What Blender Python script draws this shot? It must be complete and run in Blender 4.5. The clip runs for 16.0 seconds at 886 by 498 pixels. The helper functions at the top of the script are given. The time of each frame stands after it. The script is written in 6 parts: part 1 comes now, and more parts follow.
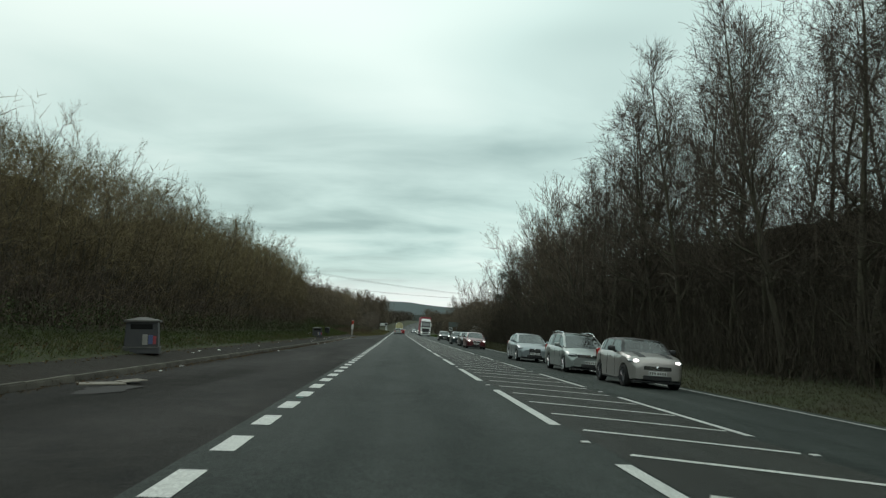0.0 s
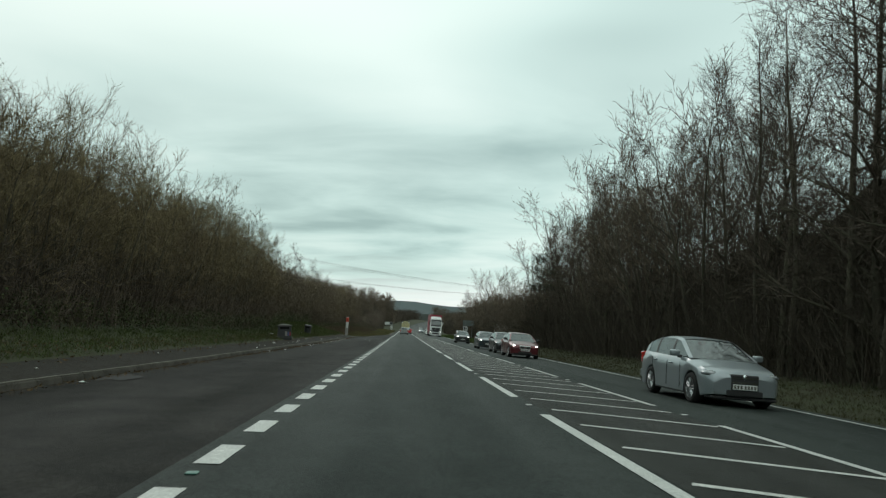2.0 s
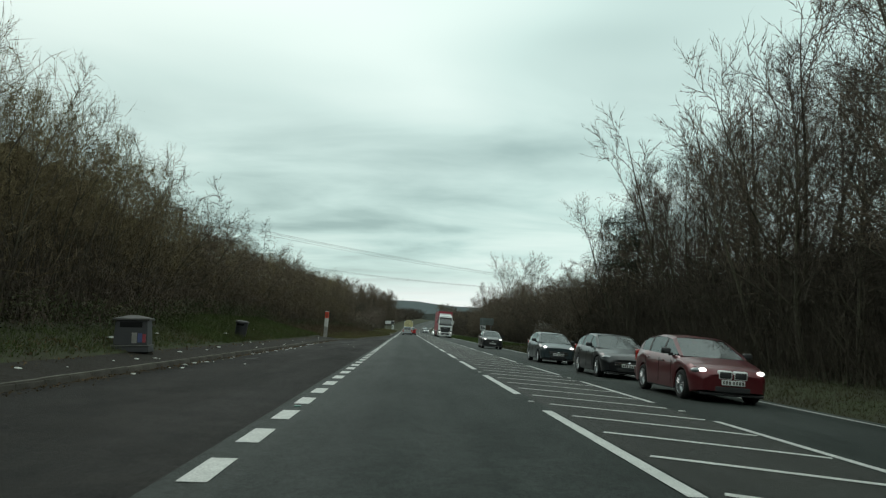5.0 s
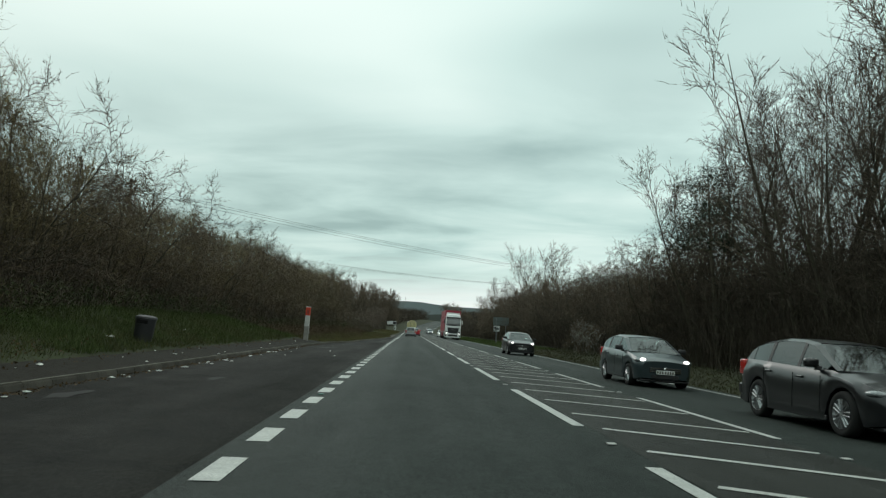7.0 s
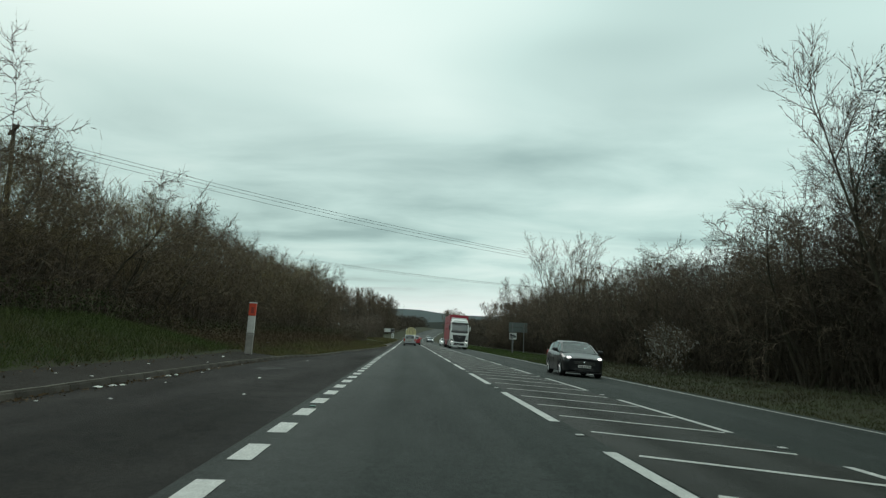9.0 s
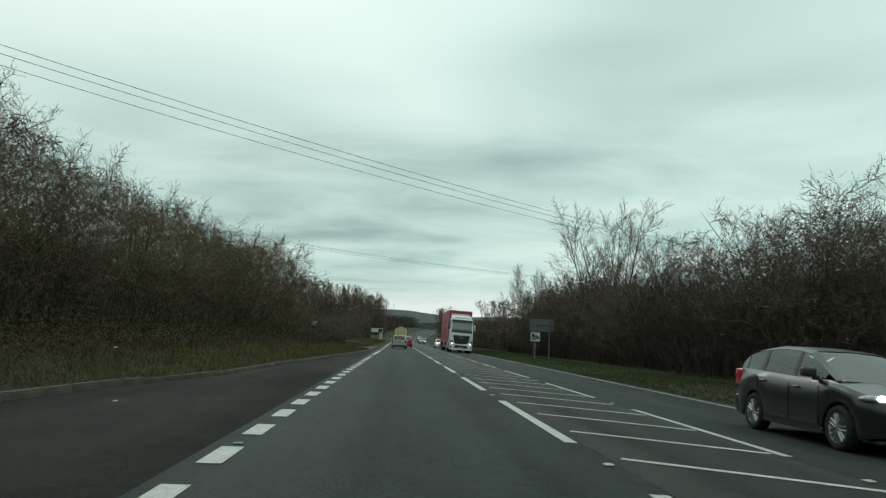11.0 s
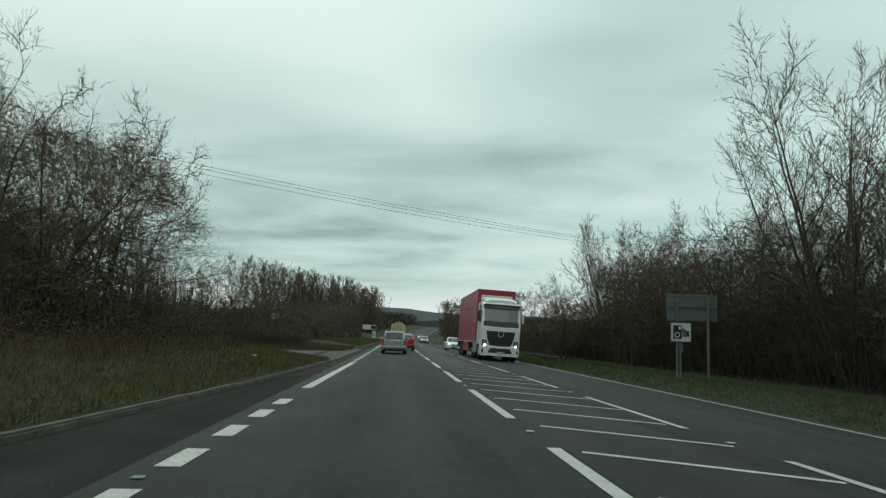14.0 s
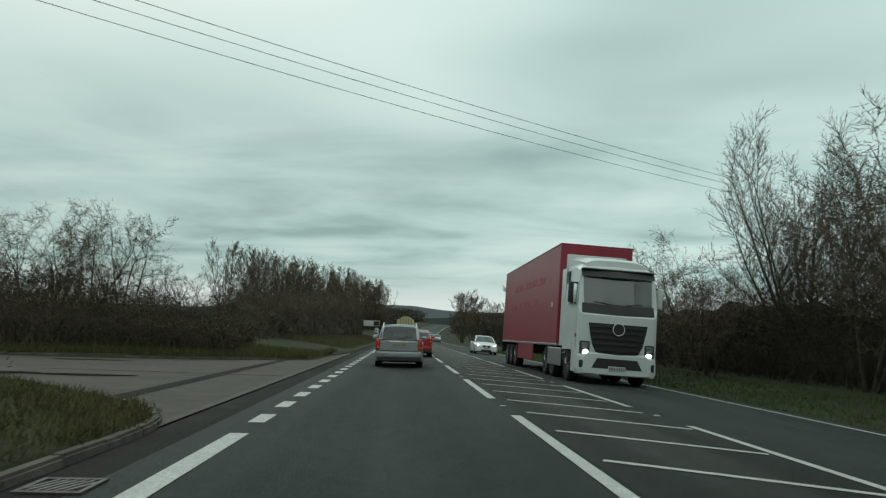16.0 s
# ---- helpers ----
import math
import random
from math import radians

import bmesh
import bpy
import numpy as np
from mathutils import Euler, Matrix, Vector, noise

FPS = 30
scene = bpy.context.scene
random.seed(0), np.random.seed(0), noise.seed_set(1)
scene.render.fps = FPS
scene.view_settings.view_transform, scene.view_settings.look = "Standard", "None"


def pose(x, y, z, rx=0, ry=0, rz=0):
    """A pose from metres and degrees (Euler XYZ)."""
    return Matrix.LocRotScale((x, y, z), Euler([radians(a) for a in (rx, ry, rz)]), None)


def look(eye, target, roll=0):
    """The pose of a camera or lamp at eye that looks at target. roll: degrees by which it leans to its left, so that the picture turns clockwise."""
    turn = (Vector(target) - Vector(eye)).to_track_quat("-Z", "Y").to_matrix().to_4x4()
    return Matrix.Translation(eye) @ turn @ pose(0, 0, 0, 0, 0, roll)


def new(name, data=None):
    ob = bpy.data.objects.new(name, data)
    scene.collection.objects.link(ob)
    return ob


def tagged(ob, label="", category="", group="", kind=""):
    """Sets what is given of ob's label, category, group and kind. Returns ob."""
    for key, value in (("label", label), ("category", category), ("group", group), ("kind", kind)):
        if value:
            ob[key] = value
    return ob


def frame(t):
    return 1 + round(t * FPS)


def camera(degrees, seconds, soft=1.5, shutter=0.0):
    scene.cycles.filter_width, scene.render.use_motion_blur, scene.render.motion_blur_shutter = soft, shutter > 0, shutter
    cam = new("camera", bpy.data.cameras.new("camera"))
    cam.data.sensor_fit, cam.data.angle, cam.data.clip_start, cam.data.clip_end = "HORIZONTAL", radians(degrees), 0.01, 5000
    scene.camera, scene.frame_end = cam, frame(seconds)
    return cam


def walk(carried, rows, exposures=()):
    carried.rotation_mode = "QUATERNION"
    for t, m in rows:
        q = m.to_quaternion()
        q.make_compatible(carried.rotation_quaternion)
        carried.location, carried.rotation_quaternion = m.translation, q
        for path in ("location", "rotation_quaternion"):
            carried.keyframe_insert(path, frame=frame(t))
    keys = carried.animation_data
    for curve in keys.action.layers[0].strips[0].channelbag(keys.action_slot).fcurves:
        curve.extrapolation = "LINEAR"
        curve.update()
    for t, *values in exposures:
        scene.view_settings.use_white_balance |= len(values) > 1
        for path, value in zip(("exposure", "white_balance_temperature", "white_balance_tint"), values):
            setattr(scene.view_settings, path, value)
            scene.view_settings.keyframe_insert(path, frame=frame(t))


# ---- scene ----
# The camera: a car-borne view, driving along +y.
DIP = 110.0


def road_z(y):
    """Height of the road along its length: a slight fall, a flat, then a climb."""
    if y < DIP:
        return 0.0045 * (DIP - y) ** 2 / (2 * DIP)
    if y > 290:
        far = min(y - 290, 170)
        return 0.00011 * far * far + max(0, min(y, 560) - 460) * 0.0374
    return 0.0


def road_x(y):
    """Sideways shift of the road: straight, then a bend to the right far off."""
    return (y - 300) ** 2 / 3500.0 if y > 300 else 0.0


def drive(t, x, y, yaw, pitch, roll):
    slope = -0.0045 * (1 - y / DIP) if y < DIP else 0.0
    a, b = radians(yaw), radians(pitch) + slope
    eye = Vector((x, y, 1.191 + road_z(y)))
    ahead = Vector((-math.sin(a) * math.cos(b), math.cos(a) * math.cos(b), math.sin(b)))
    return t, look(eye, eye + 10 * ahead, roll)


cam = camera(62.2, 16.0, soft=1.25, shutter=0.12)
PATH = [drive(*row) for row in (
    (0.0, -0.059, 0.000, -3.390, 6.548, 1.655),
    (0.5, -0.052, 5.975, -3.244, 6.546, 1.730),
    (1.0, -0.046, 11.862, -3.099, 6.544, 1.806),
    (1.5, -0.039, 17.572, -2.953, 6.542, 1.881),
    (2.0, -0.063, 22.827, -2.903, 6.460, 1.860),
    (2.5, -0.086, 27.905, -2.852, 6.377, 1.839),
    (3.0, -0.110, 32.805, -2.862, 6.295, 1.817),
    (3.5, -0.134, 37.351, -2.811, 6.212, 1.796),
    (4.0, -0.134, 41.693, -2.871, 6.272, 1.796),
    (6.5, -0.172, 59.668, -2.439, 6.405, 1.949),
    (7.0, -0.197, 63.125, -2.496, 6.414, 1.948),
    (7.5, -0.222, 66.703, -2.493, 6.543, 1.947),
    (8.0, -0.204, 70.741, -2.498, 6.751, 1.907),
    (8.5, -0.185, 75.066, -2.503, 6.900, 1.867),
    (9.0, -0.167, 79.750, -2.569, 6.989, 1.826),
    (11.5, 0.000, 105.418, -3.480, 7.030, 1.924),
    (12.0, 0.041, 110.994, -3.588, 6.981, 1.716),
    (12.5, 0.081, 116.625, -3.637, 6.933, 1.509),
    (13.0, 0.160, 122.278, -3.585, 6.876, 1.556),
    (13.5, 0.239, 127.986, -3.532, 6.879, 1.603),
    (14.0, 0.318, 133.694, -3.480, 6.882, 1.651),
    (14.5, 0.325, 139.593, -3.392, 6.790, 1.661),
    (15.0, 0.332, 145.548, -3.303, 6.818, 1.672),
    (15.5, 0.339, 151.559, -3.154, 6.726, 1.683),
    (16.0, 0.345, 157.625, -2.945, 6.694, 1.693),
)]
walk(cam, PATH, [(0.0, 0.02, 6590, 12.5), (4.0, 0.01, 6570, 12), (6.5, -0.02, 6550, 11.5), (9.0, -0.09, 6500, 10), (12.5, -0.13, 6520, 10.5), (15.0, -0.26, 6480, 10), (16.0, -0.29, 6480, 10)])

# Daylight: an overcast sky.
SUN_UP, SUN_TURN = radians(36), radians(-25)
world = bpy.data.worlds.new("overcast")
scene.world = world
world.use_nodes = True
wn, wl = world.node_tree.nodes, world.node_tree.links
wn.clear()


def wnode(kind, **values):
    n = wn.new(kind)
    for k, v in values.items():
        n.inputs[k].default_value = v
    return n


def wmath(op, a, b=None):
    n = wn.new("ShaderNodeMath")
    n.operation = op
    for i, v in enumerate((a, b)):
        if v is None:
            continue
        if isinstance(v, (int, float)):
            n.inputs[i].default_value = v
        else:
            wl.new(v, n.inputs[i])
    return n.outputs[0]


def wramp(fac, stops):
    n = wn.new("ShaderNodeValToRGB")
    e = n.color_ramp.elements
    while len(e) < len(stops):
        e.new(0.5)
    for el, (p, c) in zip(e, stops):
        el.position, el.color = p, (*c, 1)
    wl.new(fac, n.inputs[0])
    return n.outputs[0]


def wmix(fac, a, b, mode="MIX"):
    n = wn.new("ShaderNodeMix")
    n.data_type, n.blend_type = "RGBA", mode
    for i, v in ((0, fac), (6, a), (7, b)):
        if isinstance(v, (int, float)):
            n.inputs[i].default_value = v
        elif isinstance(v, tuple):
            n.inputs[i].default_value = (*v, 1)
        else:
            wl.new(v, n.inputs[i])
    return n.outputs[2]


sky = wn.new("ShaderNodeTexSky")
sky.sky_type, sky.sun_disc, sky.sun_elevation, sky.sun_rotation = "NISHITA", False, SUN_UP, SUN_TURN
coord = wn.new("ShaderNodeTexCoord")
sep = wn.new("ShaderNodeSeparateXYZ")
wl.new(coord.outputs["Generated"], sep.inputs[0])
up = wmath("MAXIMUM", sep.outputs[2], 0.0)
# the cloud layer seen in perspective: direction over height
flat = wmath("ADD", up, 0.07)
comb = wn.new("ShaderNodeCombineXYZ")
wl.new(wmath("DIVIDE", sep.outputs[0], flat), comb.inputs[0])
wl.new(wmath("DIVIDE", sep.outputs[1], flat), comb.inputs[1])


def cloud_noise(scale, detail, sx, sy, shift):
    m = wn.new("ShaderNodeMapping")
    m.inputs["Scale"].default_value = (sx, sy, 1)
    m.inputs["Location"].default_value = shift
    m.inputs["Rotation"].default_value = (0, 0, 0.12)
    wl.new(comb.outputs[0], m.inputs[0])
    n = wnode("ShaderNodeTexNoise", Scale=scale, Detail=detail, Roughness=0.52, Distortion=0.35)
    wl.new(m.outputs[0], n.inputs["Vector"])
    return n.outputs["Fac"]


broad = cloud_noise(0.42, 3.0, 0.7, 0.8, (3.1, 0.4, 0))
fine = cloud_noise(1.25, 8.0, 0.75, 0.95, (1.3, 7.7, 2.0))
low = wmath("SUBTRACT", 1.0, wmath("MINIMUM", wmath("MULTIPLY", up, 2.6), 1.0))
strong = wmath("ADD", wmath("MULTIPLY", wmath("SUBTRACT", fine, 0.5), 1.6), 0.54)
mixed = wmath("ADD", wmath("MULTIPLY", strong, low), wmath("MULTIPLY", broad, wmath("SUBTRACT", 1.0, low)))
tone = wmath("ADD", wmath("MULTIPLY", broad, 0.5), wmath("MULTIPLY", mixed, 0.5))
cloud = wramp(tone, [(0.34, (0.375, 0.52, 0.49)), (0.45, (0.585, 0.765, 0.715)), (0.54, (0.73, 0.895, 0.835)), (0.66, (0.86, 0.99, 0.93))])
# a brighter strip under the cloud edge at the horizon
rim_fac = wramp(up, [(0.0, (1, 1, 1)), (0.04, (0.8, 0.8, 0.8)), (0.075, (0, 0, 0))])
cloud = wmix(rim_fac, cloud, (0.92, 1.0, 0.98))
band = wramp(wmath("ADD", up, wmath("MULTIPLY", wmath("SUBTRACT", fine, 0.5), 0.16)), [(0.03, (1.0, 1.0, 1.0)), (0.075, (0.86, 0.925, 0.93)), (0.15, (0.90, 0.95, 0.945)), (0.30, (1.0, 1.0, 1.0))])
cloud = wmix(1.0, cloud, band, "MULTIPLY")
# the cloud is thinner, so brighter, on the side where the sun stands
glow = wmath("ADD", wmath("MULTIPLY", sep.outputs[0], 0.16), wmath("MULTIPLY", sep.outputs[2], 0.5))
gain = wn.new("ShaderNodeVectorMath")
gain.operation = "SCALE"
wl.new(cloud, gain.inputs[0])
wl.new(wmath("ADD", glow, 0.98), gain.inputs["Scale"])
cloud = gain.outputs[0]
bg = wn.new("ShaderNodeBackground")
bg.inputs["Strength"].default_value = 1.0
bg_clear = wn.new("ShaderNodeBackground")
bg_clear.inputs["Strength"].default_value = 0.06
wl.new(sky.outputs[0], bg_clear.inputs["Color"])
wl.new(cloud, bg.inputs["Color"])
both = wn.new("ShaderNodeMixShader")
both.inputs[0].default_value = 0.9
wl.new(bg_clear.outputs[0], both.inputs[1])
wl.new(bg.outputs[0], both.inputs[2])
out = wn.new("ShaderNodeOutputWorld")
wl.new(both.outputs[0], out.inputs[0])

sun_data = bpy.data.lights.new("sun", "SUN")
sun_data.energy, sun_data.angle, sun_data.color = 0.5, radians(25), (1.0, 0.97, 0.92)
sun = new("sun", sun_data)
sun.matrix_world = look((0, 0, 60), (60 * -math.sin(SUN_TURN) * math.cos(SUN_UP), 60 * -math.cos(SUN_TURN) * math.cos(SUN_UP), 60 - 60 * math.sin(SUN_UP)))


# ---- materials ----
def rgb(c):
    return (c[0], c[1], c[2], 1)


def material(name, color, rough=0.7, metal=0.0, grain=(), bump=0.0, bump_scale=60.0, random_tone=0.0, coat=0.0, space="Object", island=0.0, shine=None, gloss=None):
    """A principled material. grain: (scale, strength, second colour) layers mixed over the base colour by noise; a fourth value multiplies instead."""
    m = bpy.data.materials.new(name)
    m.use_nodes = True
    n, l = m.node_tree.nodes, m.node_tree.links
    p = n["Principled BSDF"]
    p.inputs["Base Color"].default_value = rgb(color)
    p.inputs["Roughness"].default_value = rough
    p.inputs["Metallic"].default_value = metal
    p.inputs["Specular IOR Level"].default_value = shine if shine is not None else 0.2 if rough > 0.6 else 0.5
    p.inputs["Coat Weight"].default_value = coat
    tc = n.new("ShaderNodeTexCoord")
    last = None
    for scale, strength, second, *times in grain:
        tex = n.new("ShaderNodeTexNoise")
        tex.inputs["Detail"].default_value = 4.0
        if isinstance(scale, tuple):
            mp = n.new("ShaderNodeMapping")
            mp.inputs["Scale"].default_value = scale
            l.new(tc.outputs[space], mp.inputs[0])
            l.new(mp.outputs[0], tex.inputs["Vector"])
            tex.inputs["Scale"].default_value = 1.0
        else:
            l.new(tc.outputs[space], tex.inputs["Vector"])
            tex.inputs["Scale"].default_value = scale
        ramp = n.new("ShaderNodeMapRange")
        ramp.inputs[1].default_value, ramp.inputs[2].default_value = 0.36, 0.64
        ramp.inputs[4].default_value = strength
        l.new(tex.outputs["Fac"], ramp.inputs[0])
        if gloss and last is None:
            worn = n.new("ShaderNodeMapRange")
            worn.inputs[1].default_value, worn.inputs[2].default_value = 0.36, 0.64
            worn.inputs[3].default_value, worn.inputs[4].default_value = gloss
            l.new(tex.outputs["Fac"], worn.inputs[0])
            l.new(worn.outputs[0], p.inputs["Specular IOR Level"])
        mix = n.new("ShaderNodeMix")
        mix.data_type = "RGBA"
        mix.blend_type = "MULTIPLY" if times else "MIX"
        l.new(ramp.outputs[0], mix.inputs[0])
        if last is None:
            mix.inputs[6].default_value = rgb(color)
        else:
            l.new(last, mix.inputs[6])
        mix.inputs[7].default_value = rgb(second)
        last = mix.outputs[2]
    if random_tone or island:
        src = n.new("ShaderNodeObjectInfo").outputs["Random"] if random_tone else n.new("ShaderNodeNewGeometry").outputs["Random Per Island"]
        amount = random_tone or island
        mr = n.new("ShaderNodeMapRange")
        mr.inputs[3].default_value, mr.inputs[4].default_value = 1 - amount, 1 + amount
        l.new(src, mr.inputs[0])
        hsv = n.new("ShaderNodeHueSaturation")
        hsv.inputs["Color"].default_value = rgb(color)
        l.new(mr.outputs[0], hsv.inputs["Value"])
        if last is not None:
            l.new(last, hsv.inputs["Color"])
        last = hsv.outputs[0]
    if last is not None:
        l.new(last, p.inputs["Base Color"])
    if bump:
        tex = n.new("ShaderNodeTexNoise")
        tex.inputs["Scale"].default_value, tex.inputs["Detail"].default_value = bump_scale, 3.0
        l.new(tc.outputs[space], tex.inputs["Vector"])
        b = n.new("ShaderNodeBump")
        b.inputs["Strength"].default_value, b.inputs["Distance"].default_value = bump, 0.02
        l.new(tex.outputs["Fac"], b.inputs["Height"])
        l.new(b.outputs[0], p.inputs["Normal"])
    return m


def glow_material(name, color, strength, base=(0.8, 0.8, 0.8)):
    m = material(name, base, 0.2)
    p = m.node_tree.nodes["Principled BSDF"]
    p.inputs["Emission Color"].default_value = rgb(color)
    p.inputs["Emission Strength"].default_value = strength
    return m


ASPHALT = material("asphalt", (0.0318, 0.0390, 0.0350), 0.7, grain=[((0.55, 0.004, 1), 1.0, (0.0475, 0.0560, 0.0510)), ((1.7, 0.012, 1), 0.85, (0.0215, 0.0275, 0.0248)), ((0.25, 0.05, 1), 0.85, (0.0205, 0.0262, 0.0236)), ((0.9, 0.3, 1), 0.6, (0.0420, 0.0500, 0.0455)), (4.0, 0.7, (0.75, 0.75, 0.75), 1), (24, 0.9, (1.7, 1.7, 1.7), 1), (60, 0.9, (0.5, 0.5, 0.5), 1), (150, 0.9, (1.8, 1.8, 1.8), 1), (260, 0.8, (0.45, 0.45, 0.45), 1)], bump=0.7, bump_scale=150, gloss=(0.06, 0.15))
ASPHALT_DARK = material("asphalt_dark", (0.0272, 0.0262, 0.0238), 0.8, grain=[((0.6, 0.06, 1), 0.95, (0.0385, 0.0370, 0.0338)), ((0.45, 0.15, 1), 0.9, (0.0150, 0.0156, 0.0142)), (1.0, 0.85, (0.0140, 0.0142, 0.0130)), (3.0, 0.45, (0.0290, 0.0275, 0.0238)), (24, 0.9, (1.7, 1.7, 1.7), 1), (60, 0.9, (0.5, 0.5, 0.5), 1), (150, 0.9, (1.8, 1.8, 1.8), 1), (260, 0.8, (0.45, 0.45, 0.45), 1)], bump=0.8, bump_scale=120, gloss=(0.03, 0.10))
ASPHALT_BROWN = material("asphalt_brown", (0.0312, 0.0337, 0.0302), 0.64, grain=[((0.9, 0.015, 1), 0.9, (0.0429, 0.0455, 0.0403)), ((0.4, 0.12, 1), 0.8, (0.0228, 0.0238, 0.0215)), (3.0, 0.6, (0.78, 0.76, 0.72), 1), (24, 0.9, (1.7, 1.7, 1.7), 1), (60, 0.9, (0.5, 0.5, 0.5), 1), (150, 0.9, (1.8, 1.8, 1.8), 1), (260, 0.8, (0.45, 0.45, 0.45), 1)], bump=0.8, bump_scale=130, gloss=(0.06, 0.15))
FOOTWAY = material("footway_asphalt", (0.0270, 0.0255, 0.0222), 0.9, grain=[(0.7, 0.95, (0.0180, 0.0160, 0.0118)), (2.5, 0.8, (0.0150, 0.0130, 0.0092)), (9, 0.6, (0.0330, 0.0310, 0.0270)), (30, 0.9, (1.7, 1.65, 1.6), 1), (70, 0.9, (0.5, 0.5, 0.5), 1)], bump=0.7, bump_scale=60, shine=0.1)
CONCRETE = material("old_concrete", (0.1020, 0.0900, 0.0755), 0.85, grain=[(0.35, 1.0, (0.0560, 0.0495, 0.0415)), ((0.25, 1.6, 1), 0.7, (0.1330, 0.1180, 0.1000)), (1.7, 0.6, (0.0620, 0.0550, 0.0470)), (5, 0.5, (0.0780, 0.0690, 0.0580)), (45, 0.5, (0.0508, 0.0444, 0.0378))], bump=0.5, bump_scale=50)
KERB = material("kerb_concrete", (0.105, 0.096, 0.080), 0.85, grain=[(1.6, 0.8, (0.052, 0.047, 0.038)), (30, 0.5, (0.135, 0.125, 0.107))], bump=0.5, bump_scale=50, random_tone=0.2)
PAINT = material("road_paint", (0.62, 0.63, 0.59), 0.6, grain=[(1.8, 0.6, (0.43, 0.44, 0.41)), (9.0, 0.5, (0.36, 0.37, 0.35)), (45, 0.8, (0.28, 0.28, 0.27))], bump=0.4, bump_scale=120)
PAINT_WORN = material("road_paint_worn", (0.66, 0.67, 0.63), 0.65, grain=[(0.6, 0.7, (0.46, 0.47, 0.44)), (9.0, 0.5, (0.40, 0.41, 0.38)), (55, 0.7, (0.26, 0.26, 0.25))], bump=0.4, bump_scale=120)
SOIL = material("verge_ground", (0.0289, 0.0294, 0.0153), 0.95, grain=[(0.4, 0.9, (0.0306, 0.0456, 0.0136)), (3.0, 0.7, (0.0238, 0.0209, 0.0119)), (25, 0.5, (0.0391, 0.0389, 0.0204))], bump=1.0, bump_scale=14)
GRASS = material("grass", (0.0800, 0.0830, 0.0300), 0.85, grain=[(0.25, 0.9, (0.1120, 0.0860, 0.0430)), (1.6, 0.7, (0.0620, 0.0780, 0.0230)), (0.09, 0.5, (0.1180, 0.0890, 0.0460))], island=0.5)
GRASS_LUSH = material("grass_lush", (0.052, 0.072, 0.021), 0.85, grain=[(0.35, 0.9, (0.060, 0.056, 0.024)), (2.0, 0.5, (0.042, 0.066, 0.016))], island=0.4)
GRASS_GREEN = material("grass_green", (0.060, 0.098, 0.024), 0.85, grain=[(0.35, 0.7, (0.056, 0.072, 0.024)), (2.0, 0.5, (0.048, 0.086, 0.018))], island=0.35)
BANK = material("bank_scrub", (0.058, 0.050, 0.029), 0.85, grain=[(0.4, 0.9, (0.040, 0.044, 0.022)), (1.8, 0.6, (0.078, 0.058, 0.034))], island=0.4)
GRASS_DULL = material("grass_dull", (0.040, 0.042, 0.017), 0.9, grain=[(0.30, 0.9, (0.054, 0.042, 0.022)), (2.0, 0.5, (0.032, 0.042, 0.014))], island=0.4)
BRAMBLE = material("bramble_leaves", (0.040, 0.058, 0.020), 0.7, grain=[(0.5, 0.8, (0.060, 0.045, 0.024)), (3.0, 0.5, (0.035, 0.055, 0.018))], island=0.4)
BRACKEN = material("dead_bracken", (0.080, 0.056, 0.034), 0.9, grain=[(0.6, 0.8, (0.058, 0.044, 0.026))], island=0.4)
LITTER_LEAF = material("dead_leaves", (0.085, 0.055, 0.028), 0.9, island=0.5)
BARK = material("bark", (0.075, 0.062, 0.048), 0.9, grain=[((6, 6, 1.2), 0.7, (0.045, 0.037, 0.029)), (1.0, 0.5, (0.075, 0.078, 0.045))], bump=0.6, bump_scale=25, random_tone=0.25)
TWIG = material("twigs", (0.115, 0.090, 0.064), 0.9, island=0.35)
TWIG_OLIVE = material("twigs_olive", (0.160, 0.130, 0.066), 0.9, grain=[(0.25, 0.9, (0.112, 0.084, 0.054))], island=0.45)
TWIG_DARK = material("twigs_dark", (0.0850, 0.0669, 0.0515), 0.9, island=0.35)
IVY = material("ivy_leaves", (0.030, 0.048, 0.018), 0.6, island=0.4)
# Dark scrub bark, darkened further towards the core's painted shade.
STEM_SHADE_DARK = material("shade_dark_stems", (0.052, 0.042, 0.031), 0.9, island=0.35)
# Solid hedge fill: twig tones, dimmed to imitate the shade inside.
HEDGE_CORE = material("hedge_shade_core", (0.115, 0.092, 0.055), 0.95, grain=[(0.35, 0.8, (0.085, 0.066, 0.042)), ((5, 5, 0.9), 0.9, (0.050, 0.040, 0.027)), (9, 0.7, (0.135, 0.108, 0.066))], bump=1.0, bump_scale=6, shine=0.05)
# Solid thicket fill; its dark tones stand in for shade among the stems.
SHADE_CORE = material("shade_core", (0.050, 0.042, 0.032), 0.95, grain=[(0.35, 0.8, (0.034, 0.030, 0.022)), ((5, 5, 0.9), 0.9, (0.022, 0.019, 0.015)), (9, 0.7, (0.070, 0.058, 0.040))], bump=1.0, bump_scale=6, shine=0.05)


# ---- building helpers ----
def mesh_of(name, verts, faces, mat, smooth=False):
    me = bpy.data.meshes.new(name)
    me.from_pydata([tuple(map(float, v)) for v in verts], [], faces)
    me.materials.append(mat)
    if smooth:
        me.polygons.foreach_set("use_smooth", [True] * len(me.polygons))
    me.update()
    return me


def thing(name, at, label, category, group="", kind=""):
    ob = new(name)
    ob.empty_display_size = 0.2
    ob.matrix_basis = at
    return tagged(ob, label, category, group, kind)


def hang(name, me, parent, label=""):
    """One mesh as a part under a thing."""
    ob = new(name, me)
    ob.parent = parent
    return tagged(ob, label)


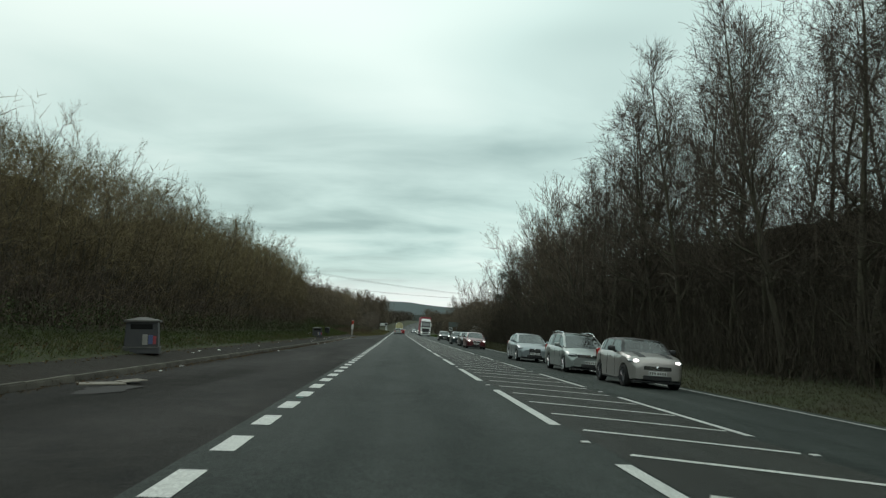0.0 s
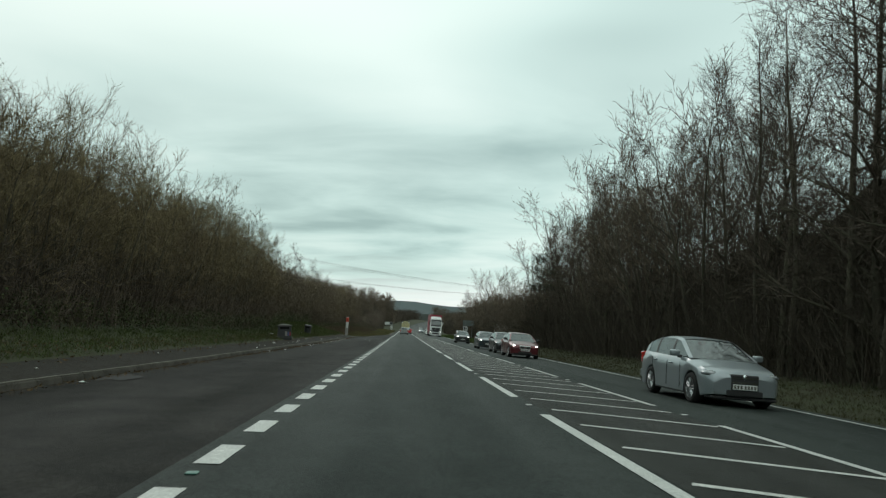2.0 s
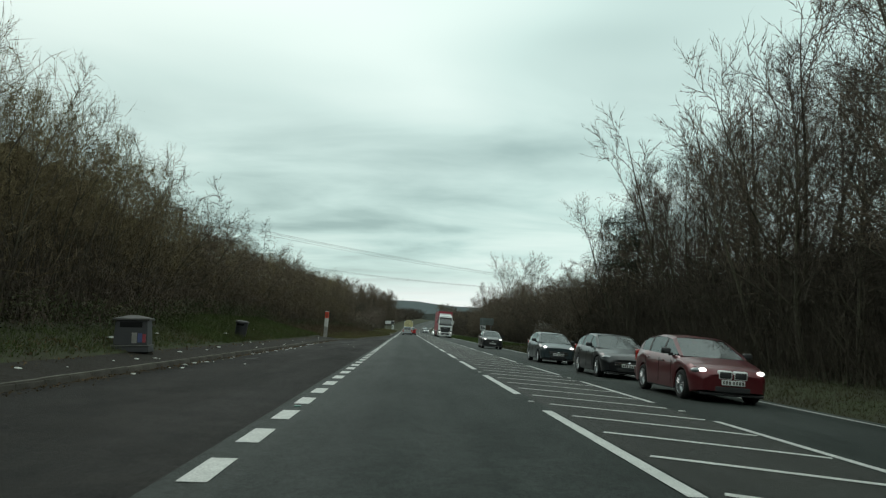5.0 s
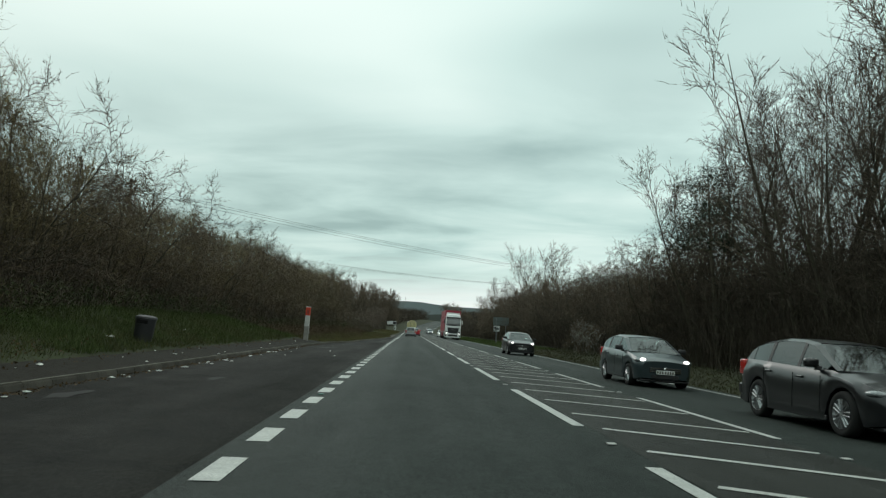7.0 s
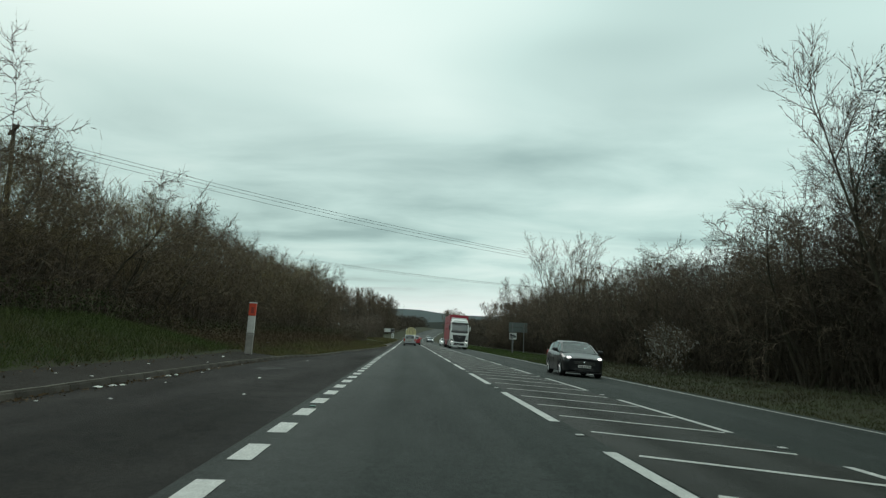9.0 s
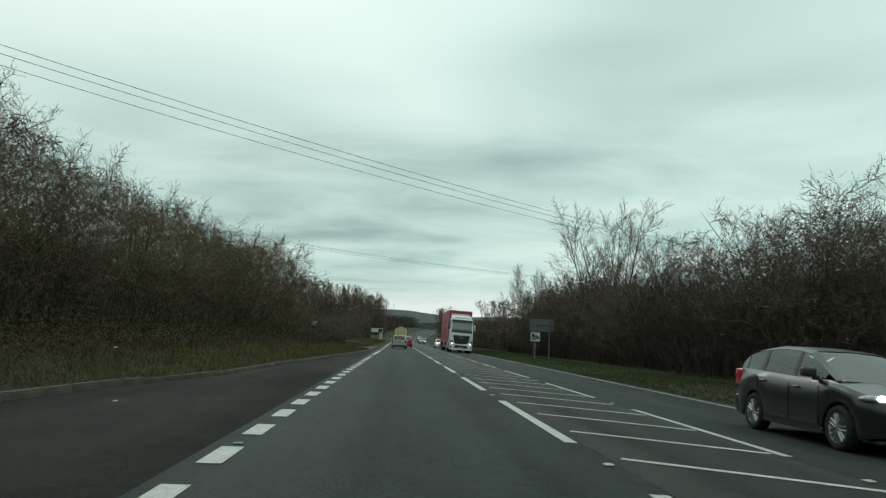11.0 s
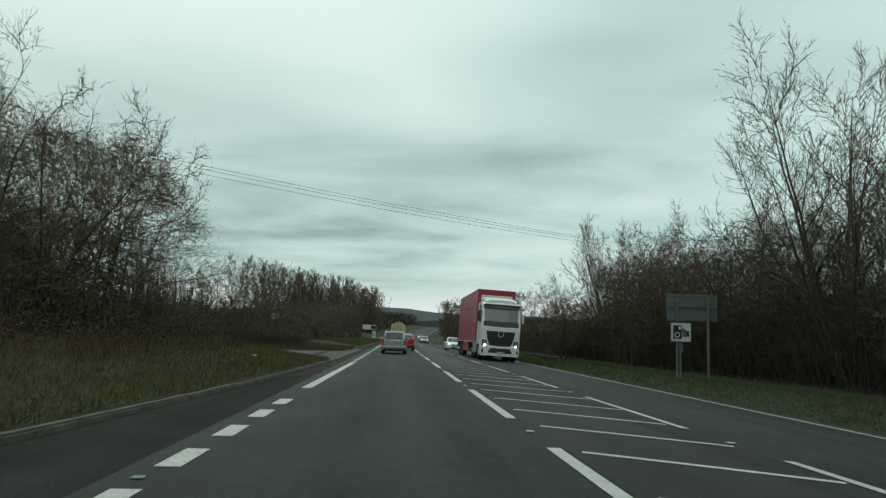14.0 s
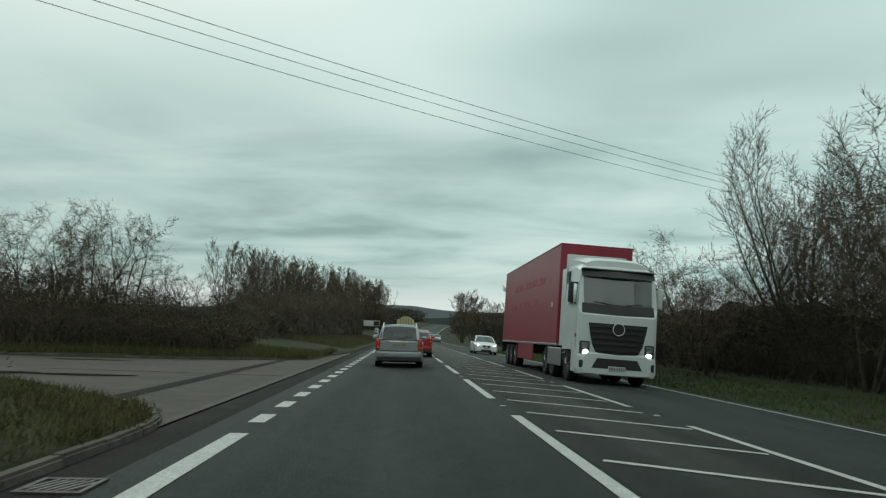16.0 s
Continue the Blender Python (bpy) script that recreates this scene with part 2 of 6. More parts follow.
def part(name, bm, mat, parent, label="", smooth=False, at=None):
    me = bpy.data.meshes.new(name)
    bmesh.ops.recalc_face_normals(bm, faces=bm.faces)
    bm.to_mesh(me)
    bm.free()
    me.materials.append(mat)
    if smooth:
        me.polygons.foreach_set("use_smooth", [True] * len(me.polygons))
    ob = new(name, me)
    ob.parent = parent
    if at is not None:
        ob.matrix_basis = at
    return tagged(ob, label)


def box(bm, x0, x1, y0, y1, z0, z1, bevel=0.0, segments=1):
    r = bmesh.ops.create_cube(bm, size=1.0, matrix=Matrix.Translation(((x0 + x1) / 2, (y0 + y1) / 2, (z0 + z1) / 2)) @ Matrix.Diagonal((x1 - x0, y1 - y0, z1 - z0, 1)))
    if bevel:
        edges = {e for v in r["verts"] for e in v.link_edges}
        bmesh.ops.bevel(bm, geom=list(edges), offset=bevel, segments=segments, affect="EDGES", profile=0.6)
    return bm


def rod(bm, a, b, r0, r1=None, sides=10, caps=True):
    a, b = Vector(a), Vector(b)
    q = (b - a).to_track_quat("Z", "Y").to_matrix().to_4x4()
    m = Matrix.Translation((a + b) / 2) @ q
    bmesh.ops.create_cone(bm, cap_ends=caps, segments=sides, radius1=r0, radius2=r0 if r1 is None else r1, depth=(b - a).length, matrix=m)
    return bm


def ribbon(name, left, right, ys, mat, lift=0.0, cols=8):
    """A strip of road surface between two side lines x(y)."""
    verts, faces = [], []
    for y in ys:
        a, b = left(y), right(y)
        for k in range(cols + 1):
            x = a + (b - a) * k / cols
            verts.append((x + road_x(y), y, road_z(y) + cross(x) + lift))
    for i in range(len(ys) - 1):
        for k in range(cols):
            p = i * (cols + 1) + k
            faces.append((p, p + 1, p + cols + 2, p + cols + 1))
    return new(name, mesh_of(name, verts, faces, mat))


def cross(x):
    """Cross fall: the crown at the left hatch line, falling to the right verge."""
    if x > 2.1:
        d = x - 2.1
        return -0.031 * d - 0.0018 * d * d
    if x < -1.7:
        return -0.02 * (max(x, -6.2) + 1.7)
    return 0.0


def steps(a, b, d):
    n = max(1, round((b - a) / d))
    return [a + (b - a) * i / n for i in range(n + 1)]


# ---- the road ----
KERB_LINE = [(-60, -6.03), (96, -6.03), (106, -6.0), (114, -5.55), (120, -4.66), (130, -4.22), (140, -3.55), (148, -3.0), (156, -2.66), (164, -2.42)]


def kerb_x(y):
    return float(np.interp(y, [p[0] for p in KERB_LINE], [p[1] for p in KERB_LINE]))


Y0, Y1 = -60, 640
ys = steps(Y0, Y1, 5)
road = tagged(ribbon("road", lambda y: -1.96, lambda y: 9.0, ys, ASPHALT, cols=40), "grey worn asphalt road with white markings", "road", kind="structure")
layby = tagged(ribbon("lay_by", lambda y: kerb_x(y) + 0.005, lambda y: -1.97, steps(Y0, 166, 3), ASPHALT_DARK, lift=-0.004), "dark patched asphalt lay-by beside the road", "lay-by", kind="structure")
verge_strip = tagged(ribbon("channel_strip", lambda y: -2.46, lambda y: -1.97, steps(166, Y1, 6), ASPHALT_DARK, lift=-0.004, cols=3), "dark asphalt channel between edge line and entrance", "road", kind="structure")
median = tagged(ribbon("hatched_strip", lambda y: 2.24, lambda y: 4.72, ys, ASPHALT_BROWN, lift=0.004), "dark brownish asphalt strip under the hatching", "road", kind="structure")

XL, XC, XR, XE = -1.70, 2.118, 4.827, 8.516


def stripe(x0, y0, x1, y1, w, lift=0.008, n=1):
    """A painted bar from (x0, y0) to (x1, y1), w wide across."""
    verts, faces = [], []
    d = Vector((x1 - x0, y1 - y0)).normalized()
    side = Vector((d.y, -d.x)) * (w / 2)
    for i in range(n + 1):
        f = i / n
        x, y = x0 + (x1 - x0) * f, y0 + (y1 - y0) * f
        for s in (-1, 1):
            px, py = x + side.x * s, y + side.y * s
            verts.append((px + road_x(py), py, road_z(py) + cross(px) + lift))
    for i in range(n):
        p = 2 * i
        faces.append((p, p + 1, p + 3, p + 2))
    return verts, faces


def paint(name, bar, mat, parent):
    me = mesh_of(name, *bar, mat)
    return hang(name, me, parent)


lay_line = tagged(new("lay_by_line"), "broken white line of short dashes along the lay-by", "road marking", kind="structure")
DASH_KNOTS = [(-8, -7.67), (0, 8.35), (8, 24.37), (18, 44.4), (29, 65.93), (39, 85.9), (52, 111.95), (58, 123.57), (67, 141.42), (70, 147.4)]
for k in range(-8, 71):
    y = float(np.interp(k, [p[0] for p in DASH_KNOTS], [p[1] for p in DASH_KNOTS])) - 1.0
    xd = XL + 0.11 * min(1, max(0, (y - 122) / 28))
    paint("dash", stripe(xd, y, xd, y + 1.03, 0.235), PAINT, lay_line)
paint("solid_line", stripe(XL + 0.10, 150.3, XL + 0.22, 166.35, 0.22, n=6), PAINT, lay_line)
y = 167.4
while y < 206:
    paint("dash", stripe(XL + 0.20, y, XL + 0.20, y + 0.95, 0.22), PAINT, lay_line)
    y += 2.0
paint("solid_line", stripe(XL + 0.20, 206.5, XL + 0.20, 420, 0.18, n=40), PAINT, lay_line)

hatch_left = tagged(new("hatch_border_near"), "broken white border line of the hatched strip", "road marking", kind="structure")
hatch_right = tagged(new("hatch_border_far"), "broken white border line of the hatched strip", "road marking", kind="structure")
for k in range(-1, 44):
    a = 1.0 + 9.0 * k
    b = a + 6.0
    if a < 420:
        paint("line", stripe(XC, a, XC, b, 0.16, n=2), PAINT, hatch_left)
        paint("line", stripe(XR, a, XR, b, 0.13, n=2), PAINT, hatch_right)
hatching = tagged(new("hatching"), "slanting white hatch bars between the two border lines", "road marking", kind="structure")
HATCH_KNOTS = [(-6, -4.0), (0, 7.61), (19, 44.54), (24, 53.4), (32, 67.4), (36, 74.6), (40, 83.7), (42, 87.8), (46, 96.1), (47, 98.5), (53, 112.55), (58, 123.74), (63, 134.8), (66, 141.76), (70, 151.2), (76, 165.03), (81, 176.37), (141, 312.0)]
marks = [float(np.interp(k, [p[0] for p in HATCH_KNOTS], [p[1] for p in HATCH_KNOTS])) for k in range(-6, 141)]
for a in marks:
    paint("hatch_bar", stripe(XC + 0.27, a, XR - 0.15, a - 1.08, 0.13, lift=0.012, n=5), PAINT_WORN, hatching)
edge = tagged(new("edge_line"), "continuous white edge line along the verge", "road marking", kind="structure")
paint("edge_stripe", stripe(XE, -20, XE, 560, 0.12, n=116), PAINT, edge)


# ---- ground, kerbs and the side entrance ----
def front(x):
    """The near edge of the side entrance."""
    return float(np.interp(-x, [2.4, 2.6, 2.9, 3.3, 4.3, 6.4, 14, 45], [165.6, 167.0, 168.0, 168.6, 169.7, 171.7, 176, 188]))


def back(x):
    """The far edge of the side entrance."""
    return float(np.interp(-x, [2.4, 3.0, 3.5, 7.5, 14, 45], [203, 198.5, 188.0, 185.6, 185.3, 196]))


def ground_z(x, y):
    base = road_z(y)
    if x > 8.9:
        d = x - 8.9
        return base - 0.33 + min(0.16, 0.05 * d) + (0.35 * min(1, max(0, d - 4) / 8))
    if x > -2.45:
        return base - 0.55
    if y < 166 and x > kerb_x(y) - 0.06:
        return base - 0.5
    if front(x) <= y <= back(x):
        return base - 0.10
    u = max(0.0, (kerb_x(y) if y < 170 else -2.6) - x)
    if y < 112:
        foot = cross(kerb_x(y)) + 0.118
        h = foot - 0.12 if u < 1.45 else foot + 0.19 + float(np.interp(y, [78, 90, 106, 112], [0.20, 0.33, 0.33, 0.19])) * min(u - 1.45, 3.5)
    else:
        h = cross(kerb_x(y)) + 0.09 + 0.13 * min(u, 7)
    if y > 160:
        edge = y - back(x) if y > back(x) else front(x) - y
        h = 0.10 + (h - 0.10) * min(1.0, max(0.0, edge - 0.2) / 4.0)
    return base + h + 0.05 * noise.noise((x * 0.6, y * 0.6, 0)) * min(1, u)


gx = [-3000, -900, -300, -120, -60, -40, -30, -24, -20, -18]
gx += [-16 + 0.5 * i for i in range(27)] + [-2.9, -2.75, -2.6, -2.46, -2.44, 8.88, 8.92, 9.3, 9.8, 10.4, 11, 12, 13, 15, 17, 20, 25, 35, 60, 120, 300, 900, 3000]
gy = [-400, -150] + steps(-60, 156, 3) + steps(156.5, 205, 0.5) + steps(208, 640, 12) + [760, 1000, 1500, 2500]
gv = [(x + (road_x(y) if y < 640 else road_x(640)) * (1 if abs(x) < 100 else 0.3), y, ground_z(x, y)) for y in gy for x in gx]
nx = len(gx)
gf = [(j * nx + i, j * nx + i + 1, (j + 1) * nx + i + 1, (j + 1) * nx + i) for j in range(len(gy) - 1) for i in range(nx - 1)]
ground = tagged(new("ground", mesh_of("ground", gv, gf, SOIL, True)), "rough grass and bare soil of the verges", "ground", kind="structure")

# footway behind the lay-by kerb
fv, ff = [], []
fys = steps(-60, 113, 3)
for y in fys:
    k = kerb_x(y) - 0.13
    w = 1.45 + 0.12 * noise.noise((y * 0.3, 2, 0))
    for dx, dz in ((0, 0.118), (w, 0.118 + 0.12 * w), (w, 0.0)):
        fv.append((k - dx, y, road_z(y) + cross(kerb_x(y)) + dz))
for i in range(len(fys) - 1):
    p = 3 * i
    ff += [(p, p + 3, p + 4, p + 1), (p + 1, p + 4, p + 5, p + 2)]
tagged(new("pavement", mesh_of("pavement", fv, ff, FOOTWAY)), "dark worn asphalt footway behind the lay-by kerb", "pavement", kind="structure")

# concrete apron of the side entrance, in slabs with dark joints
apron = tagged(new("side_entrance"), "old stained concrete slabs of a side entrance", "driveway", kind="structure")


def slab(name, x0, x1, ya0, ya1, yb0, yb1, mat, lift):
    """A slab between two x, with near y (ya0 at x0, ya1 at x1) and far y."""
    n = 6
    verts, faces = [], []
    for i in range(n + 1):
        f = i / n
        x = x0 + (x1 - x0) * f
        a, b = ya0 + (ya1 - ya0) * f, yb0 + (yb1 - yb0) * f
        for y, z in ((a, lift), (b, lift), (a, lift - 0.1), (b, lift - 0.1)):
            verts.append((x, y, road_z(y) + z))
    for i in range(n):
        p = 4 * i
        faces += [(p, p + 4, p + 5, p + 1), (p + 2, p, p + 1 + 0, p + 3) if i == 0 else (p, p + 2, p + 6, p + 4), (p + 1, p + 5, p + 7, p + 3)]
    return hang(name, mesh_of(name, verts, faces, mat), apron)


cuts = [-2.60, -4.15, -4.55, -9.0, -13.5, -18.0, -26.0, -40.0]
for i in range(len(cuts) - 1):
    a, b = cuts[i], cuts[i + 1]
    if i == 1:
        slab("tarred_trench", a + 0.02, b - 0.02, front(a) - 0.6, front(b) - 0.6, min(back(a), 199) + 0.4, back(b) + 0.4, ASPHALT_DARK, 0.010)
        continue
    b2 = b + 0.02
    mid0, mid1 = 177.0 + 0.10 * (-a), 177.0 + 0.10 * (-b)
    slab("slab", a, b2, front(a) - 0.6, front(b2) - 0.6, mid0, mid1, CONCRETE, 0.012 + 0.003 * (i % 2))
    slab("slab", a, b2, mid0 + 0.03, mid1 + 0.03, min(back(a), 199) + 0.4, back(b2) + 0.4, CONCRETE, 0.014 + 0.003 * ((i + 1) % 2))
paint("edge_strip", stripe(-2.53, 166.4, -2.53, 199, 0.13, lift=0.018, n=20), KERB, apron)

# kerb stones
kerb_mesh = bpy.data.meshes.new("kerb_stone")
kb = bmesh.new()
box(kb, -0.0625, 0.0625, -0.4525, 0.4525, -0.2, 0.125)
top = [e for e in kb.edges if all(v.co.z > 0.1 and v.co.x > 0 for v in e.verts)]
bmesh.ops.bevel(kb, geom=top, offset=0.03, segments=2, affect="EDGES")
kb.to_mesh(kerb_mesh)
kb.free()
kerb_mesh.materials.append(KERB)
kerb_line = tagged(new("kerb"), "weathered grey concrete kerb stones beside the lay-by", "kerb", kind="structure")
rng = random.Random(4)


def kerb_run(points, drop=0.0, parent=kerb_line, piece=0.915):
    """Kerb stones set end to end along a plan line."""
    dist = [0.0]
    for p, q in zip(points, points[1:]):
        dist.append(dist[-1] + math.dist(p, q))
    n = int(dist[-1] / piece)
    for i in range(n):
        s = (i + 0.5) * dist[-1] / n
        x, y = np.interp(s, dist, [p[0] for p in points]), np.interp(s, dist, [p[1] for p in points])
        x2, y2 = np.interp(s + 0.2, dist, [p[0] for p in points]), np.interp(s + 0.2, dist, [p[1] for p in points])
        x1, y1 = np.interp(s - 0.2, dist, [p[0] for p in points]), np.interp(s - 0.2, dist, [p[1] for p in points])
        ang = math.atan2(-(x2 - x1), y2 - y1)
        ob = new("kerb_stone", kerb_mesh)
        ob.parent = parent
        z = road_z(y) + cross(x) - drop + rng.uniform(-0.006, 0.004)
        ob.matrix_basis = Matrix.Translation((x - 0.0625, y, z)) @ Euler((rng.uniform(-0.008, 0.008), rng.uniform(-0.025, 0.02), ang + rng.uniform(-0.006, 0.006))).to_matrix().to_4x4() @ Matrix.Diagonal((1, piece / 0.915, 1, 1))


kerb_run([(kerb_x(y), y) for y in steps(-4, 116, 1.5)])
kerb_run([(kerb_x(y), y) for y in steps(116, 165, 1.5)], 0.035)
kerb_run([(-2.42, 165), (-2.44, 166.2), (-2.52, 166.8), (-2.68, 167.35), (-2.92, 167.85), (-3.25, 168.35), (-3.7, 168.9), (-4.3, 169.5), (-5.2, 170.35), (-6.3, 171.4)], 0.035, kerb_line, 0.32)
kerb_run([(-6.3, 171.4), (-10, 173.6), (-14, 175.8)], 0.035)
kerb_far = tagged(new("kerb"), "low dirty concrete kerb along the back of the entrance", "kerb", kind="structure")
kerb_run([(-30, 190.2), (-14, 185.4), (-7.5, 185.7), (-3.6, 188.0), (-3.0, 198.5)], 0.10, kerb_far)

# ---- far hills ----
# The haze of distance is mixed into this blue-grey base colour.
HAZE_HILL = material("hazed_hill", (0.112, 0.132, 0.136), 1.0, grain=[(0.006, 0.6, (0.086, 0.105, 0.106)), (0.03, 0.5, (0.108, 0.126, 0.128))])
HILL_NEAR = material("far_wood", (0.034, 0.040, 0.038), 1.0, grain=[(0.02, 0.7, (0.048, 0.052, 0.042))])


def ridge(name, dist, top, mat, seed, label, rough):
    verts, faces = [], []
    n = 160
    for i in range(n + 1):
        a = radians(-75 + 150 * i / n)
        x, y = dist * math.sin(a), dist * math.cos(a)
        h = top(math.degrees(a)) * (1 + 0.22 * noise.noise((i * 0.12, seed, 0))) + rough * noise.noise((i * 1.7, seed, 3))
        verts += [(x, y, -20), (x * 1.02, y * 1.02, h), (x * 1.3, y * 1.3, h * 0.6)]
    for i in range(n):
        p = 3 * i
        faces += [(p, p + 3, p + 4, p + 1), (p + 1, p + 4, p + 5, p + 2)]
    return tagged(new(name, mesh_of(name, verts, faces, mat, True)), label, "hills", kind="structure")


ridge("backdrop_hills", 3000, lambda a: 100 - 0.9 * abs(a - 1), HAZE_HILL, 5.0, "wooded hills, blue-grey haze in their colour, on the horizon", 1.5)
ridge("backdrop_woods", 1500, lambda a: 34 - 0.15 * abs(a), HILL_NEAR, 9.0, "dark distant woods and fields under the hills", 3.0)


# ---- trees ----
def frame_of(d):
    d = d / np.linalg.norm(d)
    a = np.cross(d, (0.0, 0.0, 1.0) if abs(d[2]) < 0.9 else (1.0, 0.0, 0.0))
    a /= np.linalg.norm(a)
    return d, a, np.cross(d, a)


def unit(a):
    return a / np.maximum(np.linalg.norm(a, axis=-1, keepdims=True), 1e-9)


def tri_mesh(name, verts, tris, mat):
    me = bpy.data.meshes.new(name)
    verts, tris = np.asarray(verts, np.float32).reshape(-1, 3), np.asarray(tris, np.int32).reshape(-1, 3)
    me.vertices.add(len(verts))
    me.vertices.foreach_set("co", verts.ravel())
    me.loops.add(3 * len(tris))
    me.loops.foreach_set("vertex_index", tris.ravel())
    me.polygons.add(len(tris))
    me.polygons.foreach_set("loop_start", np.arange(0, 3 * len(tris), 3, dtype=np.int32))
    me.materials.append(mat)
    me.update(calc_edges=True)
    return me


class Plant:
    """Collects limbs (tubes) and slim triangles (twigs, leaves) of one plant."""

    def __init__(self, seed):
        self.r = np.random.default_rng(seed)
        self.v, self.f, self.t = [], [], []

    def tube(self, pts, rad, sides):
        start = len(self.v)
        for i, p in enumerate(pts):
            d = pts[min(i + 1, len(pts) - 1)] - pts[max(i - 1, 0)]
            _, a, b = frame_of(d)
            for k in range(sides):
                t = 2 * math.pi * k / sides
                self.v.append(p + (a * math.cos(t) + b * math.sin(t)) * rad[i])
        for i in range(len(pts) - 1):
            for k in range(sides):
                p, q = start + i * sides + k, start + i * sides + (k + 1) % sides
                self.f.append((p, q, q + sides, p + sides))

    def line(self, p, d, length, n, wander, lift):
        pts = [p]
        d = d / np.linalg.norm(d)
        for _ in range(n):
            d = d + self.r.normal(size=3) * wander + np.array((0, 0, lift))
            d /= np.linalg.norm(d)
            pts.append(pts[-1] + d * length / n)
        return pts

    def needles(self, p, q, w):
        """One slim triangle from each p to each q."""
        s = unit(np.cross(q - p, self.r.normal(size=p.shape))) * w
        self.t.append(np.stack([p + s, p - s, q], 1))

    def leaves(self, p, size):
        n = len(p)
        k = self.r.uniform(0.6, 1.3, (n, 1)) * size
        self.t.append(np.stack([p, p + unit(self.r.normal(size=(n, 3))) * k, p + unit(self.r.normal(size=(n, 3))) * k], 1))

    def triangles(self):
        v = np.concatenate(self.t).reshape(-1, 3)
        return v, np.arange(len(v)).reshape(-1, 3)


def crooked(r, start, way, length, n, wander, lift):
    """Crooked lines of n steps each, all grown at once."""
    pts, d = [start], unit(way)
    for _ in range(n):
        d = unit(d + r.normal(size=d.shape) * wander + np.array((0, 0, lift)))
        pts.append(pts[-1] + d * (length / n)[:, None])
    return np.stack(pts, 1)


def tubes(lines, rad, sides):
    """Tapering tubes round many lines: vertices and quads."""
    m, n = lines.shape[:2]
    d = unit(lines[:, -1] - lines[:, 0])
    a = unit(np.cross(d, np.where(np.abs(d[:, 2:]) < 0.9, (0.0, 0.0, 1.0), (1.0, 0.0, 0.0))))
    b = np.cross(d, a)
    t = 2 * np.pi * np.arange(sides) / sides
    ring = a[:, None] * np.cos(t)[None, :, None] + b[:, None] * np.sin(t)[None, :, None]
    v = lines[:, :, None] + ring[:, None] * rad[:, :, None, None]
    i = np.arange(m * n * sides).reshape(m, n, sides)
    j = np.roll(i, -1, 2)
    return v.reshape(-1, 3), np.stack([i[:, :-1], j[:, :-1], j[:, 1:], i[:, 1:]], -1).reshape(-1, 4)


def shoots(g, lines, count, lo, hi, a0, a1):
    """Places and ways of side shoots along lines; the angle goes from a0 at the foot to a1 at the tip."""
    r = g.r
    m, n = len(lines), lines.shape[1] - 1
    k = np.repeat(np.arange(m), count)
    f = lo + (hi - lo) * ((np.tile(np.arange(count), m) + r.uniform(size=m * count)) / count)
    i = np.minimum(n - 1, (f * n).astype(int))
    p, q = lines[k, i], lines[k, i + 1]
    d = unit(q - p)
    side = r.normal(size=d.shape)
    side = unit(side - d * (side * d).sum(1, keepdims=True))
    a = ((a0 + (a1 - a0) * f) * r.uniform(0.75, 1.25, len(f)))[:, None]
    return k, f, p + (q - p) * (f * n - i)[:, None], d * np.cos(a) + side * np.sin(a)


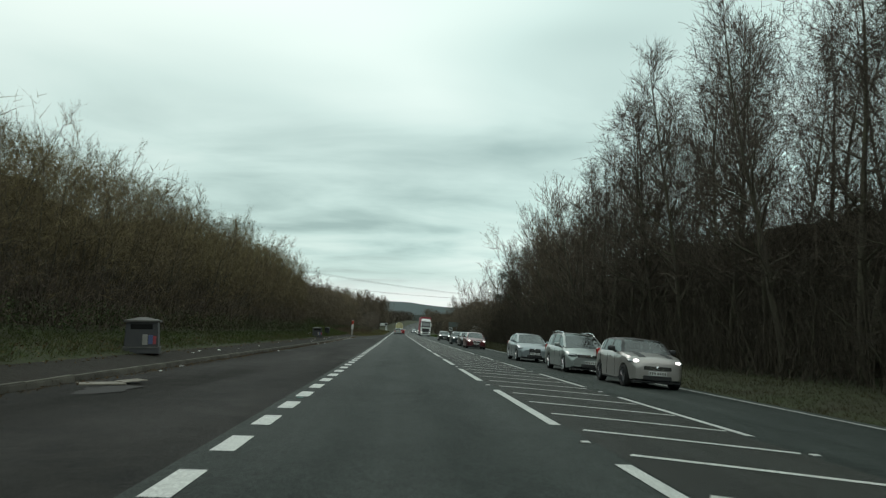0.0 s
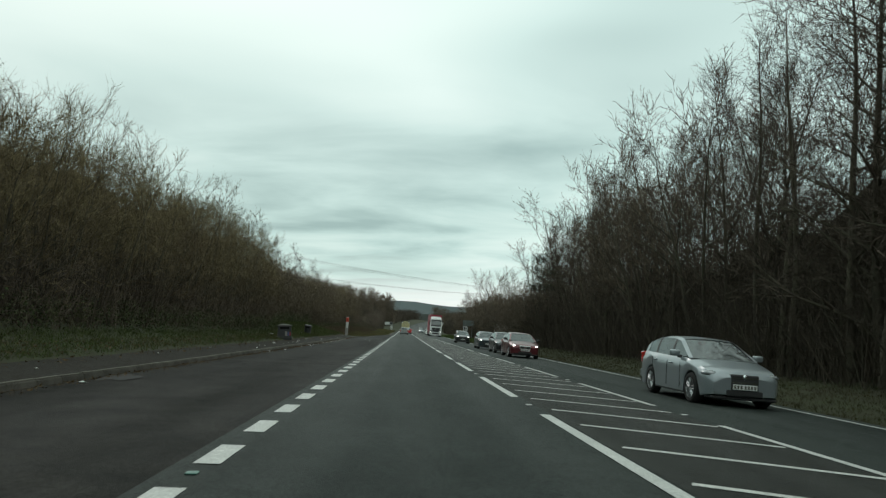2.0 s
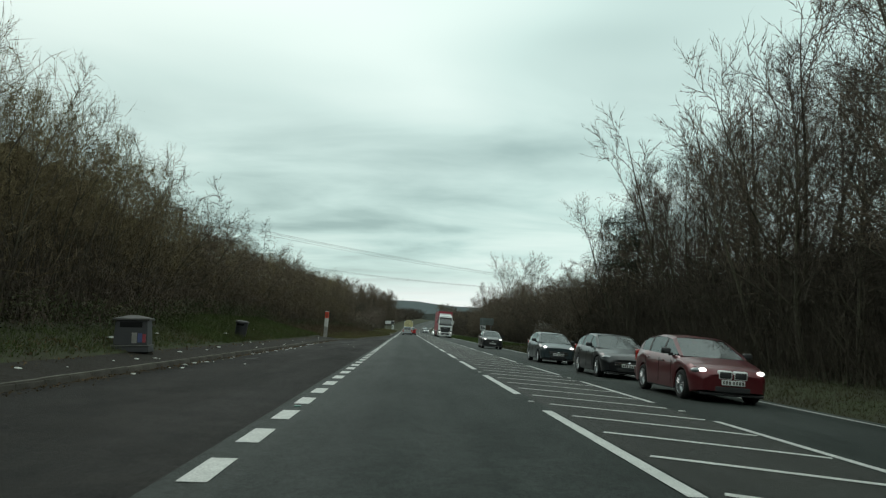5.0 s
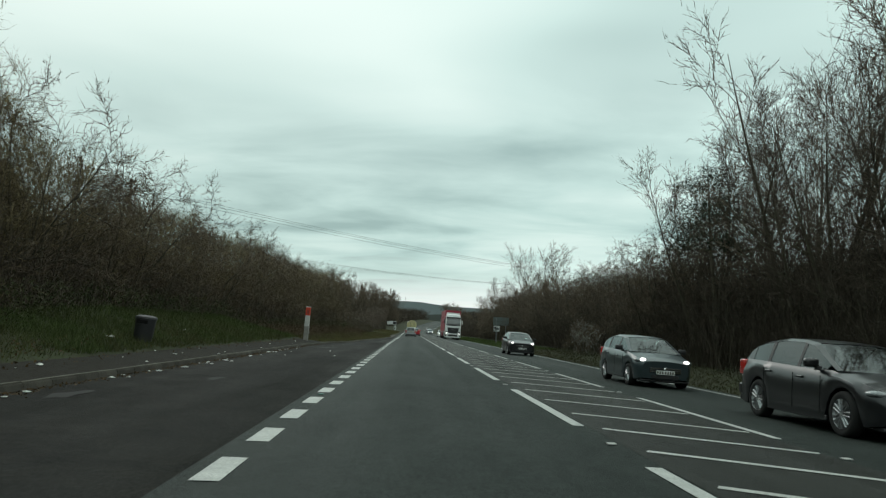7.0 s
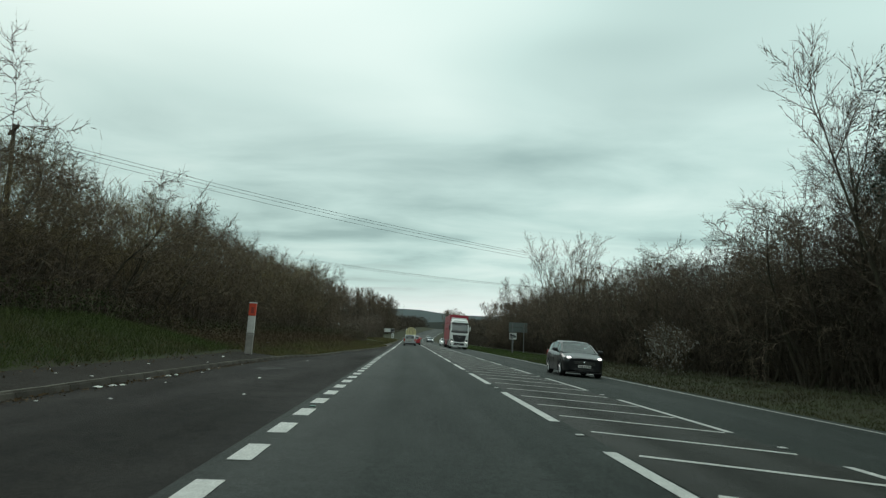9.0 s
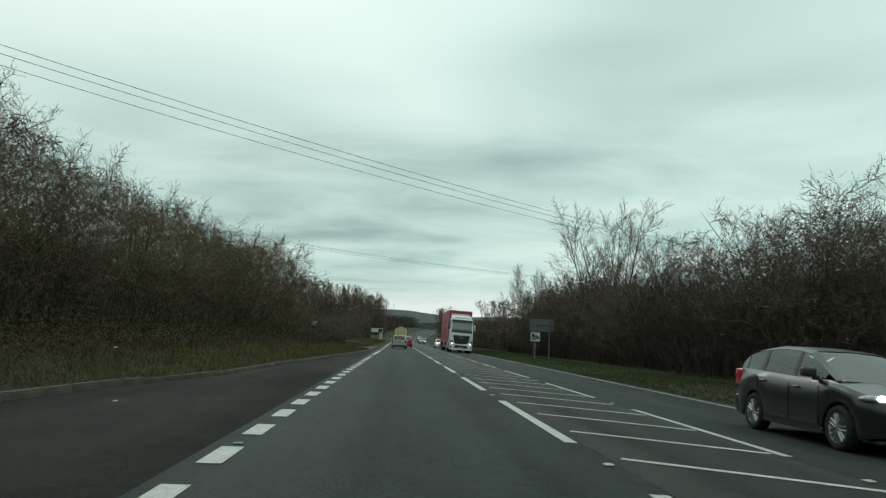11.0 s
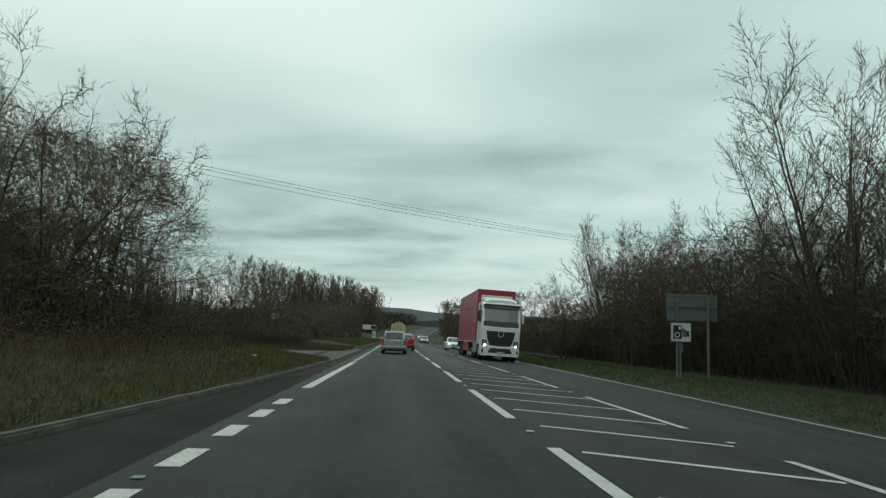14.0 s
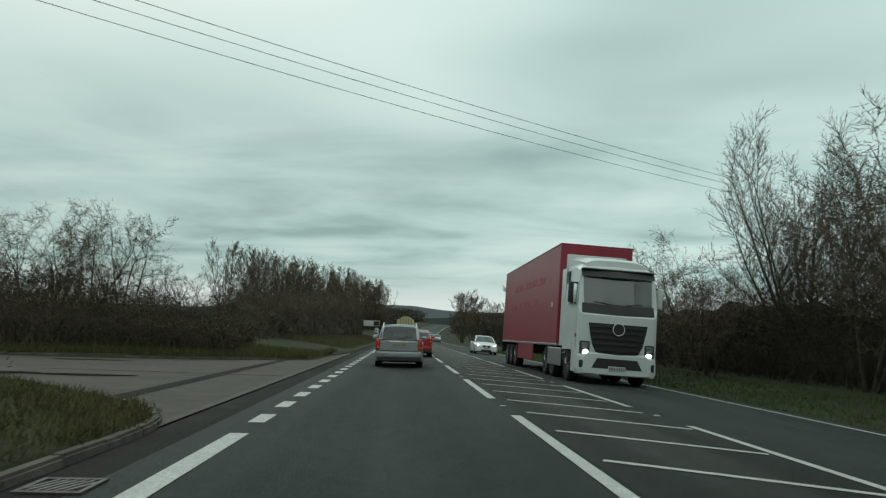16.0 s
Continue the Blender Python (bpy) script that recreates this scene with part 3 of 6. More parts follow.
def grow(seed, height, stems, lean, girth, limbs, side, twigs, sprays, clear=0.25, reach=0.42, taper=0.6, low=0.0, lift=0.05, angle=(1.0, 0.5), twig_w=0.007, wander=0.08, base=0.25):
    """A bare tree: stems carry limbs, limbs carry branches, those carry twigs and sprays of finer twigs.
    taper and low shape the crown: the reach of a limb falls off towards the top, and towards the foot where low is above 0."""
    g = Plant(seed)
    r = g.r
    a = 6.283 * (np.arange(stems) + r.uniform(0, 0.7, stems)) / stems
    foot = np.stack([np.cos(a), np.sin(a), np.zeros(stems)], 1) * (base * (stems > 1)) - np.array((0, 0, 0.3))
    tilt = lean * r.uniform(0.5, 1.2, stems)
    way = np.stack([np.cos(a) * tilt, np.sin(a) * tilt, np.ones(stems)], 1)
    tops = height * r.uniform(0.84, 0.97, stems)
    trunk = crooked(r, foot, way, tops, 9, wander * 0.7, 0.04)
    u = np.linspace(0, 1, 10)
    g0 = girth / (1 + 0.2 * (stems > 2))
    wood = [tubes(trunk, g0 * (1 - 0.93 * u[None] ** 0.8) * r.uniform(0.7, 1.1, (stems, 1)), 5)]
    k, f, at, way = shoots(g, trunk, limbs, clear, 0.98, *angle)
    ln = height * reach * (1.08 - f) ** taper * np.minimum(1, (1 - low) + low * (f - clear) / 0.25) * r.uniform(0.65, 1.15, len(f)) + 0.02 * height
    limb = crooked(r, at, way, ln, 5, wander * 1.4, lift)
    lr = np.maximum(0.012, g0 * (1 - 0.9 * f) * 0.52)
    wood.append(tubes(limb, lr[:, None] * (1 - 0.85 * np.linspace(0, 1, 6)[None]), 3))
    k, f, at, way = shoots(g, limb, side, 0.1, 1.0, 0.85, 0.5)
    bl = ln[k] * 0.46 * (1.2 - f) ** 0.5 * r.uniform(0.6, 1.2, len(f)) + 0.02 * height
    branch = crooked(r, at, way, bl, 3, wander * 1.8, lift)
    br = np.maximum(twig_w * 1.3, lr[k] * 0.5 * (1 - 0.6 * f))
    for c in range(3):
        g.needles(branch[:, c], branch[:, c + 1] + (branch[:, c + 1] - branch[:, c]) * 0.3 * (c < 2), br[:, None] * (1.1 - 0.25 * c))
    k, f, at, way = shoots(g, np.concatenate([branch, limb[:, 2:]]), twigs, 0.1, 1.0, 0.8, 0.5)
    tl = r.uniform(0.3, 0.7, len(f)) * (0.42 + 0.045 * height)
    twig = crooked(r, at, way, tl, 2, wander * 2, lift + 0.05)
    g.needles(twig[:, 0], twig[:, 1] + (twig[:, 1] - twig[:, 0]) * 0.3, twig_w)
    g.needles(twig[:, 1], twig[:, 2], twig_w * 0.8)
    if sprays:
        k, f, at, way = shoots(g, twig, sprays, 0.15, 1.0, 0.8, 0.5)
        g.needles(at, at + way * (tl[k] * r.uniform(0.3, 0.75, len(k)))[:, None], twig_w * 0.7)
    # scale to the height wanted
    n = 0
    for v, q in wood:
        g.v += v.tolist()
        g.f += (q + n).tolist()
        n += len(v)
    f = height / np.percentile(np.concatenate(g.t).reshape(-1, 3)[:, 2], 99.6)
    g.v = [tuple(c * f for c in p) for p in g.v]
    g.t = [t * f for t in g.t]
    return g


def tree_kind(name, plant, bark, twig, label):
    """The first tree of one kind, which plant_tree() sets and copies."""
    ob = new(name)
    ob.empty_display_size = 0.2
    tagged(ob, label, "tree")
    hang("trunk", mesh_of("trunk", plant.v, plant.f, bark, True), ob)
    hang("crown", tri_mesh("crown", *plant.triangles(), twig), ob)
    return ob


used = set()


def plant_tree(ob, x, y, scale, turn, tall=1.0, group="", label=""):
    m = Matrix.Translation((x + road_x(y), y, ground_z(x, y))) @ Euler((0, 0, turn)).to_matrix().to_4x4() @ Matrix.Diagonal((scale, scale, scale * tall, 1))
    if ob.name not in used:
        used.add(ob.name)
        ob.matrix_basis = m
        c = ob
    else:
        c = ob.copy()
        scene.collection.objects.link(c)
        for ch in ob.children:
            k = ch.copy()
            scene.collection.objects.link(k)
            k.parent = c
        c.matrix_basis = m
    return tagged(c, label, "", group)


hedge_kinds = [tree_kind("hedgerow_tree", grow(10 + i, 7.0, 5, 0.30, 0.075, 7, 6, 5, 2, clear=0.10, reach=0.36, taper=0.45, angle=(0.85, 0.5), lift=0.05, wander=0.11, twig_w=0.0075), BARK, TWIG_OLIVE, "bare multi-stemmed hedgerow tree with olive-brown twigs") for i in range(3)]
thorn_kinds = [tree_kind("thorn_tree", grow(20 + i, 7.5, 4, 0.30, 0.11, 9, 8, 6, 2, clear=0.18, reach=0.42, taper=0.42, angle=(1.3, 0.8), lift=0.0, wander=0.20, twig_w=0.0115), BARK, TWIG, "bare dark hawthorn-like tree with crooked branches") for i in range(3)]
tall_kinds = [tree_kind("tall_tree", grow(30 + i, 16.0, 1 + i % 2, 0.07, 0.17, 30 - 12 * (i % 2), 8, 5, 2, clear=0.20, reach=0.17, taper=0.5, angle=(1.15, 0.55), lift=0.05, wander=0.07, twig_w=0.010), BARK, TWIG_DARK, "tall slender bare tree with dark fine twigs") for i in range(3)]
ash_kinds = [tree_kind("ash_tree", grow(40 + i, 12.5, 3 + i, 0.36, 0.17, 10 - i, 8, 5, 2, clear=0.24, reach=0.38, taper=0.5, angle=(0.95, 0.5), lift=0.07, wander=0.06, twig_w=0.015, base=0.3), BARK, TWIG, "leafless ash tree with upswept grey-brown branches") for i in range(2)]
spread_kind = tree_kind("alder_tree", grow(48, 11.5, 1, 0.03, 0.16, 34, 8, 5, 2, clear=0.14, reach=0.32, taper=0.8, angle=(1.25, 0.8), lift=0.03, wander=0.09, twig_w=0.010), BARK, TWIG_DARK, "bare cone-shaped tree with long level branches")
scrub_kinds = [tree_kind("scrub_bush", grow(50 + i, 4.8, 6, 0.45, 0.04, 4, 5, 4, 1, clear=0.04, reach=0.36, taper=0.4, angle=(0.8, 0.5), wander=0.13, twig_w=0.010), BARK, STEM_SHADE_DARK, "dense dark leafless scrub bush on the verge") for i in range(2)]
far_kinds = [tree_kind("field_tree", grow(70 + i, 11.0, 4, 0.34, 0.18, 8, 6, 5, 2, clear=0.20, reach=0.36, taper=0.45, angle=(0.9, 0.5), lift=0.06, wander=0.09, twig_w=0.036), BARK, TWIG, "round-crowned bare tree with fine brown twigs") for i in range(2)]
poplar_kind = tree_kind("poplar_tree", grow(60, 19.0, 6, 0.20, 0.2, 8, 5, 5, 1, clear=0.06, reach=0.26, taper=0.5, angle=(0.6, 0.4), lift=0.10, wander=0.06, twig_w=0.055), BARK, TWIG, "tall upright poplar with fine bare twigs")

trng = random.Random(11)


def pick(seq):
    return seq[trng.randrange(len(seq))]


LEFT_H = [(-10, 6.9), (20, 6.9), (45, 7.5), (58, 8.0), (78, 7.8), (92, 6.7), (100, 6.0), (108, 6.3), (116, 6.8), (122, 6.6), (135, 6.6), (147, 6.9), (158, 7.5), (166, 8.4), (171, 8.2), (174, 7.0)]
RIGHT_H = [(-10, 16.5), (20, 17.5), (30, 19.0), (44, 19.0), (54, 18.2), (61, 16.6), (68, 14.8), (73, 13.8), (78, 14.6), (83, 14.6), (98, 13.5), (104, 11.5), (110, 8.6), (128, 8.0), (140, 7.8), (148, 7.6), (156, 8.6), (172, 8.6), (185, 9.2), (196, 7.6), (210, 7.4), (240, 6)]


def set_back(y):
    """How far the hedgerow stands back from its usual line, behind the open grass bank."""
    return float(np.interp(y, [78, 88, 108, 118, 140, 155, 165], [0.0, 1.5, 1.5, 0.5, 0.0, -0.7, -1.2]))


def tall_at(table, y):
    return float(np.interp(y, [p[0] for p in table], [p[1] for p in table]))


# left: a dense hedgerow, thinner and crooked towards its end
y = -8.0
while y < 165:
    h = tall_at(LEFT_H, y) * (trng.uniform(0.92, 0.98) if y < 84 else trng.uniform(0.88, 1.03))
    ob = pick(hedge_kinds) if y < 84 or trng.random() < 0.35 else pick(thorn_kinds)
    wide = 0.74 if y < 84 else 0.95
    plant_tree(ob, -11.5 - set_back(y) + trng.uniform(-0.4, 0.4), y, wide * h / (7.0 if ob in hedge_kinds else 7.5), trng.uniform(0, 6.28), 1 / wide, group="trees of the hedgerow beside the lay-by")
    y += trng.uniform(2.1, 2.8)
# right: a tall wood behind dark scrub
for x0, step0, shrink in ((15.6, 3.0, 0.97), (19.5, 4.4, 1.0)):
    y = -6.0 + x0 % 3
    while y < 106:
        h = tall_at(RIGHT_H, y) * trng.uniform(0.84, 1.0) * shrink
        ob = pick(tall_kinds + ([ash_kinds[0]] if y > 60 else []))
        plant_tree(ob, x0 + trng.uniform(-1.1, 1.1), y, h / (16.0 if ob in tall_kinds else 12.5), trng.uniform(0, 6.28), group="trees of the tall wood across the road")
        y += trng.uniform(0.8, 1.2) * step0
y = -6.0
while y < 176:
    plant_tree(pick(scrub_kinds), (14.6 if y < 105 else 15.0) + trng.uniform(-0.5, 0.5), y, trng.uniform(0.85, 1.1) * (1.0 if y < 105 else 0.85), trng.uniform(0, 6.28), group="scrub bushes across the road")
    y += trng.uniform(2.8, 3.6)
for x0, step0 in ((15.0, 3.6), (19.0, 4.5)):
    y = 106.0
    while y < 205:
        h = tall_at(RIGHT_H, y) * trng.uniform(0.62, 1.0)
        ob = pick(thorn_kinds + [ash_kinds[1]])
        plant_tree(ob, x0 + trng.uniform(-1, 1) + max(0, y - 180) * 0.05, y, h / (12.5 if ob in ash_kinds else 7.5), trng.uniform(0, 6.28), group="smaller trees across the road")
        y += trng.uniform(0.8, 1.2) * step0 * (1 if y < 184 else 2.4)
for i, (x, y, h) in enumerate(((16.8, 159, 13.4), (18.6, 163, 12.4), (15.6, 142, 7.6), (17.0, 94, 15.0), (17.8, 82, 17.5), (16.3, 186, 10.2), (17.5, 181, 9.4), (19, 106, 10.0))):
    plant_tree(ash_kinds[i % 2], x, y, h / 12.5, 1.3 * i, group="ash trees across the road")
plant_tree(thorn_kinds[1], 12.9, 187.5, 0.78, 0.7, 0.86, group="smaller trees across the road")
plant_tree(thorn_kinds[2], 14.2, 191.5, 0.62, 2.1, 0.9, group="smaller trees across the road")
plant_tree(spread_kind, 15.5, 103.5, 0.74, 0.4)
plant_tree(spread_kind, 17.5, 71, 1.35, 2.0)
plant_tree(spread_kind, 16.0, 47, 1.42, 4.0)

# beyond the entrance and far off
for x, y, h in ((-12.0, 190.5, 5.2), (-13.5, 190.5, 5.6), (-14.6, 191.2, 5.3), (-16.5, 192, 5.0), (-18.5, 192, 5.3), (-20.2, 193, 5.4), (-22, 194, 5.2), (-26, 197, 5.2), (-30, 199, 5.6), (-10.5, 194, 3.6)):
    plant_tree(pick(thorn_kinds), x, y, h / 7.5, trng.uniform(0, 6.28), group="thorn trees beyond the side entrance")
for i in range(26):
    x = -8.2 - 0.75 * i
    plant_tree(pick(scrub_kinds), x, 189.8 + 0.12 * i + trng.uniform(-0.5, 1.2), min(0.68, 0.36 + 0.03 * i) * trng.uniform(0.85, 1.1), trng.uniform(0, 6.28), group="bushes beyond the side entrance")
for i in range(22):
    plant_tree(pick(scrub_kinds), -8.0 - trng.uniform(0, 5) - 0.1 * i, 196 + 4.6 * i, trng.uniform(0.42, 0.65) + 0.012 * i, trng.uniform(0, 6.28), group="bushes beyond the side entrance")
for i in range(24):
    f = (i % 12) / 11
    plant_tree(poplar_kind, -31 + 22 * f + trng.uniform(-2, 2) - 5 * (i > 11), 318 + 95 * f + trng.uniform(-4, 4), trng.uniform(0.80, 1.06) * (1 - 0.05 * f), trng.uniform(0, 6.28), group="row of poplars")
for x, y, k in ((-12.5, 252, 1.75), (-15.5, 258, 1.9), (-10.5, 264, 1.5), (-18.5, 262, 1.6)):
    plant_tree(pick(scrub_kinds), x, y, k, trng.uniform(0, 6.28), group="dark bushes before the poplars")
for i in range(17):
    y = 262 + 10 * i
    plant_tree(pick(scrub_kinds), -13 + trng.uniform(-2, 1) - 4 * (i % 3 == 0), y, trng.uniform(1.3, 2.0), trng.uniform(0, 6.28), group="far hedge beside the road")
    plant_tree(pick(scrub_kinds), 15.5 + trng.uniform(-1, 2), y - 40 + 4 * (i % 2), trng.uniform(0.45, 0.7), trng.uniform(0, 6.28), group="far hedge across the road")
for i in range(16):
    plant_tree(pick(scrub_kinds), -16 - 3.4 * i, 206 + 5.0 * i + trng.uniform(-2, 2), trng.uniform(0.7, 1.0), trng.uniform(0, 6.28), group="field hedge")
    plant_tree(pick(scrub_kinds), 15 + 1.2 * (i % 3), 178 + 5.2 * i, trng.uniform(0.42, 0.55), trng.uniform(0, 6.28), group="far hedge across the road")
for x, y, k in ((11.8, 300, 0.92), (14.4, 307, 0.85), (13.2, 320, 0.95), (17.0, 328, 0.9)):
    plant_tree(pick(far_kinds), x - road_x(y), y, k, trng.uniform(0, 6.28), group="far trees")
for x, y, h in ((29.6, 340, 14), (33.5, 336, 14), (37.5, 325, 11), (41.5, 318, 11), (46, 312, 10.5), (19, 300, 8), (-34, 440, 16), (52, 305, 10)):
    plant_tree(pick(far_kinds), x - road_x(y), y, h / 11.0, trng.uniform(0, 6.28), group="far trees")


# ---- undergrowth ----
def undergrowth(name, n, spot, build, mat, label, category, seed):
    """Many small plants strewn over a stretch of ground, as one object."""
    g = Plant(seed)
    rr = g.r
    spots = [spot(rr) for _ in range(n)]
    p = np.array([(x + road_x(y), y, ground_z(x, y)) for x, y, h in spots])
    build(g, rr, p, np.array([[s[2]] for s in spots]))
    return tagged(new(name, tri_mesh(name, *g.triangles(), mat)), label, category, kind="stuff")


def stalk(g, r, p, h):
    n = len(p)
    q = p + np.concatenate([r.normal(size=(n, 2)) * 0.28 * h, h * r.uniform(0.45, 1.0, (n, 1))], 1)
    g.needles(p, q, 0.016)
    for k in range(4):
        u = p + (q - p) * r.uniform(0.2, 1, (n, 1))
        g.needles(u, u + unit(r.normal(size=(n, 3))) * r.uniform(0.2, 0.6, (n, 1)), 0.010)
        if k < 2:
            g.leaves(u + r.normal(size=(n, 3)) * 0.15, 0.06)


def tuft(g, r, p, h):
    n = len(p)
    for _ in range(3):
        o = p + np.concatenate([r.normal(size=(n, 2)) * 0.06, np.full((n, 1), -0.01)], 1)
        q = o + np.concatenate([r.normal(size=(n, 2)) * 0.38 * h, h * r.uniform(0.4, 1.1, (n, 1))], 1)
        g.needles(o, q, 0.008)


def leafy(g, r, p, h):
    n = len(p)
    c = p + np.concatenate([np.zeros((n, 2)), h * r.uniform(0.05, 1.0, (n, 1))], 1)
    for _ in range(5):
        g.leaves(c + r.normal(size=(n, 3)) * 0.15, 0.065)


def flat_leaf(g, r, p, h):
    x, y = p[:, 0], p[:, 1]
    k = np.array([kerb_x(b) for b in y])
    path = np.array([road_z(b) + cross(a) for a, b in zip(k, y)]) + 0.128 + 0.12 * (k - 0.13 - x)
    z = np.where(x > -7.6, path, p[:, 2] + 0.03)
    g.leaves(np.stack([x, y, z], 1), 0.055)


def hedge_foot(x, wide, h):
    """Places along the foot of the hedgerow."""
    def spot(r):
        y = r.uniform(-6, 174)
        return -x - set_back(y) - abs(r.normal()) * wide, y, h
    return spot


def near_verge(r):
    y = r.uniform(112, 171)
    x = min(-2.6, kerb_x(y) - 0.2) - 6.5 * r.uniform() ** 1.2
    return x, min(y, front(x) - 0.25 - 2.5 * r.uniform()), 0.17


def dead_spot(r):
    """Clumps of dead grass, thicker towards the hedge."""
    while True:
        y = r.uniform(112, 166)
        x = kerb_x(y) - 0.6 - 7.5 * r.uniform() ** 0.7
        if noise.noise((x * 0.7, y * 0.35, 7)) + 0.12 * (-x - 5) > 0.15:
            return x, min(y, front(x) - 0.6), 0.42


def entrance_bank(r):
    x = -6.5 - 26 * r.uniform() ** 1.5
    return x, back(x) + 0.9 + abs(r.normal()) * 3, min(2.9, 0.5 + 0.17 * max(0, -x - 4))


def bank_edge(r):
    x = -3.2 - 34 * r.uniform() ** 1.3
    return x, back(x) + 0.35 + 3.2 * r.uniform() ** 1.4, 0.30


def gutter(g, r, p, h):
    z = np.array([road_z(y) + cross(x) for x, y in p[:, :2]]) + 0.012
    g.leaves(np.stack([p[:, 0], p[:, 1], z], 1), 0.04)


def lump(y, k):
    return noise.noise((y * 0.22, k, 0)) * 0.6 + noise.noise((y * 0.6, k, 5)) * 0.4


def spray(g, r, at, way, length, w=0.0065):
    """Fine twigs with side twigs, from each place along each way."""
    n = len(at)
    tip = at + way * length
    g.needles(at, tip, w)
    for _ in range(4):
        u = at + (tip - at) * r.uniform(0.1, 1.0, (n, 1))
        g.needles(u, u + unit(way + r.normal(size=(n, 3)) * 0.75) * length * r.uniform(0.25, 0.6, (n, 1)), w * 0.8)


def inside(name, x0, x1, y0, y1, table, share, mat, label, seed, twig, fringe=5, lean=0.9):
    """The inside of a row of trees as one added, rough, lumpy solid, coloured for the shade there, between x0 (towards
    the road) and x1.
    """
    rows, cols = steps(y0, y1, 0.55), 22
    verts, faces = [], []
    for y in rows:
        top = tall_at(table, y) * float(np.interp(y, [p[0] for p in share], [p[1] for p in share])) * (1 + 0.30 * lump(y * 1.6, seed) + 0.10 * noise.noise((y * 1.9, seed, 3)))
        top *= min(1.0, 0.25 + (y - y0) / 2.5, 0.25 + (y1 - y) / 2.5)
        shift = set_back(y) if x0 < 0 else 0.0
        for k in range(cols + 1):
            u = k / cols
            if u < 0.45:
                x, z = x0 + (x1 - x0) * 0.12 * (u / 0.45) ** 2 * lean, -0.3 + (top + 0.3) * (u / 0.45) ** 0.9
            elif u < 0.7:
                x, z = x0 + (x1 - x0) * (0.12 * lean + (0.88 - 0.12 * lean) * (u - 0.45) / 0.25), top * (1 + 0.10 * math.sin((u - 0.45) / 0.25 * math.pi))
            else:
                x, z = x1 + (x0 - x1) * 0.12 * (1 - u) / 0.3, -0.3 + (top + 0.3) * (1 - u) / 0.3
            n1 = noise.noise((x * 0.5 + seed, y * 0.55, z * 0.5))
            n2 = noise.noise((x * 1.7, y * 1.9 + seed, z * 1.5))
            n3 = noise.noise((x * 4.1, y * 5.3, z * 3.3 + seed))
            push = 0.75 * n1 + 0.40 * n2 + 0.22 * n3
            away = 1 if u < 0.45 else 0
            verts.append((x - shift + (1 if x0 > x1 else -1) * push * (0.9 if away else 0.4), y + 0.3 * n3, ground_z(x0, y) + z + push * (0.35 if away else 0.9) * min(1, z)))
    w = cols + 1
    for i in range(len(rows) - 1):
        for k in range(cols):
            p = i * w + k
            faces.append((p, p + 1, p + w + 1, p + w))
    tagged(new(name, mesh_of(name, verts, faces, mat)), label, "thicket", kind="stuff")
    # a fringe of twigs over its upper parts
    g = Plant(int(seed * 10))
    at = np.array(verts).reshape(len(rows), w, 3)[:, 5:17].reshape(-1, 3)
    at = np.repeat(at, fringe, 0)
    at = at + g.r.normal(size=at.shape) * 0.35
    way = unit(g.r.normal(size=at.shape) * 0.6 + np.array((-0.25 if x0 > 0 else 0.25, 0, 1.0)))
    spray(g, g.r, at, way, g.r.uniform(0.4, 1.5, (len(at), 1)), 0.010)
    return tagged(new(name + "_fringe", tri_mesh(name + "_fringe", *g.triangles(), twig)), "fringe of twigs over the " + label, "twigs", kind="stuff")


def stems(g, r, p, h):
    """Upright thin stems and slanting twigs in front of the dark inside."""
    n = len(p)
    q = p + np.concatenate([r.normal(size=(n, 2)) * 0.12 * h, h * r.uniform(0.5, 1.0, (n, 1))], 1)
    g.needles(p, q, 0.018)
    for _ in range(5):
        u = p + (q - p) * r.uniform(0.15, 1, (n, 1))
        g.needles(u, u + unit(r.normal(size=(n, 3)) + np.array((0, 0, 0.9))) * r.uniform(0.4, 1.3, (n, 1)), 0.009)


def canopy(name, n, place, mat, label, seed, w=0.0065, long=1.0):
    """The fine outer twigs of a row of trees, grown together to one rounded mass."""
    g = Plant(seed)
    r = g.r
    at, way = [], []
    for _ in range(n):
        p, d = place(r)
        at.append((p[0], p[1], p[2] + ground_z(p[0], p[1])))
        way.append(d)
    at, way = np.array(at), unit(np.array(way) + r.normal(size=(n, 3)) * 0.7)
    spray(g, r, at, way, long * r.uniform(0.35, 0.95, (n, 1)), w)
    return tagged(new(name, tri_mesh(name, *g.triangles(), mat)), label, "twigs", kind="stuff")


def hedge_place(r):
    y = r.uniform(-8, 171)
    top = tall_at(LEFT_H, y) * (0.93 + (0.12 if y < 84 else 0.24) * lump(y, 1.5))
    u = r.uniform() ** 0.45
    if r.uniform() < 0.3:
        x, z = -12.3 - set_back(y) - 2.5 * r.uniform(), top * (1 - 0.12 * r.uniform())
        return (x, y, z - 0.5), (0.1, 0, 1.0)
    z = max(0.8, top * u)
    x = -9.6 - set_back(y) - 2.7 * max(0, (u - 0.4) / 0.6) ** 2 - 0.5 * lump(y + 40 + z, 2.5) - 1.3 * r.uniform() ** 1.5
    return (x, y, z - 0.45 * u), (0.75 * (1 - u) + 0.15, 0, 0.25 + 0.8 * u)


def wood_place(r):
    y = r.uniform(-8, 108)
    top = tall_at(RIGHT_H, y) * (0.90 + 0.12 * lump(y, 7.5))
    u = r.uniform() ** 1.25
    return (14.4 + 7.5 * r.uniform() + 1.2 * u, y, 1.0 + (top - 1.5) * u), (-0.25, 0, 0.7)


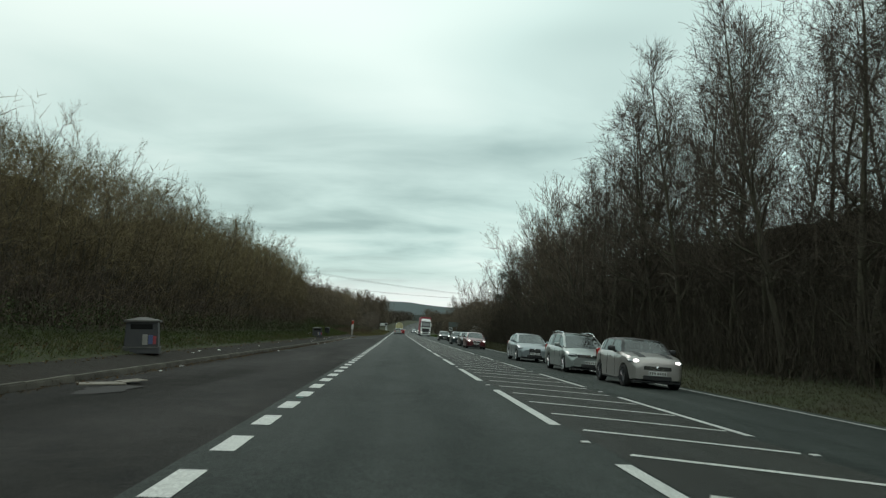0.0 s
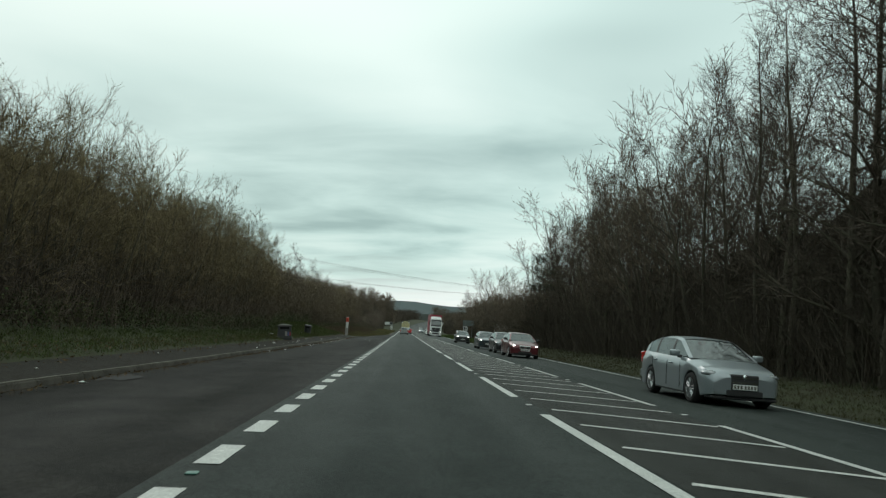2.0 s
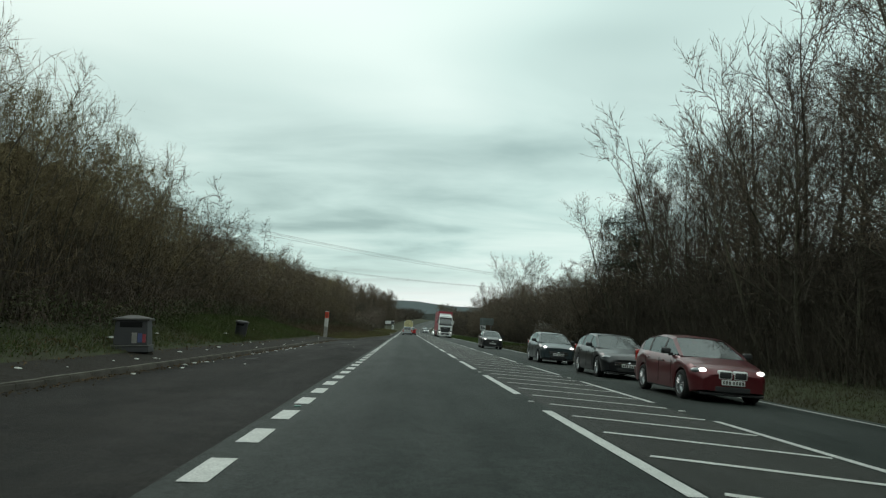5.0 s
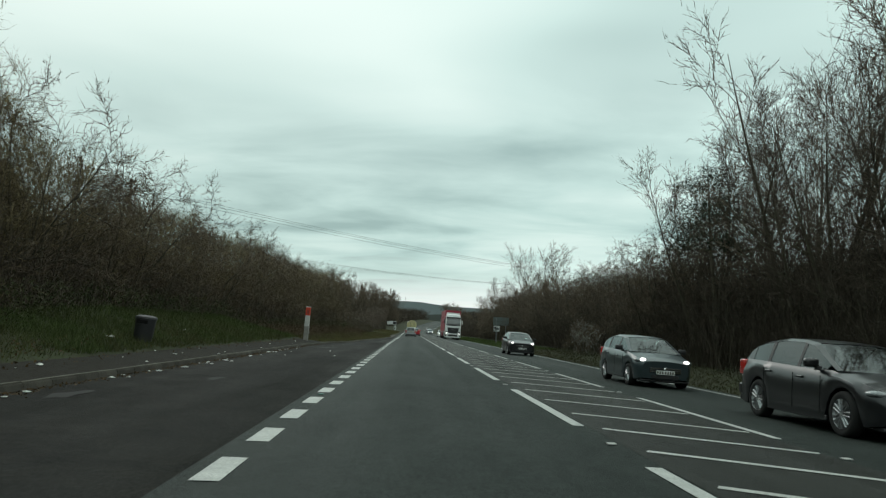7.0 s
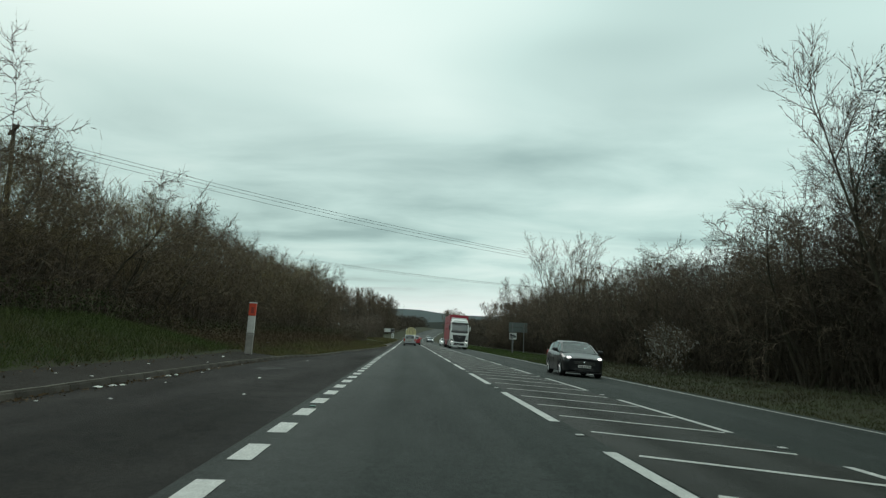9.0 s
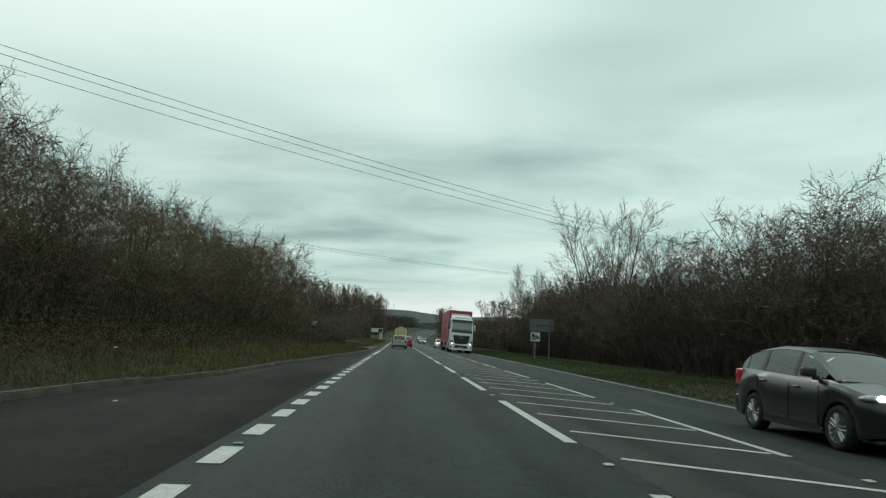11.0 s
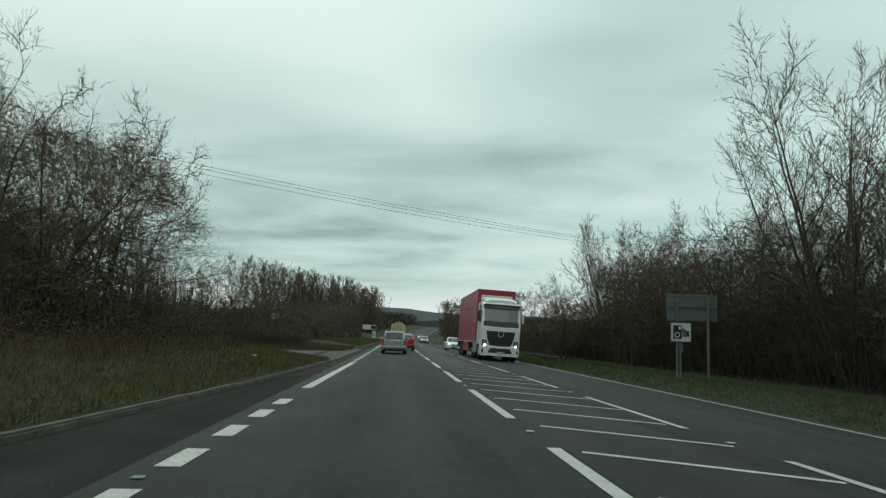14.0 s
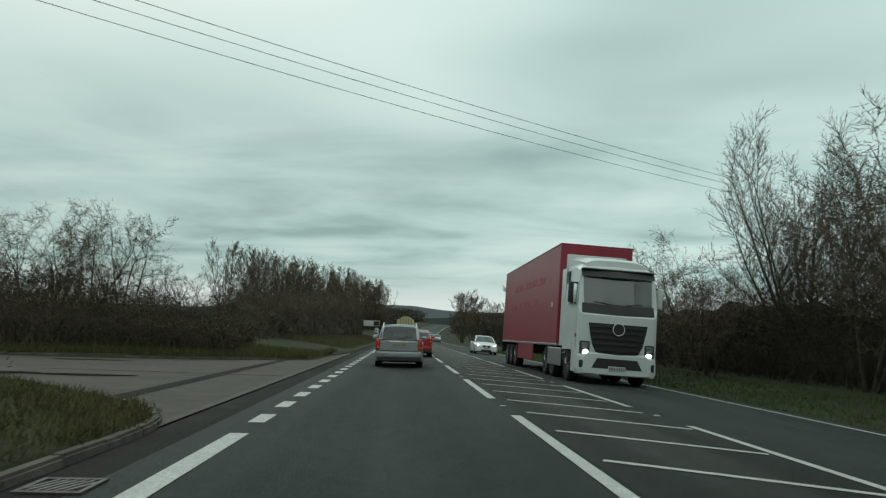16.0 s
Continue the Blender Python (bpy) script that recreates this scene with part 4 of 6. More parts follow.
def verge_place(r):
    y = r.uniform(106, 188)
    top = tall_at(RIGHT_H, y) * (0.72 + 0.30 * lump(y, 11.5))
    u = r.uniform()
    return (13.4 + 1.2 * u * u + 4.5 * r.uniform() + max(0, y - 180) * 0.05, y, 0.6 + (top - 1.0) * u), (-0.3, 0, 0.7)


def verge_edge(r):
    y = r.uniform(-6, 265)
    return (13.5 if y < 105 else 13.9) + abs(r.normal()) * 1.6, y, 3.4 if y < 176 else 2.3


def in_row(r, x, wide, y0, y1, table, f):
    """A place in a row of trees, and the height of its closed inside there."""
    y, u = r.uniform(y0, y1), r.uniform()
    f *= 0.84 if x < 0 and 92 < y < 145 else 0.5 if x > 0 and y > 165 else 0.75 if x > 0 and y > 140 else 1.0
    return x + wide * u - (set_back(y) if x < 0 else 0), y, tall_at(table, y) * f * (1 + 0.25 * lump(y, 1.5)) * (0.86 + 0.14 * min(1, 2.5 * u))


def fill_place(x0, x1, y0, y1, table, low, high):
    """Places in the depth of a row of trees, thinning out upwards."""
    def place(r):
        y = r.uniform(y0, y1)
        top = tall_at(table, y) * (0.97 + 0.24 * lump(y, 1.5 if x0 < 0 else 7.5))
        u = low + (high - low) * r.uniform() ** 1.5
        return (x0 + (x1 - x0) * r.uniform() - (set_back(y) if x0 < 0 else 0) + (0.12 if x0 > 0 else -0.12) * top * u * 0.5, y, top * u), (0, 0, 0.9)
    return place


canopy("hedge_twigs", 26000, hedge_place, TWIG_OLIVE, "fine olive-brown outer twigs of the dense hedgerow", 101)
canopy("hedge_fill", 26000, fill_place(-11.0, -16.0, -8, 166, LEFT_H, 0.40, 0.95), TWIG_OLIVE, "olive-brown twigs in the depth of the hedgerow", 104, 0.012, 1.5)
canopy("wood_twigs", 24000, wood_place, TWIG_DARK, "fine dark bare twigs filling the tall wood", 102)
canopy("wood_fill", 33000, fill_place(14.5, 24.0, -8, 110, RIGHT_H, 0.22, 0.88), TWIG_DARK, "dark twigs in the depth of the tall wood", 105, 0.013, 1.9)
canopy("verge_twigs", 15000, verge_place, TWIG_DARK, "fine dark bare twigs of the smaller trees", 103)
canopy("verge_fill", 21000, fill_place(14.0, 20.0, 106, 190, RIGHT_H, 0.25, 0.72), TWIG_DARK, "dark twigs in the depth of the roadside trees", 106, 0.012, 1.5)
inside("hedge_inside", -13.2, -17.0, -10, 163, LEFT_H, ((0, 0.66), (84, 0.66), (110, 0.54), (125, 0.46), (150, 0.42)), HEDGE_CORE, "dim shade-coloured core of the hedgerow", 1.5, TWIG_OLIVE, 6)
inside("wood_inside", 17.4, 27.0, -12, 114, RIGHT_H, ((0, 0.33), (114, 0.33)), SHADE_CORE, "solid shade-dark core of the wood", 4.5, TWIG_DARK, 7)
inside("verge_inside", 15.8, 21.0, 106, 186, RIGHT_H, ((106, 0.48), (125, 0.42), (150, 0.33), (165, 0.25), (186, 0.22)), SHADE_CORE, "solid shade-dark core of the roadside trees", 7.5, TWIG_DARK, 6)
canopy("poplar_twigs", 7000, lambda r: ((-36 + 29 * (f := r.uniform()) + r.normal() * 2.5, 318 + 100 * f + r.normal() * 5, 1.5 + (15.5 - 2.0 * f) * r.uniform() ** 1.2 * (0.85 + 0.3 * lump(300 * f, 3.5))), (0, 0, 1.3)), TWIG, "fine brown twigs of the far poplars", 107, 0.045, 3.6)
FAR_H = [(180, 2.7), (210, 2.5), (250, 3.2), (300, 4.2)]
BANK_H = [(196, 1.6), (215, 2.4), (240, 3.4), (262, 5.0), (300, 5.5)]
inside("far_hedge_across", 15.6, 18.5, 184, 300, FAR_H, ((184, 0.9), (300, 0.9)), SHADE_CORE, "low dark hedge across the road", 11.5, STEM_SHADE_DARK, 3)
inside("far_hedge_beside", -8.6, -12.5, 199, 300, BANK_H, ((199, 0.9), (300, 0.9)), SHADE_CORE, "dark scrubby hedge beyond the side entrance", 13.5, TWIG_DARK, 4)
# Stems coloured darker than the outer twigs, for the shade low in each row.
undergrowth("hedge_stems", 5200, lambda r: in_row(r, -10.6, -2.2, -8, 171, LEFT_H, 0.62), stems, STEM_SHADE_DARK, "thin dark stems inside the hedgerow", "thicket", 111)
undergrowth("wood_stems", 5200, lambda r: in_row(r, 14.6, 6, -8, 110, RIGHT_H, 0.50), stems, STEM_SHADE_DARK, "thin dark stems inside the wood", "thicket", 112)
undergrowth("verge_stems", 3600, lambda r: in_row(r, 14.6, 4, 106, 188, RIGHT_H, 0.62), stems, STEM_SHADE_DARK, "thin dark stems among the roadside trees", "thicket", 113)


def far_thicket(g, r, p, h):
    n = len(p)
    for _ in range(9):
        u = p + np.concatenate([r.normal(size=(n, 2)) * 1.2, h * r.uniform(0.0, 1.0, (n, 1)) ** 1.3], 1)
        g.needles(u, u + unit(r.normal(size=(n, 3)) + np.array((0, 0, 0.8))) * r.uniform(0.8, 2.2, (n, 1)), 0.16)


def far_spot(r):
    y = r.uniform(395, 600)
    side = -1 if r.uniform() < 0.5 else 1
    return (side * (15 + 75 * r.uniform() ** 1.5) + (4 if side < 0 else 0), y, 6.5 + 3.5 * noise.noise((y * 0.05, side * 3.0, 0)))


undergrowth("far_wood", 5200, far_spot, far_thicket, STEM_SHADE_DARK, "dark bare woods closing the view along the road", "wood", 84)
undergrowth("hedge_bottom_twigs", 6000, hedge_foot(10.0, 1.6, 2.8), stalk, TWIG_DARK, "tangle of dark dead stems under the hedgerow", "undergrowth", 71)
undergrowth("brambles", 8000, hedge_foot(9.2, 0.7, 0.9), leafy, BRAMBLE, "dull green brambles along the hedge foot", "brambles", 72)
undergrowth("wood_edge_twigs", 7000, verge_edge, stalk, STEM_SHADE_DARK, "dark tangle of stems at the edge of the wood", "undergrowth", 73)
undergrowth("bank_brambles", 9000, entrance_bank, leafy, BANK, "brown-green brambles on the bank behind the entrance", "brambles", 74)
undergrowth("bank_stems", 6000, entrance_bank, stalk, TWIG_DARK, "dead brown stems on the bank behind the entrance", "undergrowth", 79)
undergrowth("grass_near", 32000, near_verge, tuft, GRASS, "short rough green grass of the verge", "grass", 75)
undergrowth("grass_hedge_foot", 10000, lambda r: (-7.45 - 2.4 * r.uniform(), r.uniform(-2, 84), 0.20), tuft, GRASS_LUSH, "dull green grass at the hedge foot", "grass", 80)
undergrowth("grass_lay_by", 14000, lambda r: (-7.45 - 3.9 * r.uniform(), r.uniform(80, 114), 0.26), tuft, GRASS_LUSH, "rough green grass behind the footway", "grass", 76)
undergrowth("grass_across", 24000, lambda r: (9.05 + 5.4 * r.uniform() ** 1.2, 2 + 135 * r.uniform() ** 0.9, 0.12), tuft, GRASS_DULL, "rough dull grass verge across the road", "grass", 77)
undergrowth("grass_green_verge", 16000, lambda r: (9.05 + 4.2 * r.uniform(), r.uniform(128, 235), 0.15), tuft, GRASS_GREEN, "bright green grass verge across the road", "grass", 85)
undergrowth("bank_grass", 14000, bank_edge, tuft, GRASS, "rough green grass along the back of the entrance", "grass", 86)
undergrowth("grass_far_bank", 9000, lambda r: (-2.9 - 6.5 * r.uniform(), 204 + 100 * r.uniform() ** 1.3, 0.35), tuft, GRASS, "rough grass bank beyond the side entrance", "grass", 89)
undergrowth("gutter_debris", 5000, lambda r: (-6.0 + abs(r.normal()) * 0.16, r.uniform(0, 112), 0.0), gutter, LITTER_LEAF, "brown leaf debris lying in the gutter", "leaves", 87)
undergrowth("dead_grass", 9000, dead_spot, tuft, BRACKEN, "tall pale brown dead grass below the hedgerow", "grass", 90)
undergrowth("bracken", 4500, lambda r: (-9.0 + 2.2 * r.normal() * 0.5, r.uniform(110, 169), 0.55), leafy, BRACKEN, "brown dead bracken below the hedgerow", "bracken", 88)
undergrowth("fallen_leaves", 9000, lambda r: (-6.9 - 1.9 * r.uniform() ** 0.6, r.uniform(0, 112), 0.02), flat_leaf, LITTER_LEAF, "brown fallen leaves at the edge of the footway", "leaves", 78)


# ---- vehicles ----
def car_paint(name, color, metal=0.3, rough=0.28):
    return material(name, color, rough, metal, grain=[(3.0, 0.25, tuple(c * 0.72 + 0.01 for c in color)), (40, 0.15, tuple(c * 1.25 + 0.012 for c in color))], coat=0.35)


TYRE = material("tyre_rubber", (0.018, 0.018, 0.018), 0.85, grain=[(20, 0.5, (0.035, 0.033, 0.03))])
RIM = material("alloy_rim", (0.42, 0.43, 0.44), 0.35, 0.8, grain=[(12, 0.5, (0.20, 0.19, 0.18))])
RIM_DARK = material("dark_rim", (0.06, 0.06, 0.065), 0.4, 0.5)
TRIM = material("black_plastic", (0.018, 0.018, 0.019), 0.55, grain=[(30, 0.4, (0.03, 0.03, 0.03))])
SEAM = material("panel_gap", (0.008, 0.008, 0.008), 0.9)
CHROME = material("chrome", (0.70, 0.72, 0.73), 0.15, 1.0)
PLATE_WHITE = material("plate_white", (0.62, 0.63, 0.62), 0.4, grain=[(20, 0.3, (0.5, 0.5, 0.5))])
PLATE_YELLOW = material("plate_yellow", (0.42, 0.40, 0.26), 0.4, grain=[(20, 0.3, (0.32, 0.30, 0.20))])
PLATE_INK = material("plate_bars", (0.09, 0.085, 0.07), 0.5)
LAMP_RED = material("red_lamp", (0.38, 0.020, 0.016), 0.15, coat=0.6)
LAMP_AMBER = material("amber_lamp", (0.45, 0.14, 0.02), 0.2)
LAMP_CLEAR = material("clear_lamp", (0.16, 0.17, 0.175), 0.15, 0.3, grain=[(14, 0.7, (0.34, 0.35, 0.36))], coat=0.6)
LAMP_LIT = glow_material("lit_headlamp", (1.0, 0.97, 0.92), 3.0)
SEAT = material("seat_cloth", (0.025, 0.025, 0.027), 0.9, grain=[(30, 0.4, (0.04, 0.04, 0.04))])


def glass_material(name, tint):
    m = bpy.data.materials.new(name)
    m.use_nodes = True
    n, l = m.node_tree.nodes, m.node_tree.links
    n.clear()
    o = n.new("ShaderNodeOutputMaterial")
    mix = n.new("ShaderNodeMixShader")
    clear = n.new("ShaderNodeBsdfTransparent")
    clear.inputs[0].default_value = rgb(tint)
    gloss = n.new("ShaderNodeBsdfGlossy")
    gloss.inputs["Roughness"].default_value = 0.03
    gloss.inputs["Color"].default_value = (0.9, 0.95, 0.95, 1)
    fr = n.new("ShaderNodeFresnel")
    fr.inputs[0].default_value = 1.75
    l.new(fr.outputs[0], mix.inputs[0])
    l.new(clear.outputs[0], mix.inputs[1])
    l.new(gloss.outputs[0], mix.inputs[2])
    l.new(mix.outputs[0], o.inputs[0])
    return m


GLASS = glass_material("car_glass", (0.12, 0.155, 0.15))


def curve_of(points):
    xs, zs = [p[0] for p in points][::-1], [p[1] for p in points][::-1]
    return lambda y: float(np.interp(y, xs, zs))


def loft(rows, closed_ends=True):
    """A skin over half sections mirrored in x."""
    bm = bmesh.new()
    grid = []
    for y, half in rows:
        full = [(x, z) for x, z in half] + [(-x, z) for x, z in half[::-1] if x > 1e-6]
        grid.append([bm.verts.new((x, y, z)) for x, z in full])
    n = len(grid[0])
    for a, b in zip(grid, grid[1:]):
        for k in range(n):
            bm.faces.new((a[k], a[(k + 1) % n], b[(k + 1) % n], b[k]))
    if closed_ends:
        bm.faces.new(grid[0])
        bm.faces.new(grid[-1][::-1])
    return bm


def strip(rows):
    """An open skin over polylines."""
    bm = bmesh.new()
    grid = [[bm.verts.new(p) for p in row] for row in rows]
    for a, b in zip(grid, grid[1:]):
        for k in range(len(a) - 1):
            bm.faces.new((a[k], a[k + 1], b[k + 1], b[k]))
    return bm


def wheel_meshes():
    bm = bmesh.new()
    prof = [(0.66, -0.30), (0.80, -0.36), (0.94, -0.34), (1.0, -0.24), (1.0, 0.24), (0.94, 0.34), (0.80, 0.36), (0.66, 0.30)]
    n = 28
    grid = []
    for i in range(n):
        a = 2 * math.pi * i / n
        grid.append([bm.verts.new((x, r * math.cos(a), r * math.sin(a))) for r, x in prof])
    for i in range(n):
        p, q = grid[i], grid[(i + 1) % n]
        for k in range(len(prof) - 1):
            bm.faces.new((p[k], p[k + 1], q[k + 1], q[k]))
    tyre = bpy.data.meshes.new("tyre")
    bmesh.ops.recalc_face_normals(bm, faces=bm.faces)
    bm.to_mesh(tyre)
    bm.free()
    tyre.materials.append(TYRE)
    tyre.polygons.foreach_set("use_smooth", [True] * len(tyre.polygons))
    bm = bmesh.new()
    rod(bm, (0.10, 0, 0), (0.20, 0, 0), 0.66, sides=28)
    rod(bm, (0.18, 0, 0), (0.34, 0, 0), 0.16, 0.12, 12)
    for k in range(7):
        a = 2 * math.pi * k / 7
        c, s = math.cos(a), math.sin(a)
        for w in (-0.07, 0.07):
            rod(bm, (0.31, 0.1 * c - w * s, 0.1 * s + w * c), (0.29, 0.64 * c - 1.4 * w * s, 0.64 * s + 1.4 * w * c), 0.045, 0.06, 5)
    ring = bmesh.ops.create_cone(bm, cap_ends=False, segments=28, radius1=0.68, radius2=0.62, depth=0.14, matrix=Matrix.Translation((0.26, 0, 0)) @ Euler((0, -math.pi / 2, 0)).to_matrix().to_4x4())
    rim = bpy.data.meshes.new("rim")
    bmesh.ops.recalc_face_normals(bm, faces=bm.faces)
    bm.to_mesh(rim)
    bm.free()
    return tyre, rim


TYRE_MESH, RIM_MESH = wheel_meshes()
RIM_MESH.materials.append(RIM)
RIM_MESH_DARK = RIM_MESH.copy()
RIM_MESH_DARK.materials.clear()
RIM_MESH_DARK.materials.append(RIM_DARK)


def add_wheel(parent, x, y, r, width, dark=False):
    w = new("wheel")
    w.parent = parent
    side = 1 if x > 0 else -1
    w.matrix_basis = Matrix.Translation((x, y, r)) @ Matrix.Diagonal((side * width / 0.72, r, r, 1))
    w.empty_display_size = 0.1
    hang("tyre", TYRE_MESH, w)
    hang("rim", RIM_MESH_DARK if dark else RIM_MESH, w)


def blob(bm, c, r, seg=12):
    bmesh.ops.create_uvsphere(bm, u_segments=seg, v_segments=seg // 2 + 2, radius=1.0, matrix=Matrix.Translation(c) @ Matrix.Diagonal((*r, 1)))
    return bm


def plate(parent, y, z, mat, facing, tilt=0.0):
    p = part("number_plate", box(bmesh.new(), -0.26, 0.26, -0.008, 0.008, -0.056, 0.056, 0.006), mat, parent, at=Matrix.Translation((0, y, z)) @ Euler((tilt, 0, 0)).to_matrix().to_4x4())
    for k in range(7):
        x = -0.21 + 0.068 * k + (0.02 if k > 3 else 0)
        part("plate_bar", box(bmesh.new(), x - 0.021, x + 0.021, min(facing * 0.0085, facing * 0.0105), max(facing * 0.0085, facing * 0.0105), -0.036, 0.036), PLATE_INK, p)


def car(at, label, paint_mat, L=4.3, W=1.8, H=1.46, belt=None, roof=None, wheel=0.32, axles=(1.32, -1.28), rails=False, lit=True, roof_mat=None, grille=(0.36, 0.50, 0.66), lower=(0.40, 0.24, 0.38), pillars=(0.02, -0.98), stripes=False, lamps_z=0.68, group="", dark_rims=False, tail=(0.72, 1.02), seats=True, fogs=False, drl=False, kidney=False):
    ob = thing("car", at, label, "car", group)
    h = L / 2
    belt = curve_of(belt)
    roof_pts = roof
    roof = curve_of(roof)
    plan = curve_of([(h, 0.74), (h - 0.08, 0.84), (h - 0.22, 0.92), (h - 0.55, 0.975), (h - 1.1, 1.0), (-h + 0.9, 1.0), (-h + 0.35, 0.965), (-h + 0.12, 0.93), (-h, 0.86)])
    yw, yr = roof_pts[0][0], roof_pts[-1][0]
    ra = wheel + 0.055
    ys_body = steps(-h, h, 0.085)[::-1]
    rows = []
    for y in ys_body:
        w, zt = plan(y) * W / 2, belt(y)
        z0 = 0.20 + 0.07 * max(0, 1 - (h - abs(y)) / 0.35)
        zo = z0
        for ya in axles:
            d = abs(y - ya)
            if d < ra:
                zo = max(zo, wheel + math.sqrt(ra * ra - d * d))
        zo = min(zo, zt - 0.09)
        cab = 0.0 if yr < y < yw else 1.0
        g = zt - zo
        rows.append((y, [(0, z0), (0.76 * w, z0), (0.78 * w, zo), (0.975 * w, zo), (w, zo + 0.30 * g), (0.998 * w, zo + 0.62 * g), (0.985 * w, zo + 0.78 * g), (0.945 * w, zt - 0.05 * min(1, g / 0.3)), (0.90 * w, zt), (0.5 * w, zt + 0.028 * cab), (0, zt + 0.036 * cab)]))
    body = part("body", loft(rows), paint_mat, ob, smooth=True)
    body.data.set_sharp_from_angle(angle=radians(38))
    # glasshouse
    gy = sorted(set(steps(yr, yw, 0.16) + [p[0] for p in roof_pts]), reverse=True)
    hmax = max(z for _, z in roof_pts) - belt(sum(axles) / 2)

    def ring(y, off=0.0):
        w = plan(y) * W / 2
        zt = belt(y) - 0.012
        hh = max(0.012, roof(y) - zt)
        f = min(1, hh / hmax)
        wb, wr = 0.895 * w, 0.895 * w - 0.165 * W / 1.8 * f
        return [(wb + off, zt), (wb - (wb - wr) * 0.55 + off, zt + 0.55 * hh), (wr + 0.01 + off, zt + 0.88 * hh), (wr - 0.07, zt + 0.965 * hh + off), (wr * 0.5, zt + hh + off), (0, zt + hh + 0.012 * f + off)]
    cabin = part("glasshouse", loft([(y, ring(y)) for y in gy], False), GLASS, ob, "dark tinted glass", smooth=True)
    cabin.data.set_sharp_from_angle(angle=radians(22))
    tops = [y for y in gy if roof(y) > belt(y) + 0.86 * hmax]
    bm = strip([[(x, y, z) for x, z in ring(y, 0.007)[3:]][::1] + [(-x, y, z) for x, z in ring(y, 0.007)[3:-1]][::-1] for y in tops])
    part("roof", bm, roof_mat or paint_mat, ob, smooth=True)
    for s in (1, -1):
        part("pillar", strip([[(s * x, y, z) for x, z in ring(y, 0.008)[2:4]] for y in gy]), roof_mat or paint_mat, ob, smooth=True)
        for py, pw in zip(pillars, (0.09, 0.10)):
            part("door_pillar", strip([[(s * x, y, z) for x, z in ring(y, 0.006)[:3]] for y in (py, py - pw)]), TRIM, ob)
        # rear corner of the cabin in body colour
        part("rear_pillar", strip([[(s * x, y, z) for x, z in ring(y, 0.007)[:3]] for y in (yr + 0.40, yr + 0.2, yr + 0.02)]), paint_mat, ob)
        part("sill", box(bmesh.new(), s * 0.955 * W / 2 - 0.02, s * 0.955 * W / 2 + 0.02, axles[1] + ra, axles[0] - ra, 0.19, 0.27, 0.012), TRIM, ob)
        bm = bmesh.new()
        for sy in (yw - 0.30, pillars[0] - 0.05, pillars[1] - 0.06):
            box(bm, s * W / 2 - 0.004, s * W / 2 + 0.0035, sy - 0.006, sy + 0.006, 0.30, belt(sy) - 0.10)
        part("door_gap", bm, SEAM, ob)
        for sy in (pillars[0] + 0.16, pillars[1] + 0.10):
            part("door_handle", box(bmesh.new(), s * 0.985 * W / 2 - 0.01, s * 0.985 * W / 2 + 0.03, sy - 0.1, sy + 0.1, belt(sy) - 0.17, belt(sy) - 0.135, 0.012), paint_mat, ob)
        mx = s * (W / 2 + 0.09)
        my = yw - 0.42
        m = part("mirror", box(bmesh.new(), mx - 0.11, mx + 0.11, my - 0.06, my + 0.07, belt(my) + 0.02, belt(my) + 0.16, 0.045, 2), paint_mat if not lit else (roof_mat or TRIM), ob, smooth=True)
        part("mirror_arm", box(bmesh.new(), s * (W / 2 - 0.08), s * (W / 2 + 0.02), my - 0.03, my + 0.03, belt(my) - 0.02, belt(my) + 0.05, 0.01), TRIM, m)
        # lamps
        hx = s * W * 0.365
        lamp = part("headlight", blob(bmesh.new(), (hx, h - 0.25, lamps_z), (0.20, 0.185, 0.066)), LAMP_CLEAR, ob, smooth=True)
        if lit:
            part("bulb", blob(bmesh.new(), (hx - s * 0.01, h - 0.085, lamps_z + 0.02), (0.085, 0.065, 0.050)), LAMP_LIT, lamp, "glowing headlamp bulb", smooth=True)
        if fogs:
            part("fog_lamp", blob(bmesh.new(), (s * W * 0.36, h - 0.105, 0.40), (0.07, 0.06, 0.05)), LAMP_LIT, ob, "lit fog lamp", smooth=True)
        tx = s * W * 0.425
        t0 = part("tail_light", box(bmesh.new(), tx - 0.095, tx + 0.07, -h - 0.022, -h + 0.24, tail[0], tail[1], 0.03, 2), LAMP_RED, ob, smooth=True)
        part("indicator", box(bmesh.new(), tx - 0.06, tx + 0.05, -h - 0.028, -h + 0.10, tail[0] + 0.05, tail[0] + 0.13, 0.01), LAMP_AMBER, t0)
        if rails:
            pts = [np.array((s * 0.60 * W / 2 * 1.12, y, roof(y) + (0.055 if 0.1 < f < 0.9 else 0.0))) for f, y in ((i / 8, roof_pts[1][0] - 0.05 + (roof_pts[-2][0] - roof_pts[1][0] + 0.1) * i / 8) for i in range(9))]
            tube = Plant(1)
            tube.tube(pts, [0.02] * 9, 6)
            hang("roof_bar", mesh_of("roof_bar", tube.v, tube.f, CHROME, True), ob, "grey metal roof bar")
    # nose and tail
    gw, g0, g1 = grille
    if kidney:
        for s in (1, -1):
            k = part("grille", box(bmesh.new(), s * 0.17 - 0.145, s * 0.17 + 0.145, h - 0.2, h + 0.016, 0.53, 0.70, 0.05, 3), TRIM, ob, smooth=True)
            part("grille_ring", box(bmesh.new(), s * 0.17 - 0.165, s * 0.17 + 0.165, h - 0.2, h + 0.008, 0.51, 0.72, 0.055, 3), PLATE_WHITE, k, smooth=True)
    else:
        gr = part("grille", box(bmesh.new(), -gw, gw, h - 0.2, h + 0.012, g0, g1, 0.03, 2), TRIM, ob)
        bm = bmesh.new()
